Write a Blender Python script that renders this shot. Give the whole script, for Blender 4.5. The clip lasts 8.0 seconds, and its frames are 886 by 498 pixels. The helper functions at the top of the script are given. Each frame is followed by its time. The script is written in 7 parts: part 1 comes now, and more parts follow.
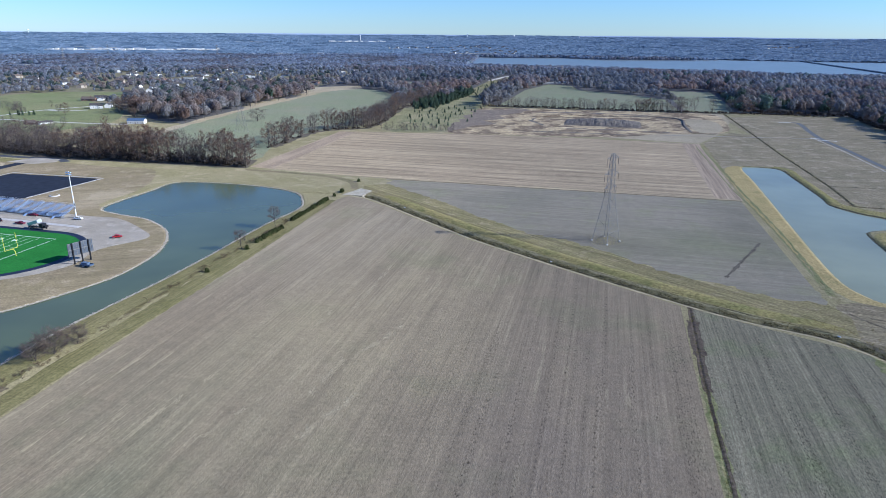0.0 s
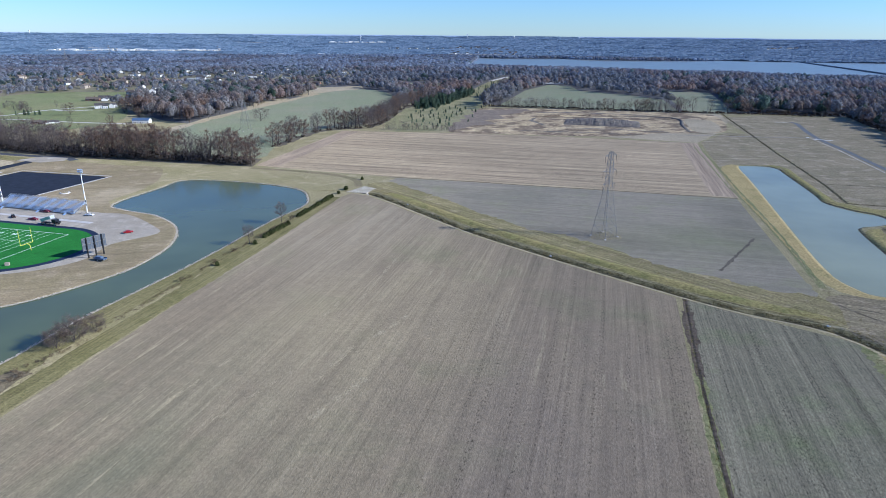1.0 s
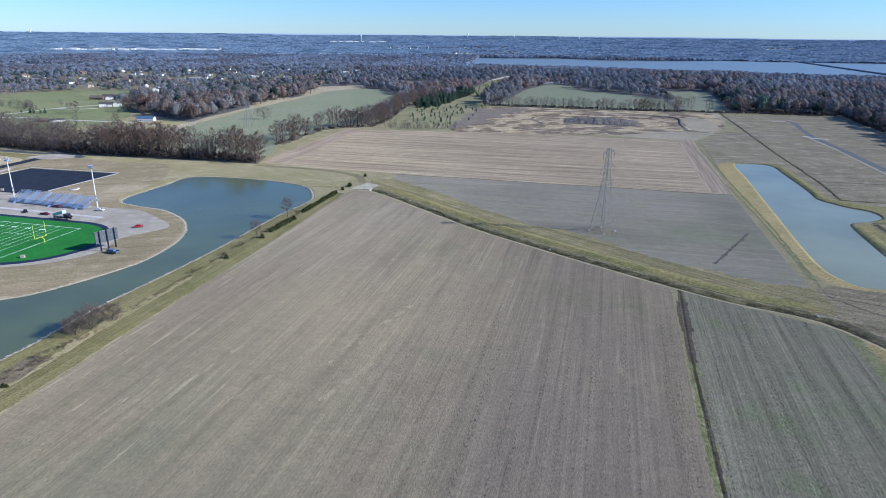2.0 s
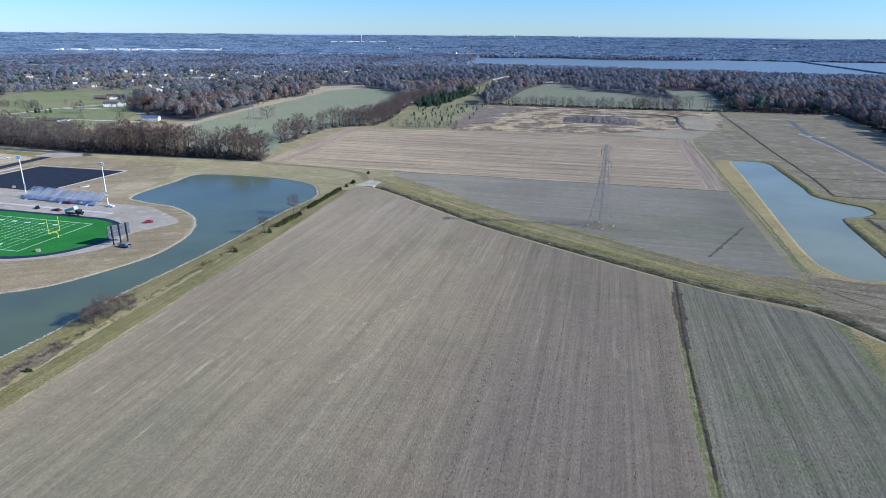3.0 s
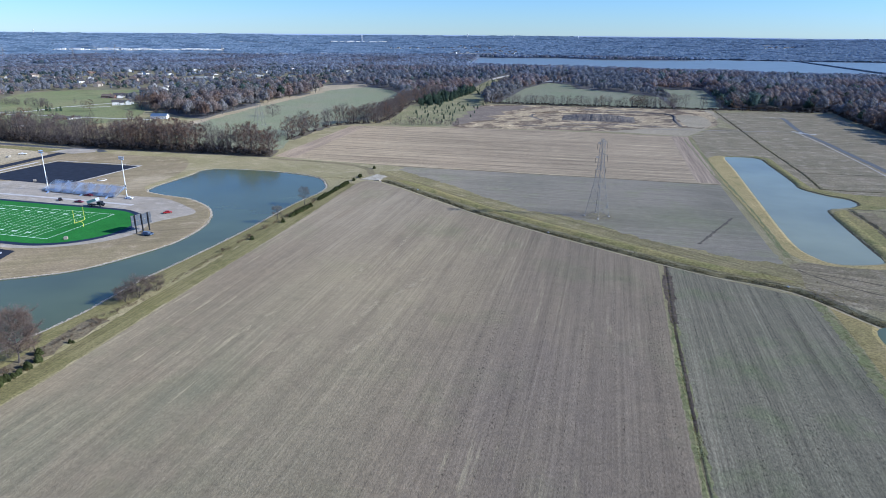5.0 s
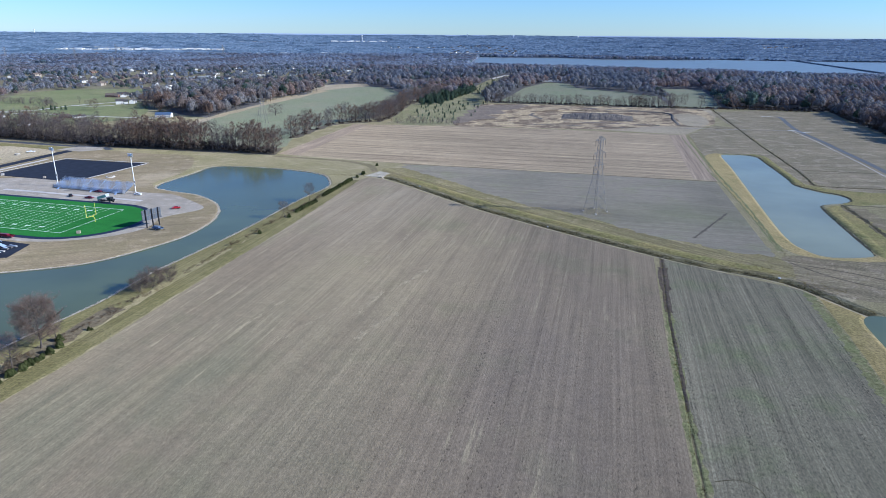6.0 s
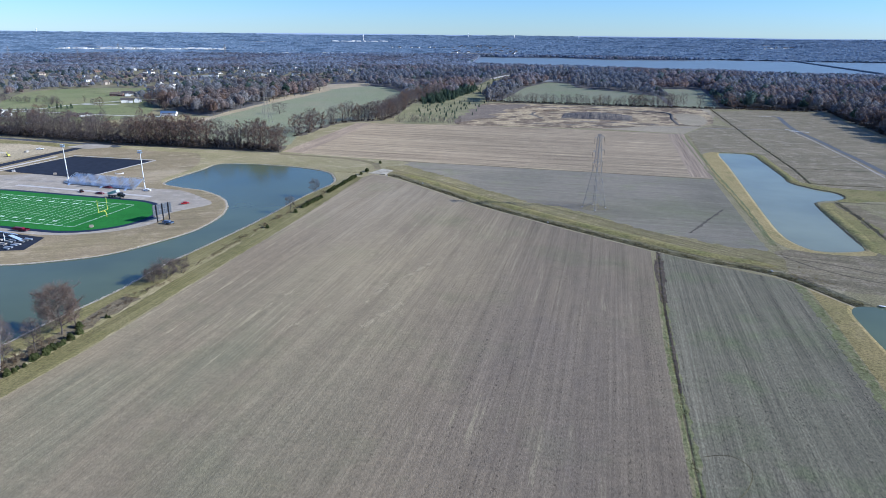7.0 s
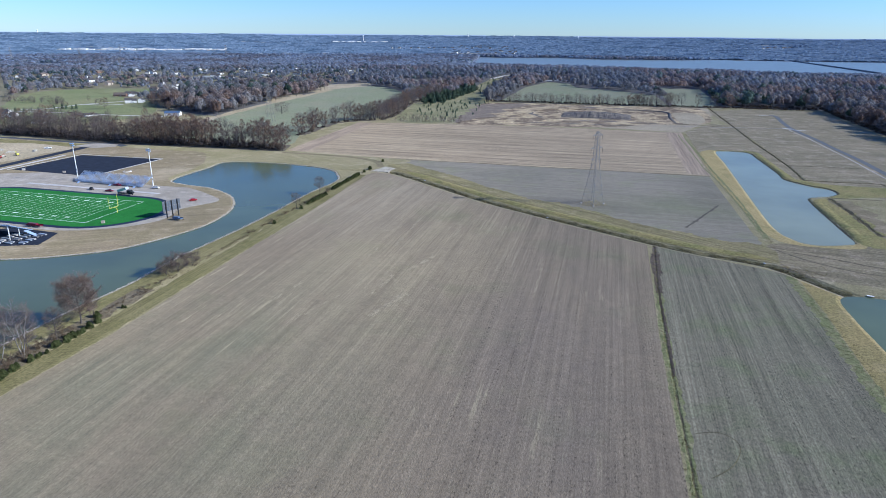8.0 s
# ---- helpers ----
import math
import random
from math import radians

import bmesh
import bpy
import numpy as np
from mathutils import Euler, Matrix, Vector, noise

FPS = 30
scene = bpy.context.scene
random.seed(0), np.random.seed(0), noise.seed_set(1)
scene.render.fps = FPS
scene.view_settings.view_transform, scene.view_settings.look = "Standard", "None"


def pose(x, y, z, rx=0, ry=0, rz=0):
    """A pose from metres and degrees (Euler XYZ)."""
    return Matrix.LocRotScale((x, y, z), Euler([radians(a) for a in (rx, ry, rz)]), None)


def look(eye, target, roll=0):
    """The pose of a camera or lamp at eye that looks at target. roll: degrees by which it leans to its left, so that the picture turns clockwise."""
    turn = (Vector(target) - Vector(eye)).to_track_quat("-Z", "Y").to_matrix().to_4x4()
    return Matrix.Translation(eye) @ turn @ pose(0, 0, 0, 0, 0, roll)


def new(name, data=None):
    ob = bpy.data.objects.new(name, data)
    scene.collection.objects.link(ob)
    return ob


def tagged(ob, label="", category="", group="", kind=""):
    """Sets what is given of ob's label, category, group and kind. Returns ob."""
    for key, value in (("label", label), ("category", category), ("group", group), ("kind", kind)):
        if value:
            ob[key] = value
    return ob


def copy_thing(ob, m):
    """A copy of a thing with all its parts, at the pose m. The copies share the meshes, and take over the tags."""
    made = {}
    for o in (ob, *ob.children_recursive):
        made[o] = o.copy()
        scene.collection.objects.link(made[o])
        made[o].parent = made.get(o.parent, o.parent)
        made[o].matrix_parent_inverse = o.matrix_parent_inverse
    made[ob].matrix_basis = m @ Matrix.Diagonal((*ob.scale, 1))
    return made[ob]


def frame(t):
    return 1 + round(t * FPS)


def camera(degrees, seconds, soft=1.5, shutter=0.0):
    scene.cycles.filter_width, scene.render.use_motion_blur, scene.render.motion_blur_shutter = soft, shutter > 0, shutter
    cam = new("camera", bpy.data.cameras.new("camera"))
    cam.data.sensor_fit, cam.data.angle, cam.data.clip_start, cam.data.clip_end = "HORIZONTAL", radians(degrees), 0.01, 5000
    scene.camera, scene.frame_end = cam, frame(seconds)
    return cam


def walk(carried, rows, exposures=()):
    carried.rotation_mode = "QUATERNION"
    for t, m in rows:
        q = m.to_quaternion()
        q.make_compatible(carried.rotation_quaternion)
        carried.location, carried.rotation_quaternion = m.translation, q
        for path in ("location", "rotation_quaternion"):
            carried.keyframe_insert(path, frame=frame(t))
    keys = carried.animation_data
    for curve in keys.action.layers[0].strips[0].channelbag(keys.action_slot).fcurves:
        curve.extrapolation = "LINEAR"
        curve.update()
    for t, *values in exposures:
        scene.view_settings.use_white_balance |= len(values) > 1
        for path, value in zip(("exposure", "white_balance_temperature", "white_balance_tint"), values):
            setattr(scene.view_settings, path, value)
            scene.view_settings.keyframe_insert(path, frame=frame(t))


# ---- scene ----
cam = camera(68.9, 8.0, soft=0.4)
EXPOSURE = 0.5
PATH = [
    (0, (2.609, 78.691, 103.244), (2.462, 80.58, 102.606), 0.5),
    (0.5, (2.338, 73.867, 103.263), (2.191, 75.757, 102.626), 0.5),
    (1, (1.986, 69.021, 103.286), (1.839, 70.911, 102.65), 0.5),
    (1.5, (1.65, 64.174, 103.311), (1.504, 66.065, 102.674), 0.6),
    (3, (1.054, 49.344, 103.391), (0.907, 51.234, 102.754), 0.5),
    (3.5, (0.817, 44.324, 103.394), (0.67, 46.214, 102.757), 0.5),
    (4, (0.541, 39.279, 103.393), (0.396, 41.169, 102.756), 0.5),
    (4.5, (0.219, 34.234, 103.391), (0.073, 36.124, 102.754), 0.5),
    (6, (-0.627, 18.992, 103.413), (-0.772, 20.882, 102.775), 0.5),
    (6.5, (-0.887, 13.899, 103.435), (-1.033, 15.789, 102.797), 0.5),
    (7, (-1.144, 8.811, 103.46), (-1.29, 10.701, 102.822), 0.6),
    (7.5, (-1.402, 3.705, 103.475), (-1.547, 5.595, 102.838), 0.5),
    (8, (-1.664, -1.401, 103.49), (-1.81, 0.489, 102.853), 0.5),
]
walk(cam, [(t, look(eye, target, roll)) for t, eye, target, roll in PATH], exposures=[(0.0, EXPOSURE, 5600, 8), (8.0, EXPOSURE, 5600, 8)])

# ---- light ----
SUN_EL, SUN_AZ = radians(27), math.atan2(-0.08, 1.0)  # the sun stands over +x, a little behind the start
sun_dir = Vector((math.cos(SUN_EL) * math.cos(SUN_AZ), math.cos(SUN_EL) * math.sin(SUN_AZ), math.sin(SUN_EL)))
world = bpy.data.worlds.new("world")
scene.world = world
world.use_nodes = True
wn = world.node_tree
sky = wn.nodes.new("ShaderNodeTexSky")
sky.sky_type = "NISHITA"
sky.sun_disc = False
sky.sun_elevation = SUN_EL
sky.sun_rotation = math.pi / 2 - SUN_AZ
sky.air_density, sky.dust_density, sky.ozone_density = 1.0, 0.0, 4.0
background = wn.nodes["Background"]
background.inputs["Strength"].default_value = 0.075
tint = wn.nodes.new("ShaderNodeMix")  # the film's cool rendering of a clear winter sky
tint.data_type, tint.blend_type = "RGBA", "MULTIPLY"
tint.inputs[0].default_value = 1.0
tint.inputs[7].default_value = (0.77, 1.05, 1.54, 1)
wn.links.new(sky.outputs["Color"], tint.inputs[6])
wn.links.new(tint.outputs[2], background.inputs["Color"])
sun = new("sun", bpy.data.lights.new("sun", "SUN"))
sun.data.energy, sun.data.angle, sun.data.color = 5.0, radians(0.53), (1.0, 0.94, 0.85)
sun.matrix_world = look(sun_dir * 500, (0, 0, 0))

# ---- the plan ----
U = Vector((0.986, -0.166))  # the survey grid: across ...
V = Vector((0.166, 0.986))   # ... and along the fields
GRID = math.atan2(0.166, 0.986)


def smooth(points, steps=5, closed=True):
    """A rounded outline through the corner points."""
    pts = [Vector(p) for p in points]
    n = len(pts)
    out = []
    for i in range(n if closed else n - 1):
        if closed:
            a, b, c, d = pts[i - 1], pts[i], pts[(i + 1) % n], pts[(i + 2) % n]
        else:
            a, b, c, d = pts[max(i - 1, 0)], pts[i], pts[i + 1], pts[min(i + 2, n - 1)]
        for k in range(steps):
            t = k / steps
            out.append(0.5 * (2 * b + (c - a) * t + (2 * a - 5 * b + 4 * c - d) * t * t + (3 * b - a - 3 * c + d) * t ** 3))
    if not closed:
        out.append(pts[-1])
    return [(p.x, p.y) for p in out]


def offset(points, d):
    """The outline moved outwards by d metres (inwards where d is negative)."""
    area = sum(points[i - 1][0] * p[1] - p[0] * points[i - 1][1] for i, p in enumerate(points))
    s = 1 if area > 0 else -1
    out = []
    n = len(points)
    for i in range(n):
        a, b = Vector(points[i - 1]), Vector(points[(i + 1) % n])
        t = (b - a).normalized()
        out.append((points[i][0] + s * d * t.y, points[i][1] - s * d * t.x))
    return out


def inside(poly, xs, ys):
    """Which of the points lie in the outline."""
    xs, ys = np.asarray(xs, float), np.asarray(ys, float)
    hit = np.zeros(xs.shape, bool)
    n = len(poly)
    for i in range(n):
        (x1, y1), (x2, y2) = poly[i - 1], poly[i]
        if y1 == y2:
            continue
        cross = (y1 > ys) != (y2 > ys)
        hit ^= cross & (xs < (x2 - x1) * (ys - y1) / (y2 - y1) + x1)
    return hit


def away(line, xs, ys, closed=False):
    """Distance of the points from a line."""
    xs, ys = np.asarray(xs, float), np.asarray(ys, float)
    best = np.full(xs.shape, 1e9)
    for i in range(0 if closed else 1, len(line)):
        (x1, y1), (x2, y2) = line[i - 1], line[i]
        dx, dy = x2 - x1, y2 - y1
        q = dx * dx + dy * dy
        t = np.clip(((xs - x1) * dx + (ys - y1) * dy) / max(q, 1e-9), 0, 1)
        best = np.minimum(best, np.hypot(xs - x1 - t * dx, ys - y1 - t * dy))
    return best


POND_WEST = smooth([(-219, 514), (-226, 487), (-233, 444), (-219, 432), (-194, 422), (-171, 400), (-159, 370), (-159, 340), (-166, 319),
                    (-184, 290), (-207, 276), (-232, 268), (-275, 262), (-330, 240), (-330, 150), (-215, 100), (-178, 160), (-165, 216),
                    (-157, 247), (-153, 279), (-142, 325), (-135, 360), (-126, 416), (-117, 452), (-120, 472), (-133, 495), (-169, 510)], 5)
POND_EAST = smooth([(206, 617), (221, 621), (232, 613), (229, 585), (221, 521), (217, 498), (226, 477), (235, 468), (235, 455), (226, 447),
                    (211, 441), (205, 428), (196, 379), (191.5, 352), (190, 342), (186, 337), (168, 334.5), (161, 343), (160, 368), (176, 456), (196, 561)], 4)
POND_SOUTH = smooth([(145, 258), (156, 261), (185, 252), (230, 240), (235, 120), (150, 105), (131, 150), (135, 190), (138, 215), (141, 240)], 4)
LAKE = [(-70, 2960), (22, 2926), (258, 2990), (412, 2850), (752, 2870), (935, 2960), (1172, 2885), (1570, 2850), (2500, 2850), (2500, 1850),
        (1184, 1860), (981, 1850), (806, 1850), (712, 1900), (648, 1990), (505, 1970), (406, 2040), (305, 2080), (132, 2140), (-90, 2180)]
PONDS = [POND_WEST, POND_EAST, POND_SOUTH]

FIELD_A = [(-92, 487), (-82, 483), (-62, 462), (-44, 441), (-9, 401), (21, 374), (40, 357), (79, 323), (60, 214), (47, 129), (28, 0), (0, -160),
           (-200, -160), (-172, 0), (-146, 150), (-136, 196), (-125, 274), (-97, 478)]
FIELD_B = [(83, 321), (102, 307), (134, 286), (127, 240), (121, 208), (115.5, 174), (107, 120), (88, 0), (66, -160), (3, -160), (31, 0), (50, 129), (63, 214)]
FIELD_C = [(-76, 540), (-12, 531), (36, 522), (82, 515), (126, 507), (164, 501), (142, 347), (139, 331), (122, 335), (107, 346), (82, 362),
           (59, 390), (41, 407), (23, 416), (8, 433), (-10, 452), (-24, 474), (-50, 501), (-74, 527)]
EDGE_RNG = random.Random(90)


def worn(points, amp, step=3.0):
    """The line with a wandering edge."""
    out = []
    for a, b in zip(points, points[1:]):
        k = max(1, int(math.hypot(b[0] - a[0], b[1] - a[1]) / step))
        out += [(a[0] + (b[0] - a[0]) * j / k + EDGE_RNG.uniform(-amp, amp), a[1] + (b[1] - a[1]) * j / k + EDGE_RNG.uniform(-amp, amp)) for j in range(k)]
    return out + [points[-1]]


FIELD_C = FIELD_C[:6] + worn(FIELD_C[6:] + [(-70, 536)], 1.6)
FIELD_D = [(-190, 572), (-164, 770), (-38, 769), (31, 764), (101, 754), (205, 735), (166, 503.5), (126, 509), (36, 524.5), (-76, 543), (-128, 554)]
DIRT_E = smooth([(-48, 778), (-30, 900), (-18, 1015), (57, 1024), (134, 1014), (268, 1003), (296, 980), (280, 880), (251, 812), (185, 800), (125, 768), (8, 770)], 3)
GREEN_F = [(5, 1052), (20, 1128), (56, 1330), (113, 1490), (156, 1460), (160, 1350), (239, 1270), (280, 1190), (260, 1012), (105, 1038)]
GREEN_F2 = [(268, 1016), (300, 1250), (306, 1369), (400, 1345), (365, 1155), (333, 1012)]
GREEN_G = smooth([(-352, 690), (-354, 799), (-342, 964), (-309, 1205), (-247, 1305), (-190, 1240), (-150, 1100), (-136, 985), (-140, 900), (-166, 828), (-194, 762), (-203, 660), (-200, 600), (-290, 602)], 3)
MEADOW_H = smooth([(-725, 925), (-785, 1060), (-750, 1145), (-640, 1172), (-585, 1110), (-600, 1020), (-550, 985), (-505, 940), (-440, 800), (-480, 720), (-560, 700), (-720, 760), (-690, 860)], 3)
CORRIDOR = smooth([(-121, 790), (-128, 985), (-90, 1129), (-62, 1194), (-32, 1422), (-6, 1600), (30, 1725), (66, 1715), (51, 1568), (11, 1321), (-14, 1103), (-26, 960), (-44, 800), (-66, 783)], 3)
TAN_1 = [(-352, 1165), (-375, 1300), (-322, 1345), (-268, 1385), (-250, 1322), (-276, 1245), (-318, 1163)]
TAN_2 = [(-205, 1340), (-210, 1480), (-122, 1500), (-90, 1445), (-120, 1360)]
TAN_3 = [(-385, 1020), (-372, 1100), (-330, 1110), (-326, 1000), (-345, 970)]
STUBBLE_SOUTH = smooth([(140, 322), (150, 333), (205, 335), (260, 330), (340, 300), (330, 262), (200, 268), (140, 284)], 3)
YELLOW_EAST = smooth([(203, 625), (185, 600), (171, 520), (160.5, 450), (152, 380), (149, 343), (160, 330), (190, 328), (196, 350), (180, 345), (170, 345), (172, 400), (185, 470), (206, 580)], 3)
YELLOW_SOUTH = [(137, 284), (152, 266), (147, 240), (141, 180), (134, 90), (103, 90), (109, 120), (118, 174), (124, 208), (130, 240)]
GRADED_WEST = smooth([(-300, 560), (-262, 555), (-243, 520), (-236, 485), (-240, 448), (-222, 437), (-194, 427), (-168, 402), (-154, 370), (-154, 340), (-162, 316),
                      (-182, 285), (-206, 271), (-240, 262), (-300, 256), (-420, 300), (-520, 420), (-480, 600), (-420, 586), (-350, 572)], 3)
EAST_GRASS = [(300, 330), (236, 500), (268, 700), (296, 960), (380, 985), (470, 975), (445, 890), (412, 700), (400, 520), (420, 330)]
BRIGHT_EAST = smooth([(228, 484), (260, 478), (330, 470), (340, 440), (262, 445), (238, 440), (212, 432), (208, 400), (200, 350), (194, 330), (215, 340), (226, 445)], 2)

SWALE = smooth([(-90, 494), (-78, 487), (-60, 468), (-42, 447), (-7, 407), (23, 379), (42, 362), (83, 327), (104, 312), (130, 297), (146, 268), (152, 258)], 3, closed=False)
SWALE_MEADOW = [(-84, 499), (-56, 470), (-38, 449), (-3, 409), (27, 381), (46, 364), (87, 329), (108, 314), (136, 299), (142, 318), (139, 333), (122, 337), (107, 348), (82, 364), (59, 392), (41, 409), (23, 418), (8, 435), (-10, 454), (-24, 476), (-50, 503), (-72, 524), (-88, 520)]
DITCH = [(82, 321), (72, 270), (62, 214), (56, 175), (49, 129), (30, 0)]
EAST_DITCH = smooth([(313, 998), (309, 975), (281, 800), (262, 684), (244, 558), (232, 497)], 3, closed=False)
EAST_DITCH_2 = [(231, 496), (250, 492), (284, 489), (282, 474), (330, 462)]
EAST_DITCH_3 = smooth([(223, 438), (219, 404), (214, 375), (210, 352)], 3, closed=False)
POND_BANK_N = smooth([(232, 628), (239, 612), (235, 585), (227, 525), (223, 502), (231, 484), (245, 476)], 4, closed=False)
RIBBON = [(208, 730), (171, 523), (160, 440), (147, 347), (142, 324)]
LINES = [(SWALE, 4.5, 1.3), (DITCH, 0.7, 0.16), (EAST_DITCH, 1.4, 0.4), (EAST_DITCH_2, 1.4, 0.4), (EAST_DITCH_3, 1.8, 0.4), (RIBBON, 1.6, 0.06)]

WEST_BANK = [(-176, 160), (-161, 216), (-153, 247), (-148.5, 279), (-137.5, 325), (-130.5, 360), (-121.5, 416), (-113.5, 446)]
SETTLED = [(-345, 1010), (-620, 690), (-1100, 1000), (-1500, 1900), (-330, 1950)]
HEADLAND_E = [(204, 735), (188, 738), (150, 509), (165.5, 504)]
HEADLAND_W = [(-189, 573), (-164, 769), (-146, 769), (-170, 570)]

BELT = [(-520, 628), (-427, 608), (-359, 588), (-288, 581), (-236, 575), (-192, 569), (-196, 598), (-236, 606), (-288, 618), (-359, 628), (-427, 650), (-520, 672)]
ROW_LINE = [(-203, 662), (-198, 712), (-189, 764), (-168, 784), (-140, 797), (-131, 850), (-132, 940), (-130, 1000), (-112, 1080), (-94, 1130)]
EAST_WOOD = [(380, 1006), (470, 985), (452, 900), (418, 715), (410, 640), (520, 560), (900, 900), (1000, 1300), (900, 1500), (420, 1480), (412, 1340), (372, 1150), (340, 1020)]
WEST_WOOD = [(-402, 830), (-352, 800), (-345, 960), (-312, 1210), (-420, 1300), (-560, 1140), (-540, 1020), (-470, 900)]


def strip(line, half):
    """The outline of a strip along a line."""
    left, right = [], []
    n = len(line)
    for i in range(n):
        a, b = Vector(line[max(i - 1, 0)]), Vector(line[min(i + 1, n - 1)])
        t = (b - a).normalized()
        left.append((line[i][0] - t.y * half, line[i][1] + t.x * half))
        right.append((line[i][0] + t.y * half, line[i][1] - t.x * half))
    return left + right[::-1]


def ragged(line, half, seed, step=4.0, rough=0.5):
    """A strip along a line whose edges wander."""
    rng = random.Random(seed)
    pts = []
    for a, b in zip(line, line[1:]):
        a, b = Vector(a), Vector(b)
        k = max(1, int((b - a).length / step))
        pts += [a.lerp(b, j / k) for j in range(k)]
    pts.append(Vector(line[-1]))
    left, right = [], []
    for i, p in enumerate(pts):
        t = (pts[min(i + 1, len(pts) - 1)] - pts[max(i - 1, 0)]).normalized()
        l, r = (half * (1 + rng.uniform(-rough, rough)) for _ in range(2))
        left.append((p.x - t.y * l, p.y + t.x * l))
        right.append((p.x + t.y * r, p.y - t.x * r))
    return left + right[::-1]


def shifted(line, d):
    """The line moved to its left by d metres."""
    out = []
    for i, p in enumerate(line):
        a, b = Vector(line[max(i - 1, 0)]), Vector(line[min(i + 1, len(line) - 1)])
        t = (b - a).normalized()
        out.append((p[0] - t.y * d, p[1] + t.x * d))
    return out


def terrain(xs, ys):
    """The ground's height: flat country with ponds and ditches, that climbs to a far rise at the horizon."""
    xs, ys = np.asarray(xs, float), np.asarray(ys, float)
    r = np.hypot(xs, ys - 40)
    s = np.clip((r - 3000) / 1850, 0, 1)
    z = 72 * s ** 1.15 + s * 3.0 * np.sin(xs / 410 + 1.3) + s * 2.0 * np.sin(xs / 170)
    for pond in PONDS:
        d = away(pond, xs, ys, True)
        within = inside(pond, xs, ys)
        z = np.where(within, -0.9 - np.minimum(d * 0.4, 1.6), np.where(d < 3.0, np.minimum(z, -0.9 * (1 - d / 3.0)), z))
    d = away(LAKE, xs, ys, True)
    z = z * np.clip(d / 450, 0, 1)
    z = np.where(inside(LAKE, xs, ys), -1.2 - np.minimum(d * 0.05, 3), z)
    for line, half, deep in LINES:
        d = away(line, xs, ys)
        z = np.where(d < half, np.minimum(z, -deep * (1 - d / half)), z)
    return z


def height(x, y):
    return float(terrain(np.array([x]), np.array([y]))[0])

# ---- materials ----
def nodes_of(name, rough=0.85, metal=0.0, spec=0.3):
    m = bpy.data.materials.new(name)
    m.use_nodes = True
    t = m.node_tree
    b = t.nodes["Principled BSDF"]
    b.inputs["Roughness"].default_value = rough
    b.inputs["Metallic"].default_value = metal
    b.inputs["Specular IOR Level"].default_value = spec
    b.inputs["Diffuse Roughness"].default_value = 0.45 if rough > 0.85 else 0.0
    return m, t, b


def coords(t, scale=(1, 1, 1), turn=0.0, kind="Object"):
    tc, mp = t.nodes.new("ShaderNodeTexCoord"), t.nodes.new("ShaderNodeMapping")
    first = t.nodes.new("ShaderNodeMapping")
    first.inputs["Rotation"].default_value = (0, 0, turn)
    mp.inputs["Scale"].default_value = scale
    t.links.new(tc.outputs[kind], first.inputs["Vector"])
    t.links.new(first.outputs["Vector"], mp.inputs["Vector"])
    return mp.outputs["Vector"]


def noise_of(t, vec, scale=1.0, detail=3.0, rough=0.55):
    n = t.nodes.new("ShaderNodeTexNoise")
    n.inputs["Scale"].default_value, n.inputs["Detail"].default_value, n.inputs["Roughness"].default_value = scale, detail, rough
    t.links.new(vec, n.inputs["Vector"])
    return n.outputs["Fac"]


def ramp(t, fac, lo, hi, a=(0, 0, 0, 1), b=(1, 1, 1, 1)):
    r = t.nodes.new("ShaderNodeValToRGB")
    r.color_ramp.elements[0].position, r.color_ramp.elements[1].position = lo, hi
    r.color_ramp.elements[0].color, r.color_ramp.elements[1].color = a, b
    t.links.new(fac, r.inputs["Fac"])
    return r.outputs["Color"]


def mixed(t, fac, a, b, how="MIX"):
    m = t.nodes.new("ShaderNodeMix")
    m.data_type, m.blend_type = "RGBA", how
    if isinstance(fac, float):
        m.inputs[0].default_value = fac
    else:
        t.links.new(fac, m.inputs[0])
    for socket, v in ((m.inputs[6], a), (m.inputs[7], b)):
        if isinstance(v, tuple):
            socket.default_value = (*v, 1) if len(v) == 3 else v
        else:
            t.links.new(v, socket)
    return m.outputs[2]


def bumped(t, b, fac, strength, dist):
    n = t.nodes.new("ShaderNodeBump")
    n.inputs["Strength"].default_value, n.inputs["Distance"].default_value = strength, dist
    t.links.new(fac, n.inputs["Height"])
    t.links.new(n.outputs["Normal"], b.inputs["Normal"])


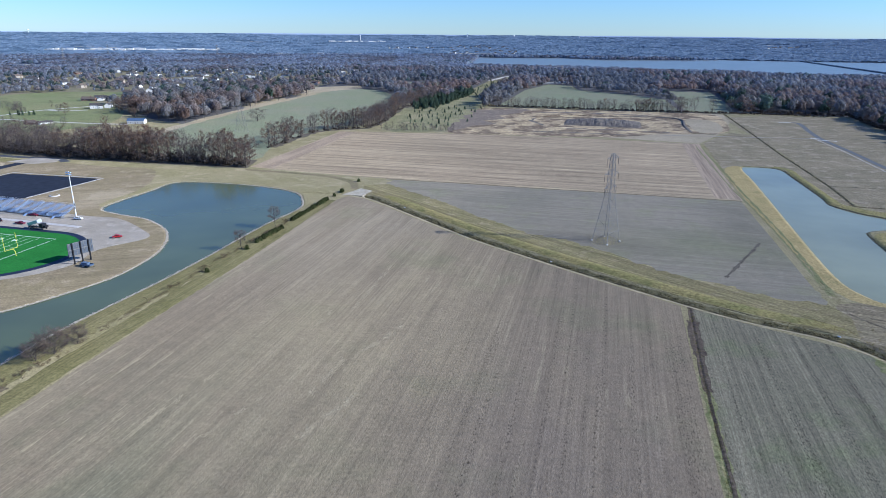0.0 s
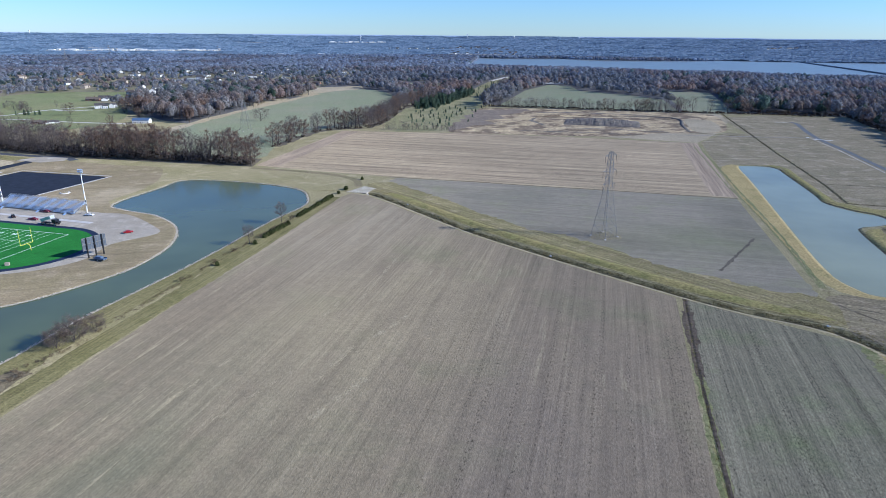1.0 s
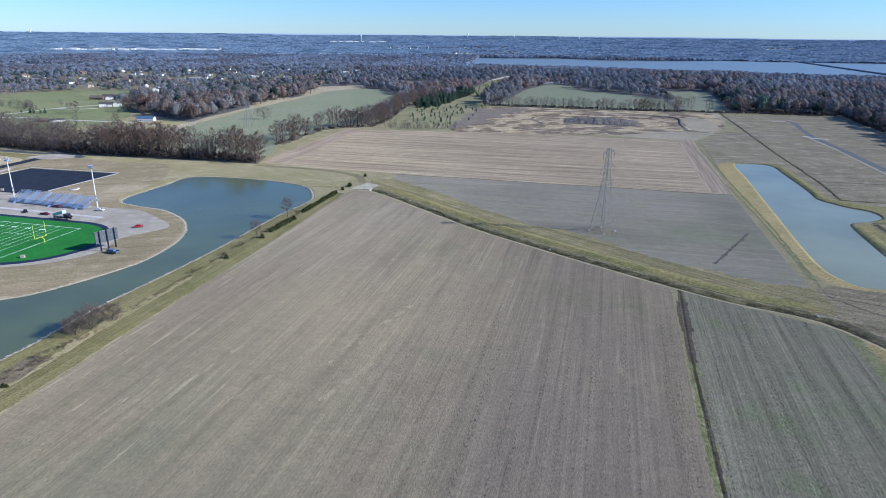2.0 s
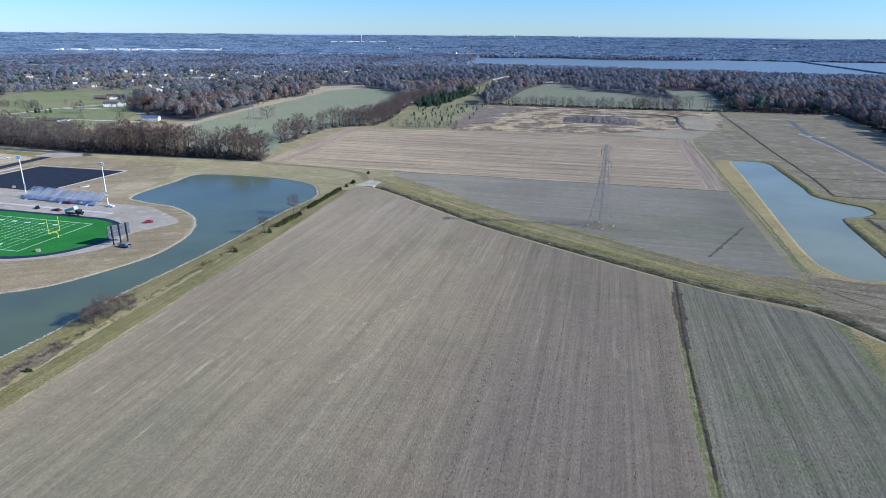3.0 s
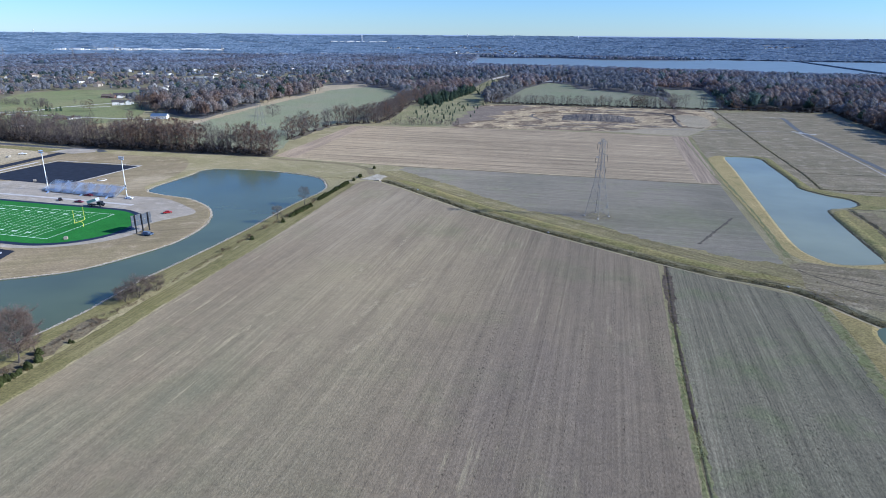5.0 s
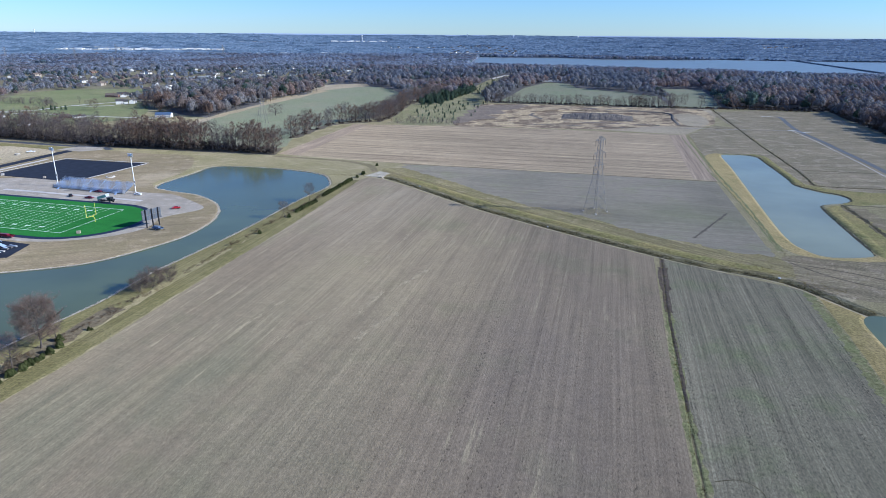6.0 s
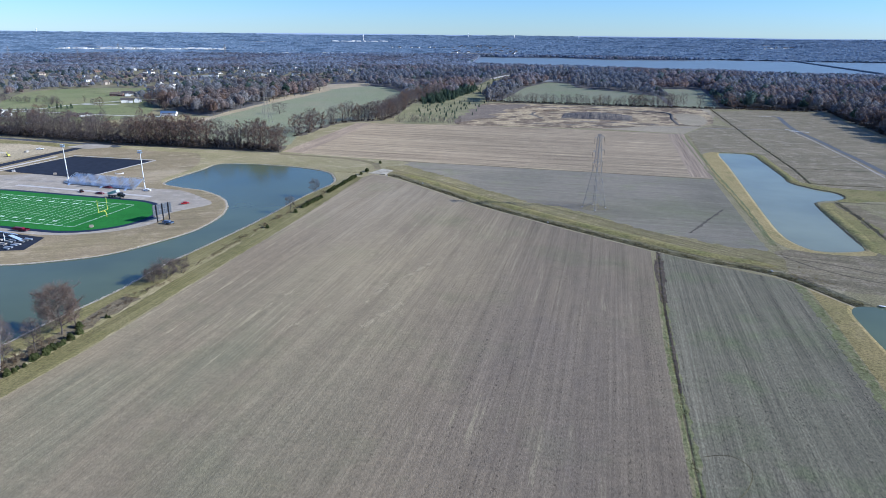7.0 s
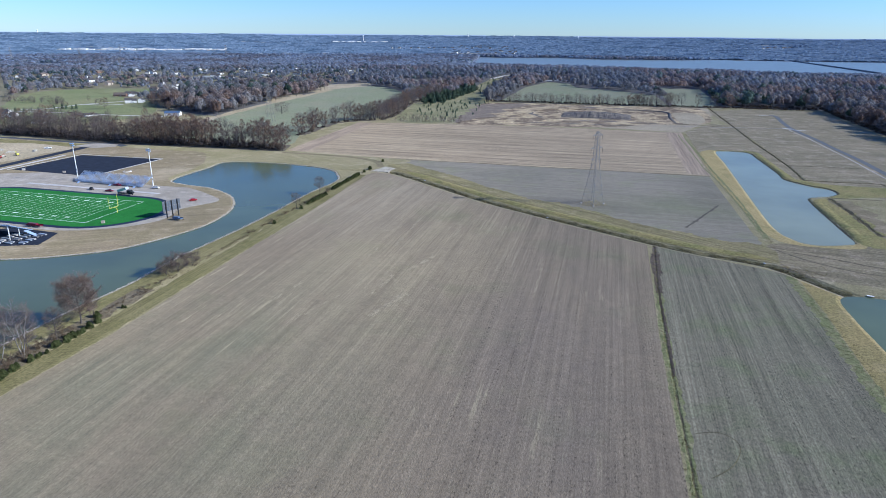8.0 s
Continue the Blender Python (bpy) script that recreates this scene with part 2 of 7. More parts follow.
def earth(name, base, other, third=None, rows=None, patch=0.012, grain=1.2, streak=0.5, straw=None, clods=0.0, beads=0.0, rough_grain=0.4, bump=0.5, rough=0.95, sharp=(0.38, 0.62), spots=(), cloddy=None):
    """Fields and grass: broad patches, streaks along the rows, and grain."""
    m, t, b = nodes_of(name, rough, 0, 0.15)
    vec = coords(t)
    col = mixed(t, ramp(t, noise_of(t, vec, patch, 5, 0.6), sharp[0], sharp[1]), base, other)
    if third:
        col = mixed(t, ramp(t, noise_of(t, vec, patch * 2.3, 4, 0.65), 0.52, 0.7), col, third)
    for (sx, sy), (rx, ry), tint_of, most in spots:  # broad patches of other soil, frayed at the edge
        place = t.nodes.new("ShaderNodeVectorMath")
        place.operation = "SUBTRACT"
        place.inputs[1].default_value = (sx, sy, 0)
        t.links.new(vec, place.inputs[0])
        turned, shrunk = t.nodes.new("ShaderNodeMapping"), t.nodes.new("ShaderNodeMapping")
        turned.inputs["Rotation"].default_value = (0, 0, rows or 0.0)
        shrunk.inputs["Scale"].default_value = (1 / rx, 1 / ry, 0)
        ball = t.nodes.new("ShaderNodeTexGradient")
        ball.gradient_type = "SPHERICAL"
        t.links.new(place.outputs[0], turned.inputs["Vector"])
        t.links.new(turned.outputs[0], shrunk.inputs["Vector"])
        t.links.new(shrunk.outputs[0], ball.inputs["Vector"])
        frayed = ramp(t, noise_of(t, coords(t, (1, 0.35, 1), rows or 0.0), 0.035, 5, 0.65), 0.3, 0.65)
        near = ramp(t, ball.outputs["Fac"], 0.0, 0.75, (0, 0, 0, 1), (most, most, most, 1))
        col = mixed(t, mixed(t, 1.0, near, frayed, "MULTIPLY"), col, tint_of)
    if rows is not None:
        wide = coords(t, (0.11, 0.004, 1), rows)
        thin = coords(t, (0.42, 0.007, 1), rows)
        fine = coords(t, (1.5, 0.018, 1), rows)
        for v, k, lo, hi in ((wide, 0.55, 0.36, 0.64), (thin, 0.8, 0.36, 0.66), (fine, 1.0, 0.35, 0.65)):
            tone = ramp(t, noise_of(t, v, 1.0, 3, 0.6), lo, hi, (1 - 0.34 * streak * k, 1 - 0.36 * streak * k, 1 - 0.36 * streak * k, 1),
                        (1 + 0.26 * streak * k, 1 + 0.25 * streak * k, 1 + 0.22 * streak * k, 1))
            col = mixed(t, 1.0, col, tone, "MULTIPLY")
    if straw:
        pale = ramp(t, noise_of(t, coords(t, (0.34, 0.022, 1), rows), 1.0, 5, 0.7), 0.57, 0.68, (0, 0, 0, 1), (0.8, 0.8, 0.8, 1))
        where = ramp(t, noise_of(t, vec, 0.011, 2, 0.5), 0.44, 0.58)
        col = mixed(t, mixed(t, 1.0, pale, where, "MULTIPLY"), col, straw)
    g = noise_of(t, coords(t, (1.0, 0.45, 1), rows) if beads else vec, grain, 8, 0.8)
    tone = ramp(t, g, 0.38, 0.62, (1 - rough_grain, 1 - rough_grain, 1 - rough_grain, 1), (1 + rough_grain, 1 + rough_grain, 1 + 0.95 * rough_grain, 1))
    col = mixed(t, 1.0, col, tone, "MULTIPLY")
    if clods:
        dots = noise_of(t, coords(t, (1.0, 0.6, 1), rows or 0.0), 1.7, 5, 0.75)
        col = mixed(t, 1.0, col, ramp(t, dots, 0.57, 0.7, (1, 1, 1, 1), (1 - clods, 1 - clods, 1 - clods, 1)), "MULTIPLY")
    if beads:  # clods turned up in some of the rows
        row = ramp(t, noise_of(t, coords(t, (0.5, 0.006, 1), rows or 0.0), 1.0, 2, 0.5), 0.48, 0.62)
        bead = ramp(t, noise_of(t, coords(t, (1.9, 0.8, 1), rows or 0.0), 1.0, 4, 0.7), 0.5, 0.64)
        if cloddy is not None:  # only beyond a line along the rows
            split, span = t.nodes.new("ShaderNodeSeparateXYZ"), t.nodes.new("ShaderNodeMapRange")
            t.links.new(coords(t, (1, 1, 1), rows), split.inputs[0])
            span.inputs["From Min"].default_value, span.inputs["From Max"].default_value = cloddy
            span.inputs["To Min"].default_value = 0.12
            t.links.new(split.outputs[0], span.inputs["Value"])
            row = mixed(t, 1.0, row, span.outputs[0], "MULTIPLY")
        col = mixed(t, mixed(t, 1.0, row, bead, "MULTIPLY"), col, mixed(t, 1.0, col, (1 - beads, 1 - beads, 1 - beads), "MULTIPLY"))
    clod = noise_of(t, vec, 0.22, 5, 0.7)
    col = mixed(t, 1.0, col, ramp(t, clod, 0.32, 0.68, (0.9, 0.9, 0.9, 1), (1.1, 1.1, 1.09, 1)), "MULTIPLY")
    t.links.new(col, b.inputs["Base Color"])
    bumped(t, b, g, bump, 0.35)
    return m


def plain(name, color, rough=0.6, metal=0.0, spec=0.4, vary=0.15, scale=2.0, bump=0.0):
    m, t, b = nodes_of(name, rough, metal, spec)
    n = noise_of(t, coords(t), scale, 4, 0.6)
    lo, hi = tuple(c * (1 - vary) for c in color), tuple(min(1, c * (1 + vary)) for c in color)
    t.links.new(ramp(t, n, 0.3, 0.7, (*lo, 1), (*hi, 1)), b.inputs["Base Color"])
    if bump:
        bumped(t, b, n, bump, 0.1)
    return m


def foliage(name, a, b_, c=None, cell=0.09, sheer=0.4, lace=0.0):
    """Twigs and leaves: one tone for each tree, and from clump to clump."""
    m, t, b = nodes_of(name, 0.9, 0, 0.1)
    vec = coords(t)
    col = mixed(t, ramp(t, noise_of(t, vec, cell, 2, 0.5), 0.4, 0.6), a, b_)
    if c:
        col = mixed(t, ramp(t, noise_of(t, vec, cell * 0.35, 3, 0.6), 0.52, 0.62), col, c)
    info = t.nodes.new("ShaderNodeObjectInfo")
    col = mixed(t, 1.0, col, ramp(t, info.outputs["Random"], 0.0, 1.0, (0.75, 0.74, 0.73, 1), (1.25, 1.2, 1.15, 1)), "MULTIPLY")
    col = mixed(t, 1.0, col, ramp(t, noise_of(t, vec, 0.7, 3, 0.6), 0.36, 0.64, (0.72, 0.72, 0.73, 1), (1.28, 1.27, 1.25, 1)), "MULTIPLY")
    geo = t.nodes.new("ShaderNodeNewGeometry")
    col = mixed(t, 1.0, col, ramp(t, geo.outputs["Random Per Island"], 0.0, 1.0, (0.88, 0.88, 0.88, 1), (1.12, 1.12, 1.12, 1)), "MULTIPLY")
    t.links.new(col, b.inputs["Base Color"])
    if sheer:  # bare crowns let much of the light through
        thru, mix = t.nodes.new("ShaderNodeBsdfTranslucent"), t.nodes.new("ShaderNodeMixShader")
        t.links.new(col, thru.inputs["Color"])
        mix.inputs[0].default_value = sheer
        t.links.new(b.outputs[0], mix.inputs[1])
        t.links.new(thru.outputs[0], mix.inputs[2])
        t.links.new(mix.outputs[0], t.nodes["Material Output"].inputs["Surface"])
        if lace:  # gaps between the twigs
            gap, open_mix = t.nodes.new("ShaderNodeBsdfTransparent"), t.nodes.new("ShaderNodeMixShader")
            t.links.new(ramp(t, noise_of(t, coords(t, (1, 1, 0.6)), 1.05, 2, 0.6), lace - 0.03, lace + 0.03), open_mix.inputs[0])
            t.links.new(gap.outputs[0], open_mix.inputs[1])
            t.links.new(mix.outputs[0], open_mix.inputs[2])
            t.links.new(open_mix.outputs[0], t.nodes["Material Output"].inputs["Surface"])
    return m


def water(name, deep, rough, wave, strength, spec=0.5):
    m, t, b = nodes_of(name, rough, 0, spec)
    n = noise_of(t, coords(t, (1, 0.6, 1)), wave, 4, 0.6)
    murk = noise_of(t, coords(t), 0.02, 3, 0.5)
    t.links.new(ramp(t, murk, 0.3, 0.7, (*[c * 0.85 for c in deep], 1), (*[c * 1.15 for c in deep], 1)), b.inputs["Base Color"])
    b.inputs["IOR"].default_value = 1.33
    bumped(t, b, n, strength, 0.05)
    return m


M_GRASS = earth("dry_grass", (0.28, 0.238, 0.135), (0.235, 0.205, 0.105), (0.35, 0.295, 0.185), patch=0.03, grain=1.1, bump=0.35)
M_FIELD_A = earth("tilled_soil_brown", (0.264, 0.212, 0.144), (0.228, 0.185, 0.13), (0.215, 0.194, 0.118), rows=GRID, patch=0.008, streak=0.33, grain=1.7, rough_grain=0.22, clods=0.24, beads=0.62, cloddy=(-95, -40), straw=(0.38, 0.32, 0.205),
                  spots=(((-42, 290), (62, 180), (0.365, 0.302, 0.19), 0.85), ((-80, 410), (70, 120), (0.335, 0.282, 0.2), 0.9), ((-110, 150), (95, 170), (0.198, 0.182, 0.122), 0.95), ((20, 190), (45, 170), (0.222, 0.18, 0.14), 0.75)))
M_FIELD_B = earth("tilled_soil_grey", (0.232, 0.208, 0.148), (0.195, 0.182, 0.125), (0.176, 0.19, 0.104), rows=GRID, patch=0.014, streak=0.62, grain=1.7, rough_grain=0.36, clods=0.4, beads=0.68)
M_FIELD_C = earth("tilled_soil_middle", (0.27, 0.237, 0.18), (0.228, 0.205, 0.155), (0.245, 0.232, 0.15), rows=GRID + math.pi / 2, patch=0.016, streak=0.26, grain=1.6, rough_grain=0.22, clods=0.16,
                  spots=(((120, 400), (45, 75), (0.205, 0.20, 0.125), 0.9), ((44, 404), (22, 60), (0.15, 0.13, 0.10), 0.85), ((148, 450), (80, 22), (0.165, 0.15, 0.11), 0.8)))
M_FIELD_D = earth("stubble", (0.405, 0.325, 0.22), (0.355, 0.288, 0.195), rows=GRID + math.pi / 2, patch=0.01, streak=0.95, grain=0.8)
M_DIRT = earth("graded_subsoil", (0.47, 0.378, 0.238), (0.19, 0.145, 0.102), (0.58, 0.48, 0.32), patch=0.034, sharp=(0.46, 0.54), grain=0.35, rows=GRID + 1.45, streak=1.05, rough_grain=0.6)
M_GREEN = earth("winter_wheat", (0.205, 0.222, 0.132), (0.225, 0.228, 0.152), (0.25, 0.23, 0.155), patch=0.012, grain=0.5)
M_MEADOW = earth("mown_meadow", (0.15, 0.17, 0.076), (0.19, 0.188, 0.095), (0.122, 0.132, 0.062), patch=0.01, grain=0.5)
M_CORRIDOR = earth("rough_meadow", (0.25, 0.23, 0.125), (0.19, 0.185, 0.095), (0.31, 0.26, 0.16), patch=0.02, grain=0.5)
M_YELLOW = earth("straw_grass", (0.395, 0.305, 0.14), (0.345, 0.272, 0.122), (0.28, 0.235, 0.10), patch=0.03, grain=0.8)
M_GRADED = earth("graded_bare_ground", (0.255, 0.205, 0.132), (0.215, 0.178, 0.105), (0.33, 0.272, 0.185), patch=0.03, grain=1.0, rough_grain=0.3, rows=1.2, streak=0.34,
                 spots=(((-246, 470), (22, 30), (0.42, 0.35, 0.245), 0.9), ((-256, 440), (16, 26), (0.36, 0.30, 0.21), 0.8), ((-196, 345), (30, 60), (0.19, 0.155, 0.105), 0.8)))
M_EASTGRASS = earth("thin_dry_turf", (0.27, 0.224, 0.146), (0.215, 0.184, 0.114), (0.37, 0.306, 0.22), patch=0.035, grain=0.8, rows=GRID + 1.35, streak=0.34)
M_ROUGH = earth("rough_worn_turf", (0.255, 0.213, 0.138), (0.205, 0.176, 0.108), (0.31, 0.262, 0.185), patch=0.06, grain=0.8, rows=1.9, streak=0.7)
# litter brown is greyed to put the haze over the woods into it
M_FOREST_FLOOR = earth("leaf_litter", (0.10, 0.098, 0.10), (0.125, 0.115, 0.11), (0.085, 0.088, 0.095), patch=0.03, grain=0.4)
# far fields and far ground carry distance haze in their base colour
M_CLEARING = earth("hazed_far_fields", (0.30, 0.29, 0.275), (0.23, 0.245, 0.24), patch=0.012, grain=0.2)
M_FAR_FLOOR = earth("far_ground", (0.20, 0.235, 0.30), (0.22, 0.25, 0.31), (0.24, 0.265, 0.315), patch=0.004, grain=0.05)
M_LUSH = earth("lush_drain_grass", (0.165, 0.175, 0.075), (0.205, 0.20, 0.095), (0.26, 0.228, 0.13), patch=0.08, grain=0.8)
M_BRIGHT = earth("seeded_bank_grass", (0.215, 0.195, 0.072), (0.27, 0.222, 0.092), (0.155, 0.155, 0.055), patch=0.03, grain=0.7)
M_TAN = earth("bleached_field", (0.375, 0.31, 0.215), (0.31, 0.262, 0.175), patch=0.02, grain=0.5)
# wet ditch soil, also the painted shade of swale and pond rim
M_DITCH = earth("wet_ditch_and_shade", (0.105, 0.09, 0.055), (0.16, 0.14, 0.075), (0.07, 0.06, 0.04), patch=0.12, grain=0.8)
M_BED = earth("pond_bed", (0.05, 0.05, 0.035), (0.07, 0.06, 0.04))
M_WATER = water("pond_water", (0.105, 0.125, 0.055), 0.13, 0.9, 0.12)
M_WATER_E = water("pond_water_pale", (0.225, 0.235, 0.14), 0.2, 0.7, 0.2, 0.38)
M_LAKE = water("lake_water", (0.17, 0.185, 0.17), 0.3, 0.3, 0.5)
M_TURF = earth("artificial_turf", (0.020, 0.125, 0.021), (0.026, 0.148, 0.027), patch=0.05, grain=2.0, bump=0.1)
M_TRACK = plain("navy_track", (0.012, 0.02, 0.045), 0.7, vary=0.25, scale=0.5)
M_CONCRETE = plain("pale_concrete", (0.50, 0.47, 0.43), 0.85, vary=0.2, scale=0.25)
M_GRAVEL = earth("crushed_stone", (0.305, 0.272, 0.232), (0.26, 0.23, 0.19), (0.38, 0.345, 0.30), patch=0.04, grain=1.6, rough_grain=0.2)
M_ASPHALT = plain("new_asphalt", (0.02, 0.025, 0.038), 0.95, spec=0.12, vary=0.25, scale=0.2)
M_ROAD = plain("grey_asphalt", (0.065, 0.07, 0.08), 0.85, vary=0.2, scale=0.2)
M_LINE = plain("white_line_paint", (0.72, 0.78, 0.72), 0.7, vary=0.05)
M_STONE = plain("riprap_stone", (0.42, 0.37, 0.30), 0.9, vary=0.35, scale=0.8)
M_GALV = plain("galvanised_steel", (0.22, 0.21, 0.20), 0.65, 0.2, vary=0.2)
# the blue of the reflected sky is put into the base colour
M_ALU = plain("sky_tinted_aluminium", (0.46, 0.58, 0.74), 0.45, 0.25, vary=0.1)
M_YELLOWP = plain("yellow_paint", (0.72, 0.68, 0.10), 0.5)
M_BLACK = plain("black_panel", (0.012, 0.012, 0.015), 0.45)
M_WHITE = plain("white_paint", (0.78, 0.78, 0.76), 0.6, vary=0.06)
M_RED = plain("red_car_paint", (0.36, 0.02, 0.025), 0.3, vary=0.05)
M_DARKRED = plain("dark_red_paint", (0.17, 0.012, 0.03), 0.35, vary=0.05)
M_BLUEGREY = plain("faded_blue_paint", (0.11, 0.16, 0.24), 0.5, vary=0.4, scale=0.9)
M_SILVER = plain("silver_paint", (0.5, 0.52, 0.54), 0.35, 0.4, vary=0.05)
M_TYRE = plain("tyre_rubber", (0.015, 0.015, 0.015), 0.9)
M_GLASS = plain("dark_glass", (0.02, 0.025, 0.03), 0.08, vary=0.05)
M_ROOF_DARK = plain("dark_shingle", (0.075, 0.07, 0.07), 0.9, vary=0.2, scale=1.0)
M_ROOF_BROWN = plain("brown_shingle", (0.14, 0.11, 0.09), 0.9, vary=0.2, scale=1.0)
M_ROOF_BLUE = plain("blue_metal_roof", (0.12, 0.18, 0.27), 0.45, 0.3, vary=0.1)
M_SIDING = plain("white_siding", (0.70, 0.69, 0.66), 0.7, vary=0.05)
M_SIDING_T = plain("tan_siding", (0.40, 0.34, 0.27), 0.7, vary=0.08)
M_BRICK = plain("brown_brick", (0.24, 0.13, 0.10), 0.85, vary=0.15)
M_BARK = plain("grey_bark", (0.10, 0.085, 0.072), 0.95, vary=0.35, scale=1.5, bump=0.3)
M_PALE_BARK = plain("pale_bark", (0.24, 0.22, 0.195), 0.9, vary=0.3, scale=1.2)
M_TWIG = foliage("bare_twigs", (0.17, 0.143, 0.135), (0.20, 0.168, 0.155), (0.135, 0.118, 0.115))
M_OAK = foliage("withered_oak_leaves", (0.20, 0.135, 0.10), (0.225, 0.158, 0.118), (0.155, 0.118, 0.098))
M_NEEDLE = foliage("pine_needles", (0.078, 0.122, 0.088), (0.098, 0.142, 0.10), (0.115, 0.135, 0.092))
M_CEDAR = foliage("cedar_needles", (0.06, 0.078, 0.03), (0.085, 0.098, 0.04), (0.105, 0.095, 0.045), 0.5)
M_TWIG_NEAR = foliage("fine_twigs", (0.165, 0.13, 0.112), (0.195, 0.155, 0.132), (0.13, 0.108, 0.098), 0.3, 0.3)
M_BRUSH_TAN = foliage("tan_brush", (0.19, 0.145, 0.10), (0.15, 0.118, 0.085), (0.12, 0.095, 0.075), 0.25, 0.3)
M_PANEL = plain("grey_back_panel", (0.09, 0.105, 0.13), 0.5)
M_REED = foliage("withered_weeds", (0.26, 0.20, 0.13), (0.20, 0.15, 0.10), (0.16, 0.11, 0.08), 0.15)

# ---- builders ----
from mathutils import geometry

def mesh_of(name, verts, faces, material=None):
    me = bpy.data.meshes.new(name)
    me.from_pydata([tuple(v) for v in verts], [], faces)
    if material:
        me.materials.append(material)
    return me


def quick_mesh(name, verts, tris, material, rounded=False):
    """A mesh from arrays of corners and triangles."""
    me = bpy.data.meshes.new(name)
    verts, tris = np.asarray(verts, np.float32), np.asarray(tris, np.int32)
    me.vertices.add(len(verts))
    me.vertices.foreach_set("co", verts.ravel())
    me.loops.add(tris.size)
    me.loops.foreach_set("vertex_index", tris.ravel())
    me.polygons.add(len(tris))
    me.polygons.foreach_set("loop_start", np.arange(0, tris.size, 3, dtype=np.int32))
    me.polygons.foreach_set("loop_total", np.full(len(tris), 3, np.int32))
    me.polygons.foreach_set("use_smooth", np.full(len(tris), rounded, bool))
    me.materials.append(material)
    me.update(calc_edges=True)
    return me


def part(name, bm, material, parent, label=""):
    """One mesh object under a thing or under a part."""
    if isinstance(bm, bmesh.types.BMesh):
        me = bpy.data.meshes.new(name)
        bm.to_mesh(me)
        bm.free()
    else:
        me = bm
    if not me.materials and material:
        me.materials.append(material)
    ob = new(name, me)
    ob.parent = parent
    if label:
        tagged(ob, label)
    return ob


def box(bm, c, size, turn=0.0, bevel=0.0, tilt=None):
    """A box, its edges rounded by bevel, added to bm."""
    m = Matrix.Translation(c) @ Matrix.Rotation(turn, 4, "Z")
    if tilt:
        m = m @ Euler(tilt).to_matrix().to_4x4()
    made = bmesh.ops.create_cube(bm, size=1.0, matrix=m @ Matrix.Diagonal((*size, 1)))
    if bevel:
        edges = list({e for v in made["verts"] for e in v.link_edges})
        bmesh.ops.bevel(bm, geom=edges, offset=bevel, segments=2, profile=0.6, affect="EDGES")
    return bm


def bar(bm, a, b, w, sides=4, w2=None):
    """A straight member from a to b, w thick, tapered to w2."""
    a, b = Vector(a), Vector(b)
    d = b - a
    m = Matrix.Translation((a + b) / 2) @ d.to_track_quat("Z", "Y").to_matrix().to_4x4()
    bmesh.ops.create_cone(bm, cap_ends=True, segments=sides, radius1=w / 2, radius2=(w if w2 is None else w2) / 2, depth=d.length, matrix=m)
    return bm


def slab(name, outline, top, material, label, category, deep=0.25, kind="structure", holes=()):
    """A flat sheet of paving or turf with an edge, lying on the ground."""
    area = sum(outline[i - 1][0] * p[1] - p[0] * outline[i - 1][1] for i, p in enumerate(outline))
    pts = list(outline) if area > 0 else list(outline)[::-1]
    n = len(pts)
    verts = [(x, y, top) for x, y in pts] + [(x, y, top - deep) for x, y in pts]
    from_top = [tuple(range(n))]
    sides = [(i, n + i, n + (i + 1) % n, (i + 1) % n) for i in range(n)]
    ob = new(name, mesh_of(name, verts, from_top + sides, material))
    return tagged(ob, label, category, "", kind)


def ribbon(name, line, width, top, material, label, category, deep=0.25):
    """A road or path of even width along a line."""
    left, right = [], []
    n = len(line)
    for i in range(n):
        a, b = Vector(line[max(i - 1, 0)]), Vector(line[min(i + 1, n - 1)])
        t = (b - a).normalized()
        left.append((line[i][0] - t.y * width / 2, line[i][1] + t.x * width / 2))
        right.append((line[i][0] + t.y * width / 2, line[i][1] - t.x * width / 2))
    return slab(name, left + right[::-1], top, material, label, category, deep)


def anchor(name, label, category, group="", at=(0, 0, 0), turn=0.0):
    ob = new(name)
    ob.matrix_basis = Matrix.Translation(at) @ Matrix.Rotation(turn, 4, "Z")
    return tagged(ob, label, category, group)


M_MOWN = earth("mown_strip_grass", (0.172, 0.157, 0.07), (0.20, 0.178, 0.086), (0.145, 0.135, 0.056), patch=0.03, grain=1.1, rows=GRID, streak=0.6)
M_LAWN = earth("house_lawns", (0.15, 0.14, 0.085), (0.19, 0.165, 0.11), (0.12, 0.115, 0.08), patch=0.015, grain=0.4)
M_THICKET = earth("brush_litter", (0.15, 0.122, 0.08), (0.115, 0.095, 0.062), (0.19, 0.158, 0.105), patch=0.05, grain=1.0)
M_OLIVE = earth("olive_straw_grass", (0.315, 0.245, 0.105), (0.265, 0.218, 0.09), (0.35, 0.275, 0.135), patch=0.03, grain=0.9)
M_SLOPE = earth("swale_slope_grass", (0.17, 0.15, 0.075), (0.225, 0.19, 0.095), (0.125, 0.11, 0.055), patch=0.09, grain=0.9, bump=0.8)
M_LIP = earth("swale_lip_grass", (0.27, 0.23, 0.15), (0.31, 0.265, 0.175), (0.225, 0.20, 0.12), patch=0.05, grain=0.9)
M_DAMP = earth("damp_soil", (0.10, 0.086, 0.066), (0.13, 0.112, 0.086), patch=0.1, grain=0.8)
M_WET = earth("wet_soil", (0.085, 0.065, 0.05), (0.12, 0.095, 0.07), patch=0.1, grain=0.8)
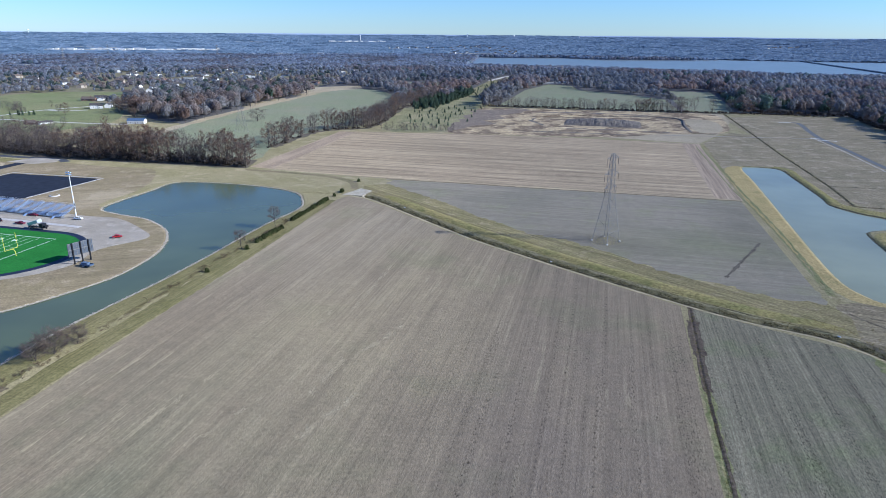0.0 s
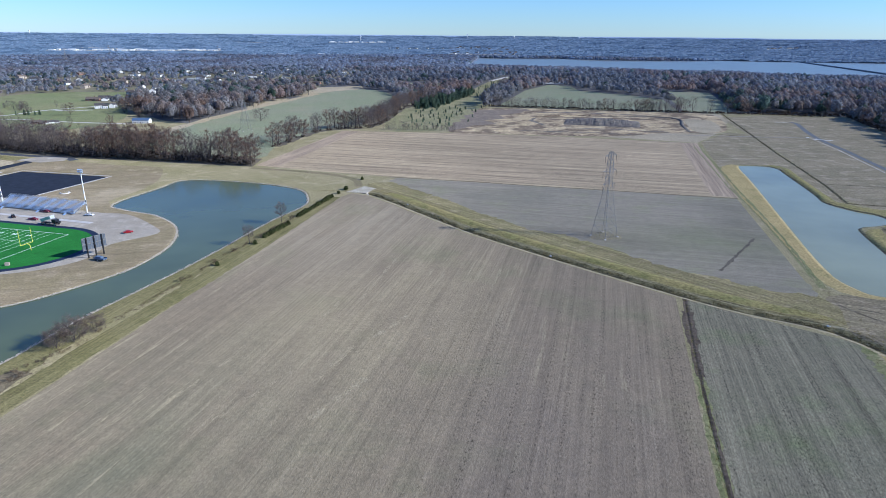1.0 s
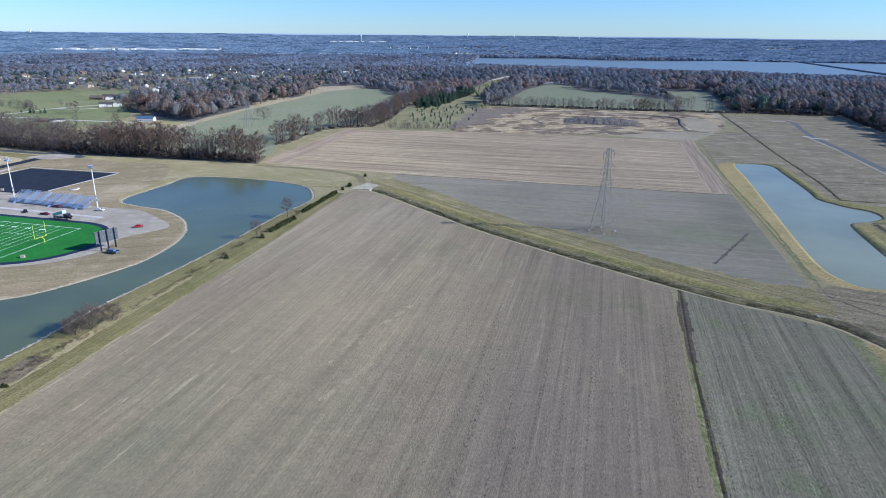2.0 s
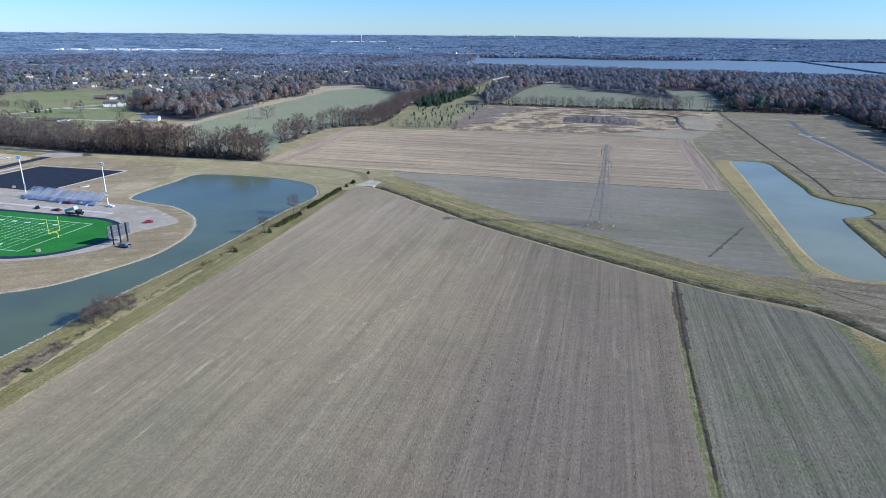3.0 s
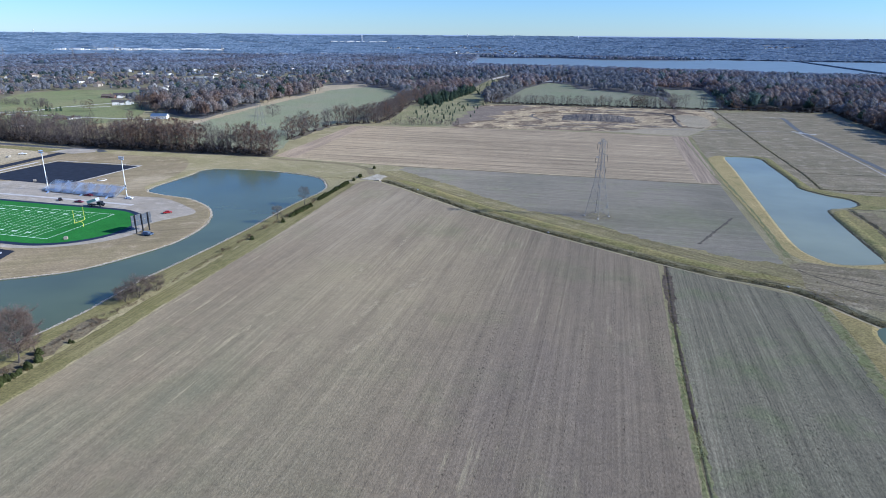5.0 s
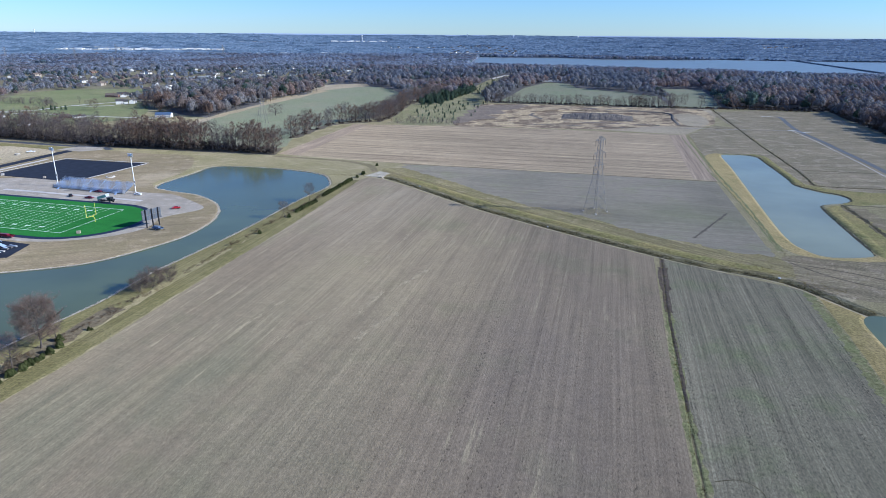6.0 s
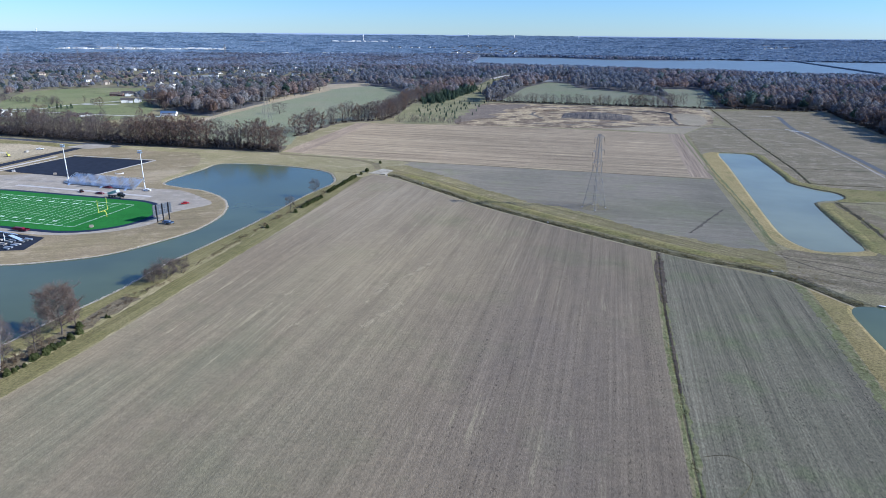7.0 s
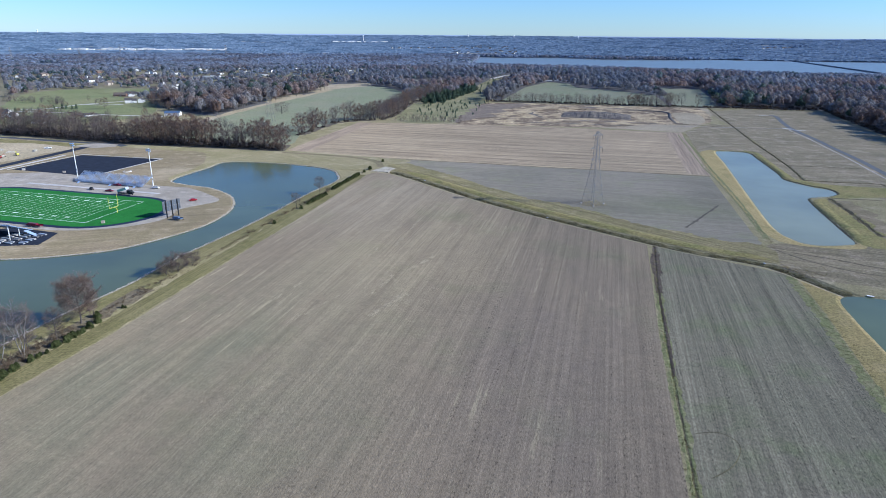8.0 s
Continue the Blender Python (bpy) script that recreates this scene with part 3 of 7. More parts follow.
M_BANKSIDE = earth("swale_meadow_grass", (0.275, 0.235, 0.12), (0.225, 0.20, 0.098), (0.34, 0.285, 0.175), patch=0.05, grain=0.9, rows=2.32, streak=0.75)
M_SHORE = earth("limestone_shore", (0.40, 0.36, 0.29), (0.32, 0.285, 0.22), (0.46, 0.42, 0.35), patch=0.2, grain=2.0, rough_grain=0.5)
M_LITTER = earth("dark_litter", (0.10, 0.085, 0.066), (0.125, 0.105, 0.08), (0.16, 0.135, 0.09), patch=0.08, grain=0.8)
M_HEADLAND = earth("stubble_headland", (0.37, 0.29, 0.21), (0.33, 0.26, 0.19), rows=GRID, patch=0.01, streak=0.7, grain=0.8)


# ---- the ground, one sheet cut along the outlines of what grows on it ----
clear_rng = random.Random(21)
CLEARINGS = [[(-1310, 1800), (-1428, 1985), (-1345, 2000), (-1240, 1810)],
             [(-1935, 2790), (-1990, 2910), (-1690, 3080), (-1350, 3255), (-1280, 3200), (-1270, 3130), (-1600, 2960)],
             [(-1050, 2830), (-1105, 2950), (-860, 3040), (-600, 3115), (-570, 3000), (-800, 2930)],
             [(-980, 3960), (-1010, 4060), (-680, 4170), (-650, 4070)],
             [(-560, 3500), (-575, 3570), (-243, 3650), (-235, 3570)],
             [(-225, 3220), (-235, 3330), (-80, 3310), (80, 3290), (130, 3200), (-40, 3170)],
             [(1380, 3640), (1400, 3710), (1580, 3800), (1600, 3730)],
             [(80, 1500), (95, 1600), (180, 1700), (195, 1640), (150, 1520)],
             [(-660, 1370), (-690, 1450), (-706, 1545), (-640, 1530), (-625, 1420)]]
while len(CLEARINGS) < 22:
    cr, ca = clear_rng.uniform(2300, 4600), clear_rng.uniform(-0.6, 0.6)
    cx, cy = cr * math.sin(ca), 40 + cr * math.cos(ca)
    cw, cd = clear_rng.uniform(70, 230), clear_rng.uniform(35, 60)
    blob = [(cx + cw * math.cos(t) * clear_rng.uniform(0.8, 1.1), cy + cd * math.sin(t) * clear_rng.uniform(0.8, 1.1)) for t in np.linspace(0, math.tau, 9)[:-1]]
    if not inside(offset(LAKE, 250), [cx], [cy])[0]:
        CLEARINGS.append(blob)
REGIONS = [  # first come, first served
    ("pond_bed", POND_WEST, M_BED, "muddy bed of the ponds", "pond bed"),
    ("pond_bed", POND_EAST, M_BED, "", ""),
    ("pond_bed", POND_SOUTH, M_BED, "", ""),
    # shade on the bank facing away from the sun, painted as a dark strip
    ("pond_rim", ragged(smooth([(208, 619), (221, 622.5), (233, 614), (230.5, 585), (222.5, 521), (218.5, 499), (227.5, 479), (236.5, 469), (236.5, 454), (227, 445.5), (212, 439.5), (206.5, 428), (197.5, 379), (193, 352), (190, 338)], 3, closed=False), 0.9, 38, 2.5, 0.6), M_DITCH, "dark wet grass rim of the pond", "bank"),
    ("stony_shore", offset(POND_WEST, 2.0), M_SHORE, "pale crushed limestone along the waterline", "shore"),
    ("lake_bed", LAKE, M_BED, "muddy bed of the distant lake", "lake bed"),
    # the SWALE strip paints the shadow line at the swale's foot
    *[("ditch", ragged(line, half, 5, 3.0, 0.6), M_DITCH, "dark damp drainage ditches between the fields", "ditch")
      for line, half in ((SWALE, 0.7), (DITCH[3:], 0.3), (EAST_DITCH, 1.0), (EAST_DITCH_2, 0.9), (EAST_DITCH_3, 1.6))],
    ("swale_slope", ragged(shifted(SWALE, 1.9), 1.2, 12, 3.0, 0.6), M_SLOPE, "dark olive grass slope of the drainage swale", "bank"),
    ("swale_lip", ragged(shifted(SWALE, -2.3), 1.6, 13, 4.0, 0.3), M_LIP, "pale tan grass lip of the drainage swale", "bank"),
    *[("wet_patch", ragged(line, half, 6, 2.6, 0.3), M_WET, "dark wet soil along the head of the field ditch", "wet soil")
      for line, half in (([(82.5, 322), (80, 309)], 1.1), ([(80, 309), (77, 295), (74.5, 281)], 2.1), ([(74.5, 281), (72.5, 270), (70, 257)], 1.4), ([(70, 257), (68, 246), (63, 214), (58, 186)], 0.55))],
    ("field_verge", ragged([(134, 287), (127.5, 240), (121.5, 208), (116, 174), (107, 120)], 2.0, 44, 1.5, 0.5), M_LUSH, "green grass fringe along the tilled field's edge", "grass strip"),
    ("ditch_verge", ragged(DITCH[1:], 1.6, 7, 2.0, 0.4), M_LUSH, "olive grass verge of the field ditch", "grass strip"),
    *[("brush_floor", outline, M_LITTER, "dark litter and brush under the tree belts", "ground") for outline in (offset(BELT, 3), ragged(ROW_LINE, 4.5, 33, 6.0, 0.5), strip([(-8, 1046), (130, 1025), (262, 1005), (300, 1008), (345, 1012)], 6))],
    ("dry_strip", [(210, 740), (172, 524), (173, 530), (187, 612), (200, 624), (236, 624), (228, 500), (232, 497), (244, 558), (262, 684), (281, 800), (262, 816), (254, 808)], M_EASTGRASS, "thin tan turf between stubble and pond", "grassland"),
    ("mown_strip", ragged([(-157.5, 120), (-141.5, 196), (-130.5, 274), (-116.8, 360), (-102, 476)], 4.6, 8, 2.5, 0.1), M_MOWN, "olive mown grass strip along the tilled field", "grass strip"),
    ("headland_1", HEADLAND_E, M_HEADLAND, "stubble headland with rows turned along the field's end", "field"),
    ("headland_2", HEADLAND_W, M_HEADLAND, "", ""),
    ("field_a", FIELD_A, M_FIELD_A, "bare brown-grey tilled field with faint row marks", "field"),
    ("field_b", FIELD_B, M_FIELD_B, "bare grey tilled field with a green tinge", "field"),
    ("field_c", FIELD_C, M_FIELD_C, "bare grey tilled field round the lattice pylon", "field"),
    ("field_d", FIELD_D, M_FIELD_D, "tan harvested stubble field with straight rows", "field"),
    ("dirt_field", DIRT_E, M_DIRT, "torn up tan and brown graded subsoil", "bare ground"),
    ("green_field_1", GREEN_F, M_GREEN, "pale green winter wheat behind a hedgerow", "field"),
    ("green_field_2", GREEN_F2, M_GREEN, "pale green winter wheat beside bare woods", "field"),
    ("field_edge_1", ragged([(-350, 690), (-351, 799), (-339, 964), (-307, 1200)], 7, 11, 20.0, 0.3), M_TAN, "bleached tan edge of the long green field", "field"),
    ("green_field_3", GREEN_G, M_GREEN, "long pale green field with one bare tree", "field"),
    ("meadow", MEADOW_H, M_MEADOW, "bright green mown meadow among houses", "meadow"),
    ("corridor", CORRIDOR, M_CORRIDOR, "yellowish rough meadow with young pines", "meadow"),
    ("tan_field_1", TAN_1, M_TAN, "bleached tan field among the trees", "field"),
    ("tan_field_1", TAN_3, M_TAN, "", ""),
    ("tan_field_2", TAN_2, M_GREEN, "small green field among the trees", "field"),
    ("swale_meadow", SWALE_MEADOW, M_BANKSIDE, "broad olive and straw grass beside the drainage swale", "grassland"),
    ("dirt_margin", [(120, 766), (206, 738), (250, 812), (290, 905), (308, 985), (296, 1003), (280, 880), (251, 815), (185, 802)], M_TAN, "pale tan bare margin of the graded ground", "bare ground"),
    ("yellow_bank", YELLOW_EAST, M_YELLOW, "straw-yellow grass bank along the pond", "bank"),
    ("yellow_bank_south", YELLOW_SOUTH, M_OLIVE, "olive-yellow grass strip beside the tilled field", "bank"),
    ("seeded_bank", ragged(POND_BANK_N, 5.0, 34, 4.0, 0.25), M_BRIGHT, "olive green seeded bank round the pond", "bank"),
    ("spoil_soil", ragged([(227, 432), (225, 400), (222, 372), (218, 345)], 6.0, 35, 4.0, 0.5), M_GRADED, "bare grey-brown spoil beside the drain", "bare ground"),
    ("seeded_bank", BRIGHT_EAST, M_BRIGHT, "olive green seeded bank round the pond", "bank"),
    ("rough_ground", STUBBLE_SOUTH, M_ROUGH, "rough pale grassland with vehicle marks", "grassland"),
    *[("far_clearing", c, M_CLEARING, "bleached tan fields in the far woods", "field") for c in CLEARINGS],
    ("thicket_floor", ragged([(-165, 130), (-157, 165), (-152.5, 195), (-147.5, 226), (-144.5, 240)], 4.0, 10, 4.0, 0.4), M_THICKET, "brown leaf litter and brush under the bank trees", "ground"),
    ("west_bank", ragged([(x + 3.0, y) for x, y in WEST_BANK], 7.0, 9, 5.0, 0.25), M_MOWN, "olive grass between the weeds and the pond", "bank"),
    ("lawns", SETTLED, M_LAWN, "dull green and tan lawns among the houses", "grass"),
    ("building_site", smooth([(-480, 492), (-405, 488), (-393, 530), (-388, 562), (-470, 578)], 3), M_TAN, "pale sandy building site beside the access road", "bare ground"),
    ("road_verge", [(-520, 588), (-386, 567), (-379, 578), (-420, 588), (-520, 604)], M_MOWN, "olive grass verge of the road along the wood", "grass strip"),
    ("graded_ground", GRADED_WEST, M_GRADED, "bare brown graded ground round the stadium", "bare ground"),
    ("east_grass", EAST_GRASS, M_EASTGRASS, "thin pale dry turf round the narrow runway", "grassland"),
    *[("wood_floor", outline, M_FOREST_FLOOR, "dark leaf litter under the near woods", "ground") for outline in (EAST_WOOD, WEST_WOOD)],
]


def build_ground():
    verts, edges = [], []

    def add(points, closed=True):
        first = len(verts)
        verts.extend(Vector((p[0], p[1])) for p in points)
        n = len(points)
        edges.extend((first + i, first + (i + 1) % n) for i in range(n if closed else n - 1))

    for _, outline, *_rest in REGIONS:
        add(outline)
    for pond in PONDS:
        add(offset(pond, 3.0))
        add(offset(pond, -4.0))
    for line, half, _ in LINES:
        add(line, False)
        for side in (-1, 1):
            n = len(line)
            row = []
            for i in range(n):
                a, b = Vector(line[max(i - 1, 0)]), Vector(line[min(i + 1, n - 1)])
                t = (b - a).normalized()
                row.append((line[i][0] - side * half * t.y, line[i][1] + side * half * t.x))
            add(row, False)
    for r in (1300, 1900, 2500, 3000, 3150, 3400, 3700, 4000, 4300, 4600, 4880):
        count = 48 if r < 3000 else 120
        verts.extend(Vector((r * math.sin(k * math.tau / count), 40 + r * math.cos(k * math.tau / count))) for k in range(count))
    cv, ce, cf, *_ = geometry.delaunay_2d_cdt(verts, edges, [], 0, 1e-3)
    xy = np.array([(v.x, v.y) for v in cv])
    tris = np.array([f for f in cf], np.int32)
    z = terrain(xy[:, 0], xy[:, 1])
    mid = xy[tris].mean(axis=1)
    owner = np.full(len(tris), -1)
    for k, (_, outline, *_rest) in enumerate(REGIONS):
        owner[(owner < 0) & inside(outline, mid[:, 0], mid[:, 1])] = k
    far = (np.hypot(mid[:, 0], mid[:, 1]) > 1080) & (owner < 0)
    owner[far] = 101
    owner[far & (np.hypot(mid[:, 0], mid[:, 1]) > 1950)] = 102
    kinds = {}
    for k, (name, _, material, label, category) in enumerate(REGIONS):
        kinds.setdefault(name, [material, label, category, []])[3].append(k)
    kinds["ground"] = [M_GRASS, "dry olive and tan rough grassland", "ground", [-1]]
    kinds["woodland_floor"] = [M_FOREST_FLOOR, "leaf litter under the woods, greyed with painted haze", "ground", [101]]
    kinds["far_ground"] = [M_FAR_FLOOR, "ground under the far woods, blue-grey with painted haze", "ground", [102]]
    xyz = np.column_stack([xy, z])
    for name, (material, label, category, owners) in kinds.items():
        mine = tris[np.isin(owner, owners)]
        if not len(mine):
            continue
        used, again = np.unique(mine, return_inverse=True)
        ob = new(name, quick_mesh(name, xyz[used], again.reshape(-1, 3), material))
        tagged(ob, label, category, "", "structure")


build_ground()
for name, outline, z, material, label in (
        ("water_west", offset(POND_WEST, 1.2), -0.55, M_WATER, "dark blue-green pond with a stone edge"),
        ("water_east", offset(POND_EAST, 1.2), -0.55, M_WATER_E, "pale blue still pond between grass banks"),
        ("water_south", offset(POND_SOUTH, 1.2), -0.55, M_WATER, "grey-green pond beside straw-coloured grass"),
        ("lake", LAKE, 0.04, M_LAKE, "wide pale blue lake behind the woods")):
    verts = [(x, y, z) for x, y in outline]
    tagged(new(name, mesh_of(name, verts, [tuple(range(len(verts)))], material)), label, "water", "", "structure")

# ---- trees ----
class Build:
    """Corners and triangles of one mesh."""

    def __init__(self):
        self.v, self.f = [], []

    def limb(self, a, b, ra, rb, sides=4):
        a, b = Vector(a), Vector(b)
        q = (b - a).to_track_quat("Z", "Y")
        n = len(self.v)
        for c, r in ((a, ra), (b, rb)):
            for k in range(sides):
                self.v.append(c + q @ Vector((r * math.cos(k * math.tau / sides), r * math.sin(k * math.tau / sides), 0)))
        for k in range(sides):
            j = (k + 1) % sides
            self.f += [(n + k, n + j, n + sides + j), (n + k, n + sides + j, n + sides + k)]

    def sliver(self, a, b, w, rng):
        side = (b - a).cross(Vector((rng.uniform(-1, 1), rng.uniform(-1, 1), rng.uniform(-1, 1))))
        side = side.normalized() * w / 2 if side.length > 1e-6 else Vector((w / 2, 0, 0))
        n = len(self.v)
        self.v += [a - side, a + side, b]
        self.f.append((n, n + 1, n + 2))

    def leaf(self, c, s, rng):
        p = [c + Vector((rng.uniform(-s, s), rng.uniform(-s, s), rng.uniform(-s, s))) for _ in range(3)]
        n = len(self.v)
        self.v += p
        self.f.append((n, n + 1, n + 2))

    def mesh(self, name, material):
        return quick_mesh(name, [tuple(p) for p in self.v], self.f, material)


def bare_tree(name, seed, tall, spread, limbs, twigs, width, leaves=0, leaf_size=0.4, start=0.22, bark=M_BARK, crown=M_TWIG, leaf_mat=M_OAK,
              label="bare grey-brown deciduous tree", stems=1, subs=4, fuzz=0):
    """A leafless or withered tree: trunk with limbs, a crown of fine twigs."""
    rng = random.Random(seed)
    thing = anchor(name, label, "tree")
    wood, fine, leafy = Build(), Build(), Build()
    for s in range(stems):
        lean = Vector((rng.uniform(-0.06, 0.06), rng.uniform(-0.06, 0.06), 1)) if stems == 1 else \
            Vector((0.22 * math.cos(s * math.tau / stems + seed), 0.22 * math.sin(s * math.tau / stems + seed), 1))
        base_r = tall * 0.016 / stems ** 0.5
        steps, p, path = 7, Vector((0, 0, -0.3)), []
        for k in range(steps + 1):
            path.append(p.copy())
            p = p + lean * (tall * 0.92 / steps) + Vector((rng.uniform(-1, 1), rng.uniform(-1, 1), 0)) * tall * 0.012
        for k in range(steps):
            wood.limb(path[k], path[k + 1], base_r * (1.25 if k == 0 else 1 - 0.9 * k / steps) + 0.02, base_r * (1 - 0.9 * (k + 1) / steps) + 0.02, 5)
        for i in range(limbs // stems):
            u = start + (0.95 - start) * ((i + rng.random()) / (limbs // stems))
            k = min(int(u * steps), steps - 1)
            o = path[k].lerp(path[k + 1], u * steps - k)
            ang = i * 2.4 + rng.uniform(-0.5, 0.5)
            bell = math.sin(math.pi * (0.18 + 0.8 * (u - start) / (1 - start))) ** 0.7
            reach = spread * bell * rng.uniform(0.75, 1.1)
            rise = reach * rng.uniform(0.45, 0.95)
            end = o + Vector((math.cos(ang) * reach, math.sin(ang) * reach, rise))
            mid = o.lerp(end, 0.5) + Vector((0, 0, -0.06 * reach))
            r0 = base_r * (1 - 0.8 * u) * 0.55 + 0.02
            wood.limb(o, mid, r0, r0 * 0.6, 4)
            wood.limb(mid, end, r0 * 0.6, 0.015, 3)
            for _ in range(subs):
                q = o.lerp(end, rng.uniform(0.3, 0.95))
                way = Vector((math.cos(ang) + rng.uniform(-1.1, 1.1), math.sin(ang) + rng.uniform(-1.1, 1.1), rng.uniform(0.1, 1.1))).normalized()
                tip = q + way * spread * rng.uniform(0.25, 0.5)
                wood.limb(q, tip, r0 * 0.35 + 0.01, 0.012, 3)
                for _ in range(max(1, twigs // (limbs * subs))):
                    a = q.lerp(tip, rng.uniform(0.15, 1.0))
                    w = Vector((way.x + rng.uniform(-0.9, 0.9), way.y + rng.uniform(-0.9, 0.9), way.z + rng.uniform(-0.5, 0.9))).normalized()
                    fine.sliver(a, a + w * spread * rng.uniform(0.1, 0.3), width, rng)
                for _ in range(leaves // (limbs * subs)):
                    a = q.lerp(tip, rng.uniform(0.2, 1.1))
                    leafy.leaf(a + Vector((rng.gauss(0, 0.5), rng.gauss(0, 0.5), rng.gauss(0, 0.45))) * spread * 0.14, leaf_size, rng)
    low = tall * max(start - 0.04, 0.04)
    for _ in range(fuzz):
        p = Vector((rng.gauss(0, 1), rng.gauss(0, 1), rng.gauss(0.1, 1))).normalized()
        r = rng.uniform(0.35, 1.0) ** 0.5 * (0.92 + 0.2 * noise.noise(p * 2.0 + Vector((seed, 0, 0))))
        half = (tall * 1.02 - low) / 2
        square = min(1.5, math.hypot(p.x, p.y) ** -0.5)
        c = Vector((p.x * spread * 1.05 * r * square, p.y * spread * 1.05 * r * square, low + half + p.z * half * r))
        way = (p + Vector((rng.gauss(0, 0.5), rng.gauss(0, 0.5), 0.4 + rng.gauss(0, 0.4)))).normalized()
        fine.sliver(c, c + way * spread * rng.uniform(0.08, 0.2), width, rng)
    part("trunk", wood.mesh("trunk", bark), bark, thing)
    part("crown", fine.mesh("crown", crown), crown, thing)
    if leaves:
        part("leaves", leafy.mesh("leaves", leaf_mat), leaf_mat, thing, "withered brown leaves")
    return thing


def evergreen(name, seed, tall, spread, count, material, label, power=1.0, size=0.5):
    """A pine or cedar: trunk and whorls of drooping sprays."""
    rng = random.Random(seed)
    thing = anchor(name, label, "tree" if tall > 3.5 else "shrub")
    wood, sprays = Build(), Build()
    wood.limb((0, 0, -0.2), (0, 0, tall * 0.95), tall * 0.022, 0.01, 5)
    for i in range(count):
        u = 0.05 + 0.95 * (i / count)
        r = spread * (1 - u) ** power * rng.uniform(0.7, 1.1) + 0.05
        a = i * 2.39996 + rng.uniform(-0.4, 0.4)
        o = Vector((0, 0, u * tall))
        tip = o + Vector((math.cos(a) * r, math.sin(a) * r, -0.12 * r + 0.1 * tall * 0.2))
        side = Vector((-math.sin(a), math.cos(a), rng.uniform(-0.3, 0.3))) * (size * (0.35 + r / spread))
        n = len(sprays.v)
        droop = Vector((0, 0, -0.25 * size))
        sprays.v += [o, o.lerp(tip, 0.6) - side + droop, tip, o.lerp(tip, 0.6) + side + droop, o.lerp(tip, 0.55) + Vector((0, 0, 0.35 * size))]
        sprays.f += [(n, n + 1, n + 4), (n + 1, n + 2, n + 4), (n + 2, n + 3, n + 4), (n + 3, n, n + 4)]
    part("trunk", wood.mesh("trunk", M_BARK), M_BARK, thing)
    part("crown", sprays.mesh("crown", material), material, thing)
    return thing


def plant(models, spots, seed, group, low=0.8, high=1.2, label=""):
    """Copies of the models at the spots, turned and sized at random; the models themselves take the first spots."""
    rng = random.Random(seed)
    spots = list(spots)
    for i, (x, y) in enumerate(spots):
        model = models[rng.randrange(len(models))]
        s = rng.uniform(low, high)
        ob = copy_thing(model, Matrix.Translation((x, y, height(x, y) - 0.05)) @ Matrix.Rotation(rng.uniform(0, math.tau), 4, "Z") @ Matrix.Scale(s, 4))
        ob.scale = (s * rng.uniform(0.9, 1.1), s * rng.uniform(0.9, 1.1), s)
        tagged(ob, label, "", group)


def discard(models):
    for model in models:
        for o in (*model.children_recursive, model):
            bpy.data.objects.remove(o)


def scattered(outline, gap, seed, jitter=0.45, clear=()):
    """Spots over an outline, about gap metres apart."""
    rng = np.random.default_rng(seed)
    x0, y0 = np.min(outline, axis=0)
    x1, y1 = np.max(outline, axis=0)
    gx, gy = np.meshgrid(np.arange(x0, x1 + gap, gap), np.arange(y0, y1 + gap, gap))
    x = gx.ravel() + rng.uniform(-jitter, jitter, gx.size) * gap
    y = gy.ravel() + rng.uniform(-jitter, jitter, gx.size) * gap
    keep = inside(outline, x, y)
    for c in clear:
        keep &= ~inside(c, x, y)
    return list(zip(x[keep].tolist(), y[keep].tolist()))


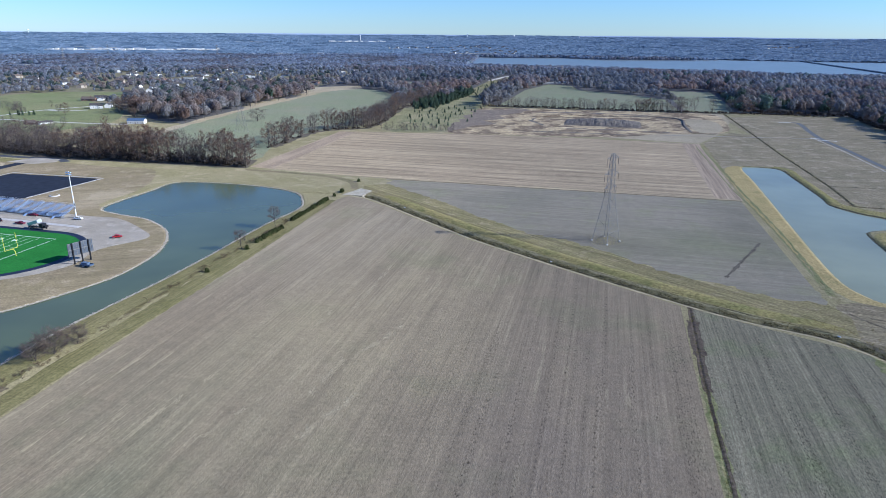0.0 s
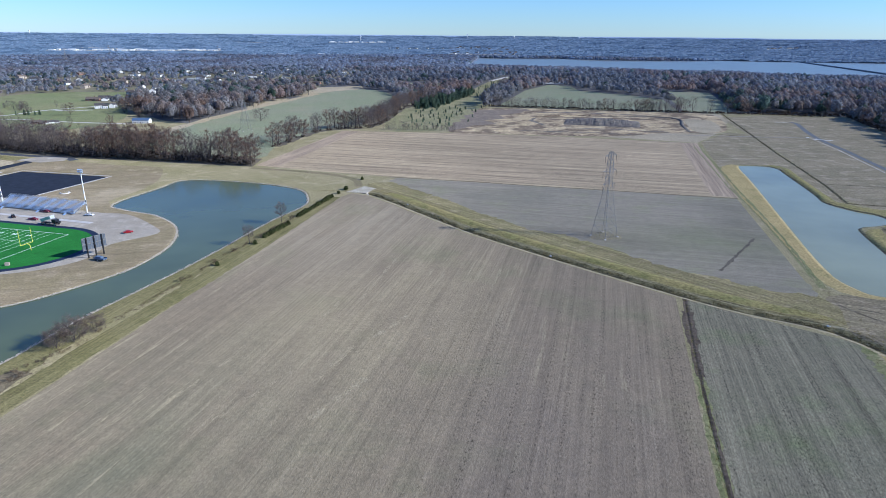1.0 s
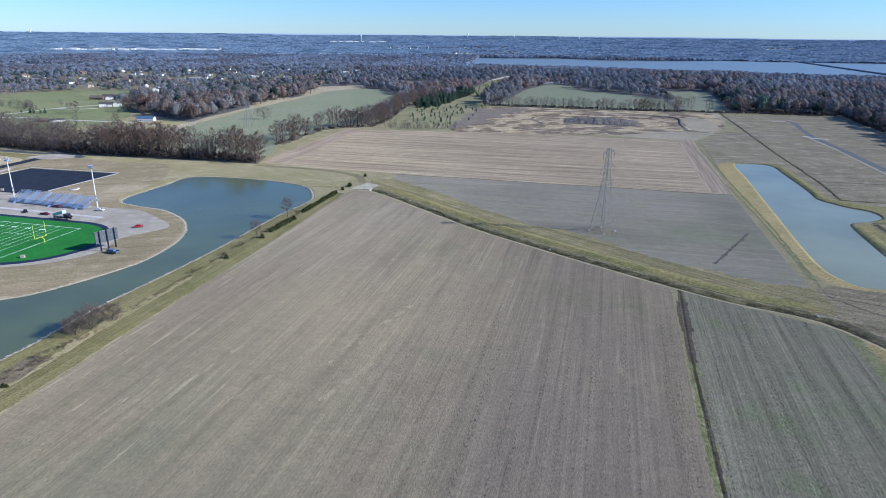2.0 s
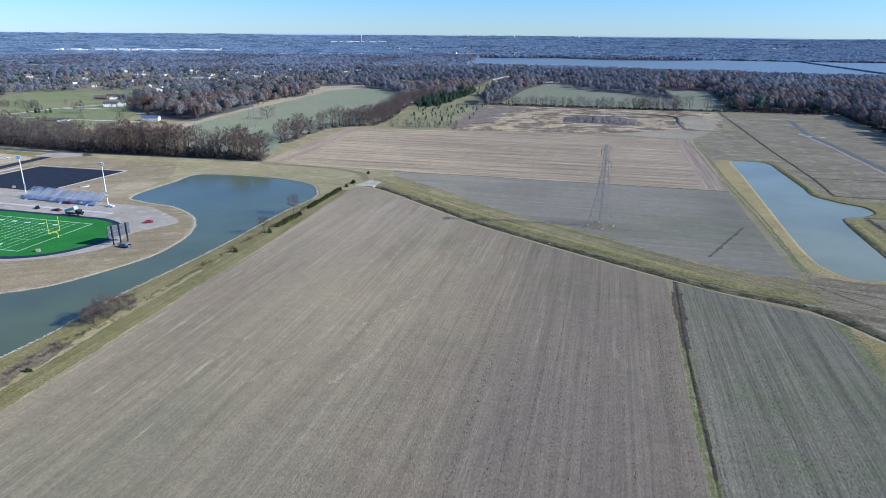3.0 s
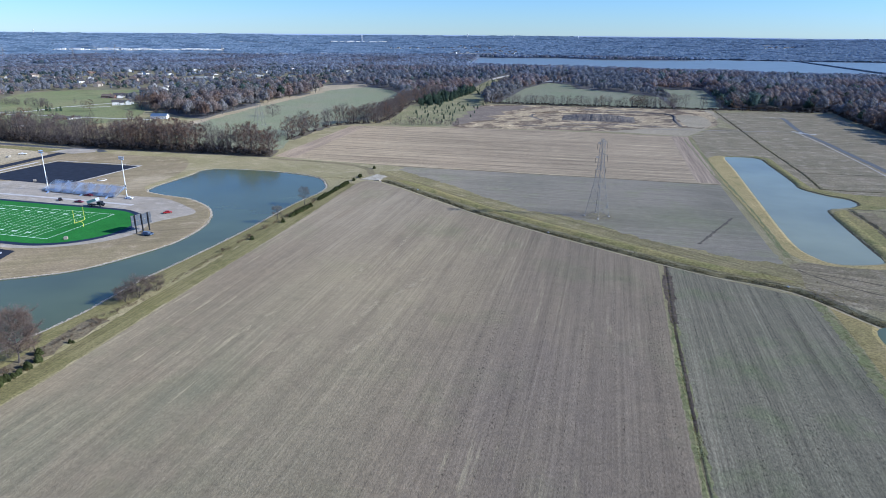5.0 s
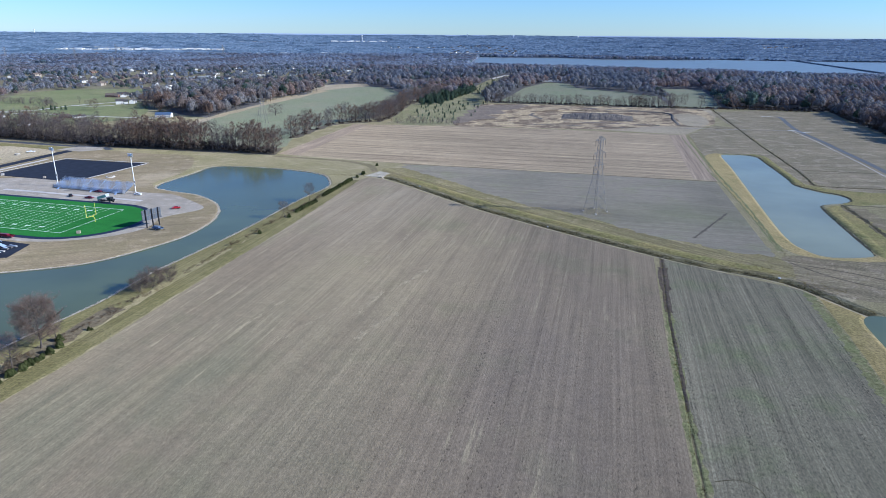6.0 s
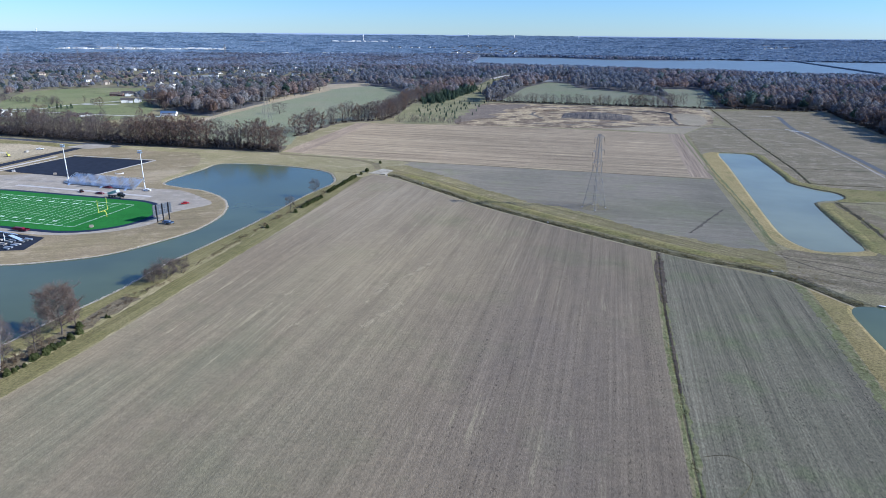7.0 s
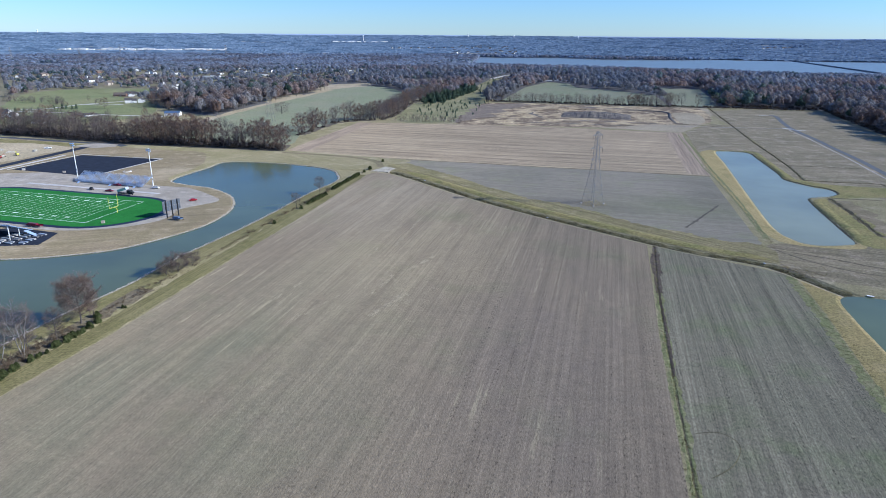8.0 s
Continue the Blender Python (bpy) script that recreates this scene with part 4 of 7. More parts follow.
def crown_template(seed, tall, spread, lobes, count, size, low=0.1, trunk=True):
    """The corners of one far tree: a trunk, uneven lobes of massed twigs that make the crown, and loose sprays standing out of them."""
    rng = random.Random(seed)
    b = Build()
    if trunk:
        b.limb((0, 0, 0), (0, 0, tall * 0.5), tall * 0.02, tall * 0.012, 3)
    half = tall * (1 - low) / 2
    masses = [(Vector((0, 0, tall * low + half)), spread * (0.72 if lobes > 1 else 1.0), half)]
    for k in range(lobes - 1):
        a, r = k * math.tau / (lobes - 1) + rng.uniform(-0.5, 0.5), spread * rng.uniform(0.38, 0.6)
        masses.append((Vector((math.cos(a) * r, math.sin(a) * r, tall * low + half * rng.uniform(0.6, 1.1))), spread * rng.uniform(0.4, 0.56), half * rng.uniform(0.5, 0.75)))
    for c, w, h in masses:
        n, turn = len(b.v), rng.uniform(0, 6)
        for e, seg in ((-0.45, 5), (0.5, 5)):
            for k in range(seg):
                a = turn + (k + (0.5 if e > 0 else 0)) * math.tau / seg + rng.uniform(-0.25, 0.25)
                r = math.cos(e) * rng.uniform(0.68, 1.1)
                b.v.append(c + Vector((math.cos(a) * w * r, math.sin(a) * w * r, h * math.sin(e) * rng.uniform(0.7, 1.3))))
        b.v.append(c + Vector((rng.uniform(-0.2, 0.2) * w, rng.uniform(-0.2, 0.2) * w, h * rng.uniform(0.85, 1.05))))
        for k in range(5):
            p, q = n + k, n + (k + 1) % 5
            b.f += [(p, q, p + 5), (q, q + 5, p + 5), (p + 5, q + 5, n + 10)]
    for i in range(count):
        c, w, h = masses[i % len(masses)]
        p = Vector((rng.gauss(0, 1), rng.gauss(0, 1), rng.gauss(0.4, 1))).normalized()
        q = c + Vector((p.x * w, p.y * w, p.z * h)) * rng.uniform(0.88, 1.12)
        out = (p + Vector((rng.gauss(0, 0.35), rng.gauss(0, 0.35), rng.gauss(0, 0.35)))).normalized().to_track_quat("Z", "Y")
        m, turn = len(b.v), rng.uniform(0, 6)
        for k in range(3):
            a, l = turn + k * math.tau / 3 + rng.uniform(-0.6, 0.6), size * rng.uniform(0.45, 1.2)
            b.v.append(q + out @ Vector((math.cos(a) * l, math.sin(a) * l, 0)))
        b.f.append((m, m + 1, m + 2))
    return np.array([tuple(v) for v in b.v], np.float32), np.array(b.f, np.int32)


def woods(name, spots, templates, seed, material, label, low=0.75, high=1.25):
    """Very many far trees in one mesh."""
    rng = np.random.default_rng(seed)
    spots = np.asarray(spots, float)
    z = terrain(spots[:, 0], spots[:, 1])
    which = rng.integers(0, len(templates), len(spots))
    vs, fs, n = [], [], 0
    for k, (tv, tf) in enumerate(templates):
        mine = np.where(which == k)[0]
        if not len(mine):
            continue
        a = rng.uniform(0, math.tau, len(mine))
        s = rng.uniform(low, high, len(mine))
        wide = s * rng.uniform(0.85, 1.2, len(mine))
        c, sn = np.cos(a), np.sin(a)
        x = (tv[None, :, 0] * c[:, None] - tv[None, :, 1] * sn[:, None]) * wide[:, None] + spots[mine, 0][:, None]
        y = (tv[None, :, 0] * sn[:, None] + tv[None, :, 1] * c[:, None]) * wide[:, None] + spots[mine, 1][:, None]
        h = tv[None, :, 2] * s[:, None] + z[mine][:, None] - 0.1
        vs.append(np.stack([x, y, h], axis=-1).reshape(-1, 3))
        fs.append((tf[None] + (np.arange(len(mine)) * len(tv))[:, None, None] + n).reshape(-1, 3))
        n += len(mine) * len(tv)
    ob = new(name, quick_mesh(name, np.concatenate(vs), np.concatenate(fs), material, True))
    return tagged(ob, label, "woods", "", "stuff")


# models, planted below and then taken away
BARE = [bare_tree("bare_tree", 11 + k, 19 + 2 * k, 6.2, 12, 240, 0.17, start=0.1, fuzz=1000) for k in range(3)]
OAK = [bare_tree("oak_tree", 31 + k, 20 + 2 * k, 6.8, 12, 150, 0.17, leaves=1000, leaf_size=0.42, start=0.1, fuzz=600, label="oak with withered russet leaves") for k in range(2)]
SPARSE = [bare_tree("hedgerow_tree", 51 + k, 14 + 2 * k, 3.6, 9, 160, 0.18, start=0.06, fuzz=450, label="slender bare hedgerow tree") for k in range(2)]
PINE = [evergreen("pine_tree", 71 + k, 9.5, 3.7, 70, M_NEEDLE, "blue-green rounded pine in a grove", 0.38, 0.95) for k in range(2)]
CEDAR = [evergreen("cedar_shrub", 81 + k, 2.2, 1.5, 110, M_CEDAR, "low dark green cedar in a planted row", 0.4, 0.36) for k in range(2)]

belt = scattered(BELT, 9.4, 5)
belt_rng = random.Random(3)
oak_spots = [p for p in belt if -340 < p[0] < -265 or p[0] > -225 or belt_rng.random() < 0.18]
oak_set = set(oak_spots)
plant(OAK, oak_spots, 6, "trees of the wood belt", 0.8, 1.35)
plant(BARE, [p for p in belt if p not in oak_set], 7, "trees of the wood belt", 0.65, 1.25)
row_rng = random.Random(4)
row = []
for (x0, y0), (x1, y1) in zip(ROW_LINE, ROW_LINE[1:]):
    k = max(1, int(math.hypot(x1 - x0, y1 - y0) / 6.5))
    row += [(x0 + (x1 - x0) * j / k + row_rng.uniform(-3.5, 3.5), y0 + (y1 - y0) * j / k + row_rng.uniform(-3.5, 3.5)) for j in range(k)]
row = [p for p in row if not 726 < p[1] < 742]  # a gap where the field is entered
plant(BARE + OAK + OAK[:1], [p for p in row if p[1] < 775], 9, "trees of the field edge", 0.85, 1.15)
plant(BARE + OAK, [p for p in row if 775 <= p[1] < 900] + [(x - 7, y + 9) for x, y in row if 775 <= y < 900], 27, "trees of the field edge", 0.8, 1.15)
plant(BARE + OAK, [p for p in row if p[1] >= 900], 29, "trees of the field edge", 0.85, 1.15)
hedge = [(x + row_rng.uniform(-3, 3), 1046 - (x + 10) * 0.15 + row_rng.uniform(-5, 5)) for x in np.arange(-6, 262, 2.9)]
plant(SPARSE, hedge, 10, "hedgerow trees", 0.7, 1.15)
plant(OAK, [(158, 1024), (202, 1016), (210, 1020), (216, 1014), (344, 1004), (352, 1010)], 13, "hedgerow trees", 0.7, 0.95)
plant(BARE, [(210 + 12 * k + row_rng.uniform(-4, 4), 1016 + row_rng.uniform(-6, 10)) for k in range(7)] + [(256, 1018), (262, 1030), (300, 1008), (322, 1005)], 12, "hedgerow trees", 0.8, 1.05)
lone = copy_thing(BARE[0], Matrix.Translation((-280, 838, 0)))
lone.scale = (1.7, 1.7, 0.82)
tagged(lone, "lone bare spreading tree in the green field")
pines = scattered([(-116, 990), (-110, 1100), (-84, 1210), (-46, 1330), (-36, 1250), (-58, 1120), (-80, 1000)], 8.5, 14)
plant(PINE, pines, 17, "pine grove", 0.7, 1.2)
shrubs = scattered([(-58, 800), (-105, 800), (-112, 960), (-40, 1080), (-24, 960)], 15, 15) + scattered([(-62, 1200), (-32, 1422), (-6, 1600), (40, 1600), (8, 1330), (-14, 1150)], 16, 45) + scattered([(-32, 850), (-26, 980), (-4, 1110), (-16, 1000)], 12, 16)
plant(PINE, shrubs, 20, "young pines", 0.2, 0.5, "small bushy evergreen on the rough meadow")
plant(SPARSE, [(-121 + 1.9 * k + row_rng.uniform(-2, 2), 786 + row_rng.uniform(-2, 9)) for k in range(42)], 30, "scrub at the stubble's edge", 0.3, 0.65, "bare scrubby tree at the stubble's edge")
meadow_hedge = [(-760, 945), (-748, 939), (-686, 915), (-654, 914), (-639, 910), (-600, 870)]
hedge_spots = []
for (x0, y0), (x1, y1) in zip(meadow_hedge, meadow_hedge[1:]):
    k = max(1, int(math.hypot(x1 - x0, y1 - y0) / 3.2))
    hedge_spots += [(x0 + (x1 - x0) * j / k + row_rng.uniform(-5, 5), y0 + (y1 - y0) * j / k + row_rng.uniform(-6, 6)) for j in range(k)]
plant(SPARSE + BARE[:1], hedge_spots, 18, "meadow hedge", 0.35, 0.65, "low leafless shrub in the meadow hedge")
plant(PINE, [(-635, 793), (-630, 800), (-623, 805), (-617, 812), (-610, 817), (-604, 822), (-601, 850), (-590, 851), (-584, 850), (-576, 851), (-572, 854), (-560, 1090), (-540, 1060)], 38, "meadow evergreens", 0.45, 0.75, "bushy evergreen beside the meadow")
plant(OAK, [(-490, 903), (-480, 915), (-470, 900), (-498, 925), (-478, 885), (-462, 880), (-470, 930), (-455, 915)], 39, "meadow oaks", 0.85, 1.1)
plant(SPARSE + OAK + BARE[:1], [(-606, 937), (-560, 884), (-535, 860), (-560, 800), (-470, 760), (-450, 745), (-430, 770), (-500, 740), (-540, 735), (-560, 720), (-480, 700), (-590, 700), (-620, 720), (-470, 680), (-455, 820), (-440, 850), (-430, 835)], 19, "meadow trees", 0.5, 0.8)


HOUSES = [(-992, 1591), (-753, 1233), (-975, 1758), (-953, 1815), (-948, 1935), (-878, 1929), (-681, 1595), (-649, 1489), (-603, 1465), (-711, 1455),
          (-601, 1123), (-756, 1364), (-584, 1160), (-523, 1056), (-970, 1402), (-1336, 1717), (-1065, 1407), (-1030, 1440), (-610, 771), (-803, 1749),
          (-638, 1467), (-661, 1690), (-458, 1258), (-502, 1639), (-460, 1427), (-548, 1379), (-371, 1427), (-462, 1837), (-381, 1856), (-322, 1770),
          (-264, 1389), (-374, 1353), (-113, 1730), (-595, 1035), (-820, 1500), (-880, 1640), (-560, 1560), (-720, 1800)]

cottage_rng = random.Random(44)
COTTAGES = []
while len(COTTAGES) < 44:
    cx, cy = cottage_rng.uniform(-1050, -340), cottage_rng.uniform(1180, 2150)
    if abs(cx) < cy * 0.66 and not inside(MEADOW_H, [cx], [cy])[0] and min(math.hypot(cx - a, cy - b) for a, b in HOUSES) > 60:
        COTTAGES.append((cx, cy))


def gardens(spots):
    """Leaves the plots of the houses and the lawns on their sunny side clear."""
    p = np.asarray(spots, float)
    keep = np.ones(len(p), bool)
    for hx, hy in HOUSES + COTTAGES:
        south = Vector((hx, hy)).normalized()
        across = np.abs((p[:, 0] - hx) * south.y - (p[:, 1] - hy) * south.x)
        front = -((p[:, 0] - hx) * south.x + (p[:, 1] - hy) * south.y)
        keep &= ~((across < 17) & (front > -14) & (front < 85))
    return [spot for spot, k in zip(spots, keep) if k]


def along_belt():
    line = BELT[:6]
    out = []
    for (x0, y0), (x1, y1) in zip(line, line[1:]):
        k = int(math.hypot(x1 - x0, y1 - y0) / 1.2)
        out += [(x0 + (x1 - x0) * j / k, y0 + (y1 - y0) * j / k + 3) for j in range(k)]
    return out


# far woods, thinning out with distance
CLEAR = [GREEN_F, GREEN_F2, GREEN_G, MEADOW_H, CORRIDOR, TAN_1, TAN_2, TAN_3, offset(LAKE, 6), DIRT_E, EAST_GRASS] + CLEARINGS
NEAR_T = [crown_template(k, 20, 8.8, 5, 44, 0.75) for k in range(8)]
MID_T = [crown_template(10 + k, 15, 8.0, 3, 14, 1.0, 0.06, False) for k in range(8)]
FAR_T = [crown_template(20 + k, 11, 8.2, 1, 5, 1.5, 0.0, False) for k in range(10)]


def sector(r0, r1, gap, seed, thin=None):
    half = radians(39)
    outline = [(r0 * math.sin(a), 40 + r0 * math.cos(a)) for a in np.linspace(-half, half, 24)] + [(r1 * math.sin(a), 40 + r1 * math.cos(a)) for a in np.linspace(half, -half, 24)]
    spots = scattered(outline, gap, seed, clear=CLEAR)
    if thin:
        rng = random.Random(seed)
        spots = [p for p in spots if rng.random() < thin(*p)]
    return spots


def settled(x, y):
    return x < -330 and 1000 < y < 2000


def houses_thin(x, y):
    """Fewer trees between the houses in the west."""
    n = noise.noise((x * 0.009, y * 0.005, 0.3))
    if settled(x, y):
        return 0.95 if n > -0.02 else 0.5
    return 0.85 + 0.5 * n


HAZE_TONES = {  # own colour beside the fields, and haze-tinted colour on the far rise
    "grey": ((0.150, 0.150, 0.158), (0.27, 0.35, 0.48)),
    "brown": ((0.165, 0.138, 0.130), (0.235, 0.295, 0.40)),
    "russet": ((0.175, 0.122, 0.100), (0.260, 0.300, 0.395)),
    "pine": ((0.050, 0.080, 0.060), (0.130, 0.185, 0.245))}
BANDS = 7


def hazed_crown_tone(kind, band):
    """One bark and twig tone of a band of woods, with distance haze mixed in."""
    a, b = HAZE_TONES[kind]
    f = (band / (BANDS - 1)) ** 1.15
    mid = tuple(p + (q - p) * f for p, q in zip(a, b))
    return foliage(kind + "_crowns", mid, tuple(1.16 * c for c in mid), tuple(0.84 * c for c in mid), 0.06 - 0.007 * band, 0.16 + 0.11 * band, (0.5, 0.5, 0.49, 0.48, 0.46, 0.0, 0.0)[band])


TONES = {(kind, band): hazed_crown_tone(kind, band) for kind in HAZE_TONES for band in range(BANDS)}


def grove(name, spots, templates, seed, label, pines=0.05, low=0.6, high=1.22):
    """Splits the spots by kind of tree, in patches, and by distance, and plants each kind."""
    rng = random.Random(seed)
    kinds = {}
    for x, y in spots:
        n = noise.noise((x * 0.006, y * 0.004, 5.0)) + rng.uniform(-0.35, 0.35) + (0.3 if -420 < x < -290 and y < 1320 else 0.0)
        stand = noise.noise((x * 0.004, y * 0.0025, 11.0))
        kind = "pine" if rng.random() < pines * (3 if settled(x, y) else 1) + (0.5 if stand > 0.56 else 0.0) else "russet" if n > 0.42 else "brown" if n > 0.05 else "grey"
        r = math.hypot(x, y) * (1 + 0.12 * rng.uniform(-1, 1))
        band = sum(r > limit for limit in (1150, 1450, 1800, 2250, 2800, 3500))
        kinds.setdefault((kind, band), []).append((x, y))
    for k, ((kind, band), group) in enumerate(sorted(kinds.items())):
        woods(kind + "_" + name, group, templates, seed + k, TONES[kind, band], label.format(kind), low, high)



M_BRUSH = foliage("dark_brush", (0.085, 0.07, 0.06), (0.105, 0.088, 0.072), (0.065, 0.056, 0.05), 0.1, 0.3, 0.5)
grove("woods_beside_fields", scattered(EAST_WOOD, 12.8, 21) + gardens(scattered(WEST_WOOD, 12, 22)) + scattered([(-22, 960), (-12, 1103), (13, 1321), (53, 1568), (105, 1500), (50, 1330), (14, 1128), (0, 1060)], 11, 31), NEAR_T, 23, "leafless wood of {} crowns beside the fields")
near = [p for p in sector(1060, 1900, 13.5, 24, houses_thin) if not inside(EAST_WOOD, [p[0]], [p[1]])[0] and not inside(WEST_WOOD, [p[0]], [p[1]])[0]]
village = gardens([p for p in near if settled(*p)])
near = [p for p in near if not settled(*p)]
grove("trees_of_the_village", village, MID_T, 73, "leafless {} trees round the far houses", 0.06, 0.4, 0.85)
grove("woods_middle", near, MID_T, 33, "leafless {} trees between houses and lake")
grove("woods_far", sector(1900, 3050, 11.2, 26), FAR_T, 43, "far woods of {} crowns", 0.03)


def canopy(r0, r1, label):
    """The woods on the far rise: one closed roof of crowns, with gaps where the land is cleared."""
    half, rings, spokes = radians(39), 132, 470
    rr, aa = np.meshgrid(np.linspace(r0, r1, rings), np.linspace(-half, half, spokes), indexing="ij")
    rng = np.random.default_rng(28)
    rr = rr + rng.uniform(-5, 5, rr.shape)
    aa = aa + rng.uniform(-0.4, 0.4, aa.shape) * 2 * half / spokes
    x, y = (rr * np.sin(aa)).ravel(), (40 + rr * np.cos(aa)).ravel()
    bumps = np.array([noise.noise((px * 0.011, py * 0.011, 3.0)) * 3.0 + 2.4 * noise.noise((px * 0.03, py * 0.03, 8.0)) for px, py in zip(x.tolist(), y.tolist())]) + rng.uniform(-2.6, 2.6, x.size)
    ground = terrain(x, y)
    bare = np.zeros(x.shape, bool)
    for outline in CLEARINGS:
        bare |= inside(outline, x, y)
    z = np.where(bare, ground - 0.6, ground + 4.5 + bumps)
    k = np.arange(rings * spokes).reshape(rings, spokes)
    z[k[0]] -= 7
    a, b, c, d = k[:-1, :-1].ravel(), k[1:, :-1].ravel(), k[1:, 1:].ravel(), k[:-1, 1:].ravel()
    tris = np.concatenate([np.column_stack([a, c, b]), np.column_stack([a, d, c])])
    mx, my = x[tris].mean(axis=1), y[tris].mean(axis=1)
    wooded = ~inside(offset(LAKE, 8), mx, my) & ~bare[tris].all(axis=1)
    # the blue of distance haze is painted into these crown colours
    tone = foliage("hazed_rise_crowns", (0.102, 0.16, 0.24), (0.15, 0.212, 0.30), (0.068, 0.11, 0.175), 0.024, 0.3)
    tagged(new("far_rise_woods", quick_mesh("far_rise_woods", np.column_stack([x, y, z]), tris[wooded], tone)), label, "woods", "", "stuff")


canopy(3030, 4890, "closed bare woods on the far rise, blued with painted haze")
hedge_foot = [(x + row_rng.uniform(-2, 2), 1046 - (x + 10) * 0.15 + row_rng.uniform(-3, 3)) for x in np.arange(-8, 440, 1.3)]
woods("hedge_brush", hedge_foot, MID_T, 61, M_BRUSH, "dark leafless brush at the hedgerow's foot", 0.12, 0.28)
# undergrowth, packed denser to stand in for the belt's shadow band
belt_foot = scattered(BELT, 5.0, 89) + [(x + row_rng.uniform(-2, 2), y + row_rng.uniform(-2, 6)) for x, y in along_belt()]
woods("belt_brush", belt_foot, MID_T, 62, M_BRUSH, "dark leafless brush under the wood belt, partly in place of shade", 0.15, 0.36)
row_foot = [(x + row_rng.uniform(-3, 3), y + row_rng.uniform(-3, 3)) for x, y in row for _ in range(4)]
woods("row_brush", row_foot, MID_T, 64, M_BRUSH, "dark leafless brush under the field edge trees", 0.1, 0.24)
front = [(418, 715), (452, 900), (470, 985), (380, 1006), (345, 1022), (372, 1150), (412, 1340)]
wood_foot = []
for (x0, y0), (x1, y1) in zip(front, front[1:]):
    k = int(math.hypot(x1 - x0, y1 - y0) / 2.2)
    wood_foot += [(x0 + (x1 - x0) * j / k + row_rng.uniform(-2, 4), y0 + (y1 - y0) * j / k + row_rng.uniform(-2, 4)) for j in range(k)]
woods("wood_brush", wood_foot, MID_T, 63, M_BRUSH, "dark leafless brush along the wood's edge", 0.2, 0.45)


def ridge():
    """The last pale rise on the horizon, its blue standing in for haze."""
    n = 240
    verts, faces = [], []
    for k in range(n):
        a = k * math.tau / n
        x, y = math.sin(a), math.cos(a)
        crest = 82.5 + 3.0 * noise.noise((x * 9, y * 9, 0.2)) + 1.2 * noise.noise((x * 40, y * 40, 0.7))
        for r, z in ((4885, 30), (4905, crest - 6), (4930, crest), (4940, 20)):
            verts.append((r * x, 40 + r * y, z))
    for k in range(n):
        for j in range(3):
            p, q = k * 4 + j, (k + 1) % n * 4 + j
            faces.append((p, q, q + 1, p + 1))
    ob = new("backdrop", mesh_of("backdrop", verts, faces, plain("hazed_rise", (0.30, 0.37, 0.50), 0.95, vary=0.12, scale=0.004)))
    tagged(ob, "wooded rise on the horizon, pale blue with painted haze", "hills", "", "structure")


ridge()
discard(BARE + OAK + SPARSE + PINE)

# ---- the stadium ----
GOAL = Vector((-234.3, 356.2))  # middle of the eastern goal line


def field_at(a, b):
    """A place on the playing field: a metres east of the goal line, b metres across it."""
    p = GOAL + U * a + V * b
    return (p.x, p.y)


def oval(r, n=20):
    """The outline of a track with half-round ends."""
    east = [field_at(2 + r * math.cos(t), r * math.sin(t)) for t in np.linspace(-math.pi / 2, math.pi / 2, n)]
    west = [field_at(-93.4 + r * math.cos(t), r * math.sin(t)) for t in np.linspace(math.pi / 2, 1.5 * math.pi, n)]
    return east + west


slab("concourse", smooth([(-345, 455), (-310, 449), (-238, 424), (-212, 420), (-186, 400), (-176, 386), (-190, 366), (-189, 345), (-198, 330), (-213, 320.5), (-233, 315.5), (-262, 318.5), (-330, 329), (-400, 350), (-420, 420)], 4),
     0.04, M_GRAVEL, "pale crushed stone apron round the stadium", "pavement")
slab("running_track", oval(36.6), 0.09, M_TRACK, "narrow dark navy running track", "track")
slab("turf_field", oval(33.2), 0.14, M_TURF, "bright green artificial turf football field", "sports field")


def marking(name, rects, label, top=0.165):
    bm = bmesh.new()
    for a, b, la, lb in rects:
        corners = [field_at(a + sa * la / 2, b + sb * lb / 2) for sa, sb in ((-1, -1), (1, -1), (1, 1), (-1, 1))]
        low = [bm.verts.new((x, y, top - 0.02)) for x, y in corners]
        high = [bm.verts.new((x, y, top)) for x, y in corners]
        bm.faces.new(high)
        for i in range(4):
            bm.faces.new((low[i], low[(i + 1) % 4], high[(i + 1) % 4], high[i]))
    ob = part(name, bm, M_LINE, None)
    return tagged(ob, label, "field marking", "", "structure")


marking("yard_lines", [(-4.572 * k, 0, 0.15, 48.8) for k in range(21)] + [(9.144, 0, 0.3, 48.8), (-100.58, 0, 0.3, 48.8)], "white yard lines across the turf")
marking("side_lines", [(-45.72, s * 24.5, 110, 0.35) for s in (-1, 1)], "white side lines of the football field", 0.17)
marking("hash_marks", [(-0.9144 * k, s * 8.1, 0.14, 0.6) for k in range(100) if k % 5 for s in (-1, 1)], "short white hash marks", 0.168)
marking("yard_numbers", [(-9.144 * k + s * 0.95, b, 1.1, 1.7) for k in range(1, 10) for s in (-1, 1) for b in (-17.6, 17.6)], "white number bars on the turf", 0.169)

slab("parking_lot", [(-372, 463), (-356, 527), (-281, 517), (-296, 457), (-310, 450)], 0.06, M_ASPHALT, "fresh black asphalt parking lot", "parking lot")
ribbon("curb_strip", [(-280.5, 517), (-295, 459)], 1.4, 0.10, M_CONCRETE, "pale concrete kerb beside the black lot", "kerb")
ribbon("curb_strip_west", [(-375, 462), (-357.5, 530), (-280, 519)], 1.2, 0.10, M_CONCRETE, "pale concrete kerb beside the black lot", "kerb")
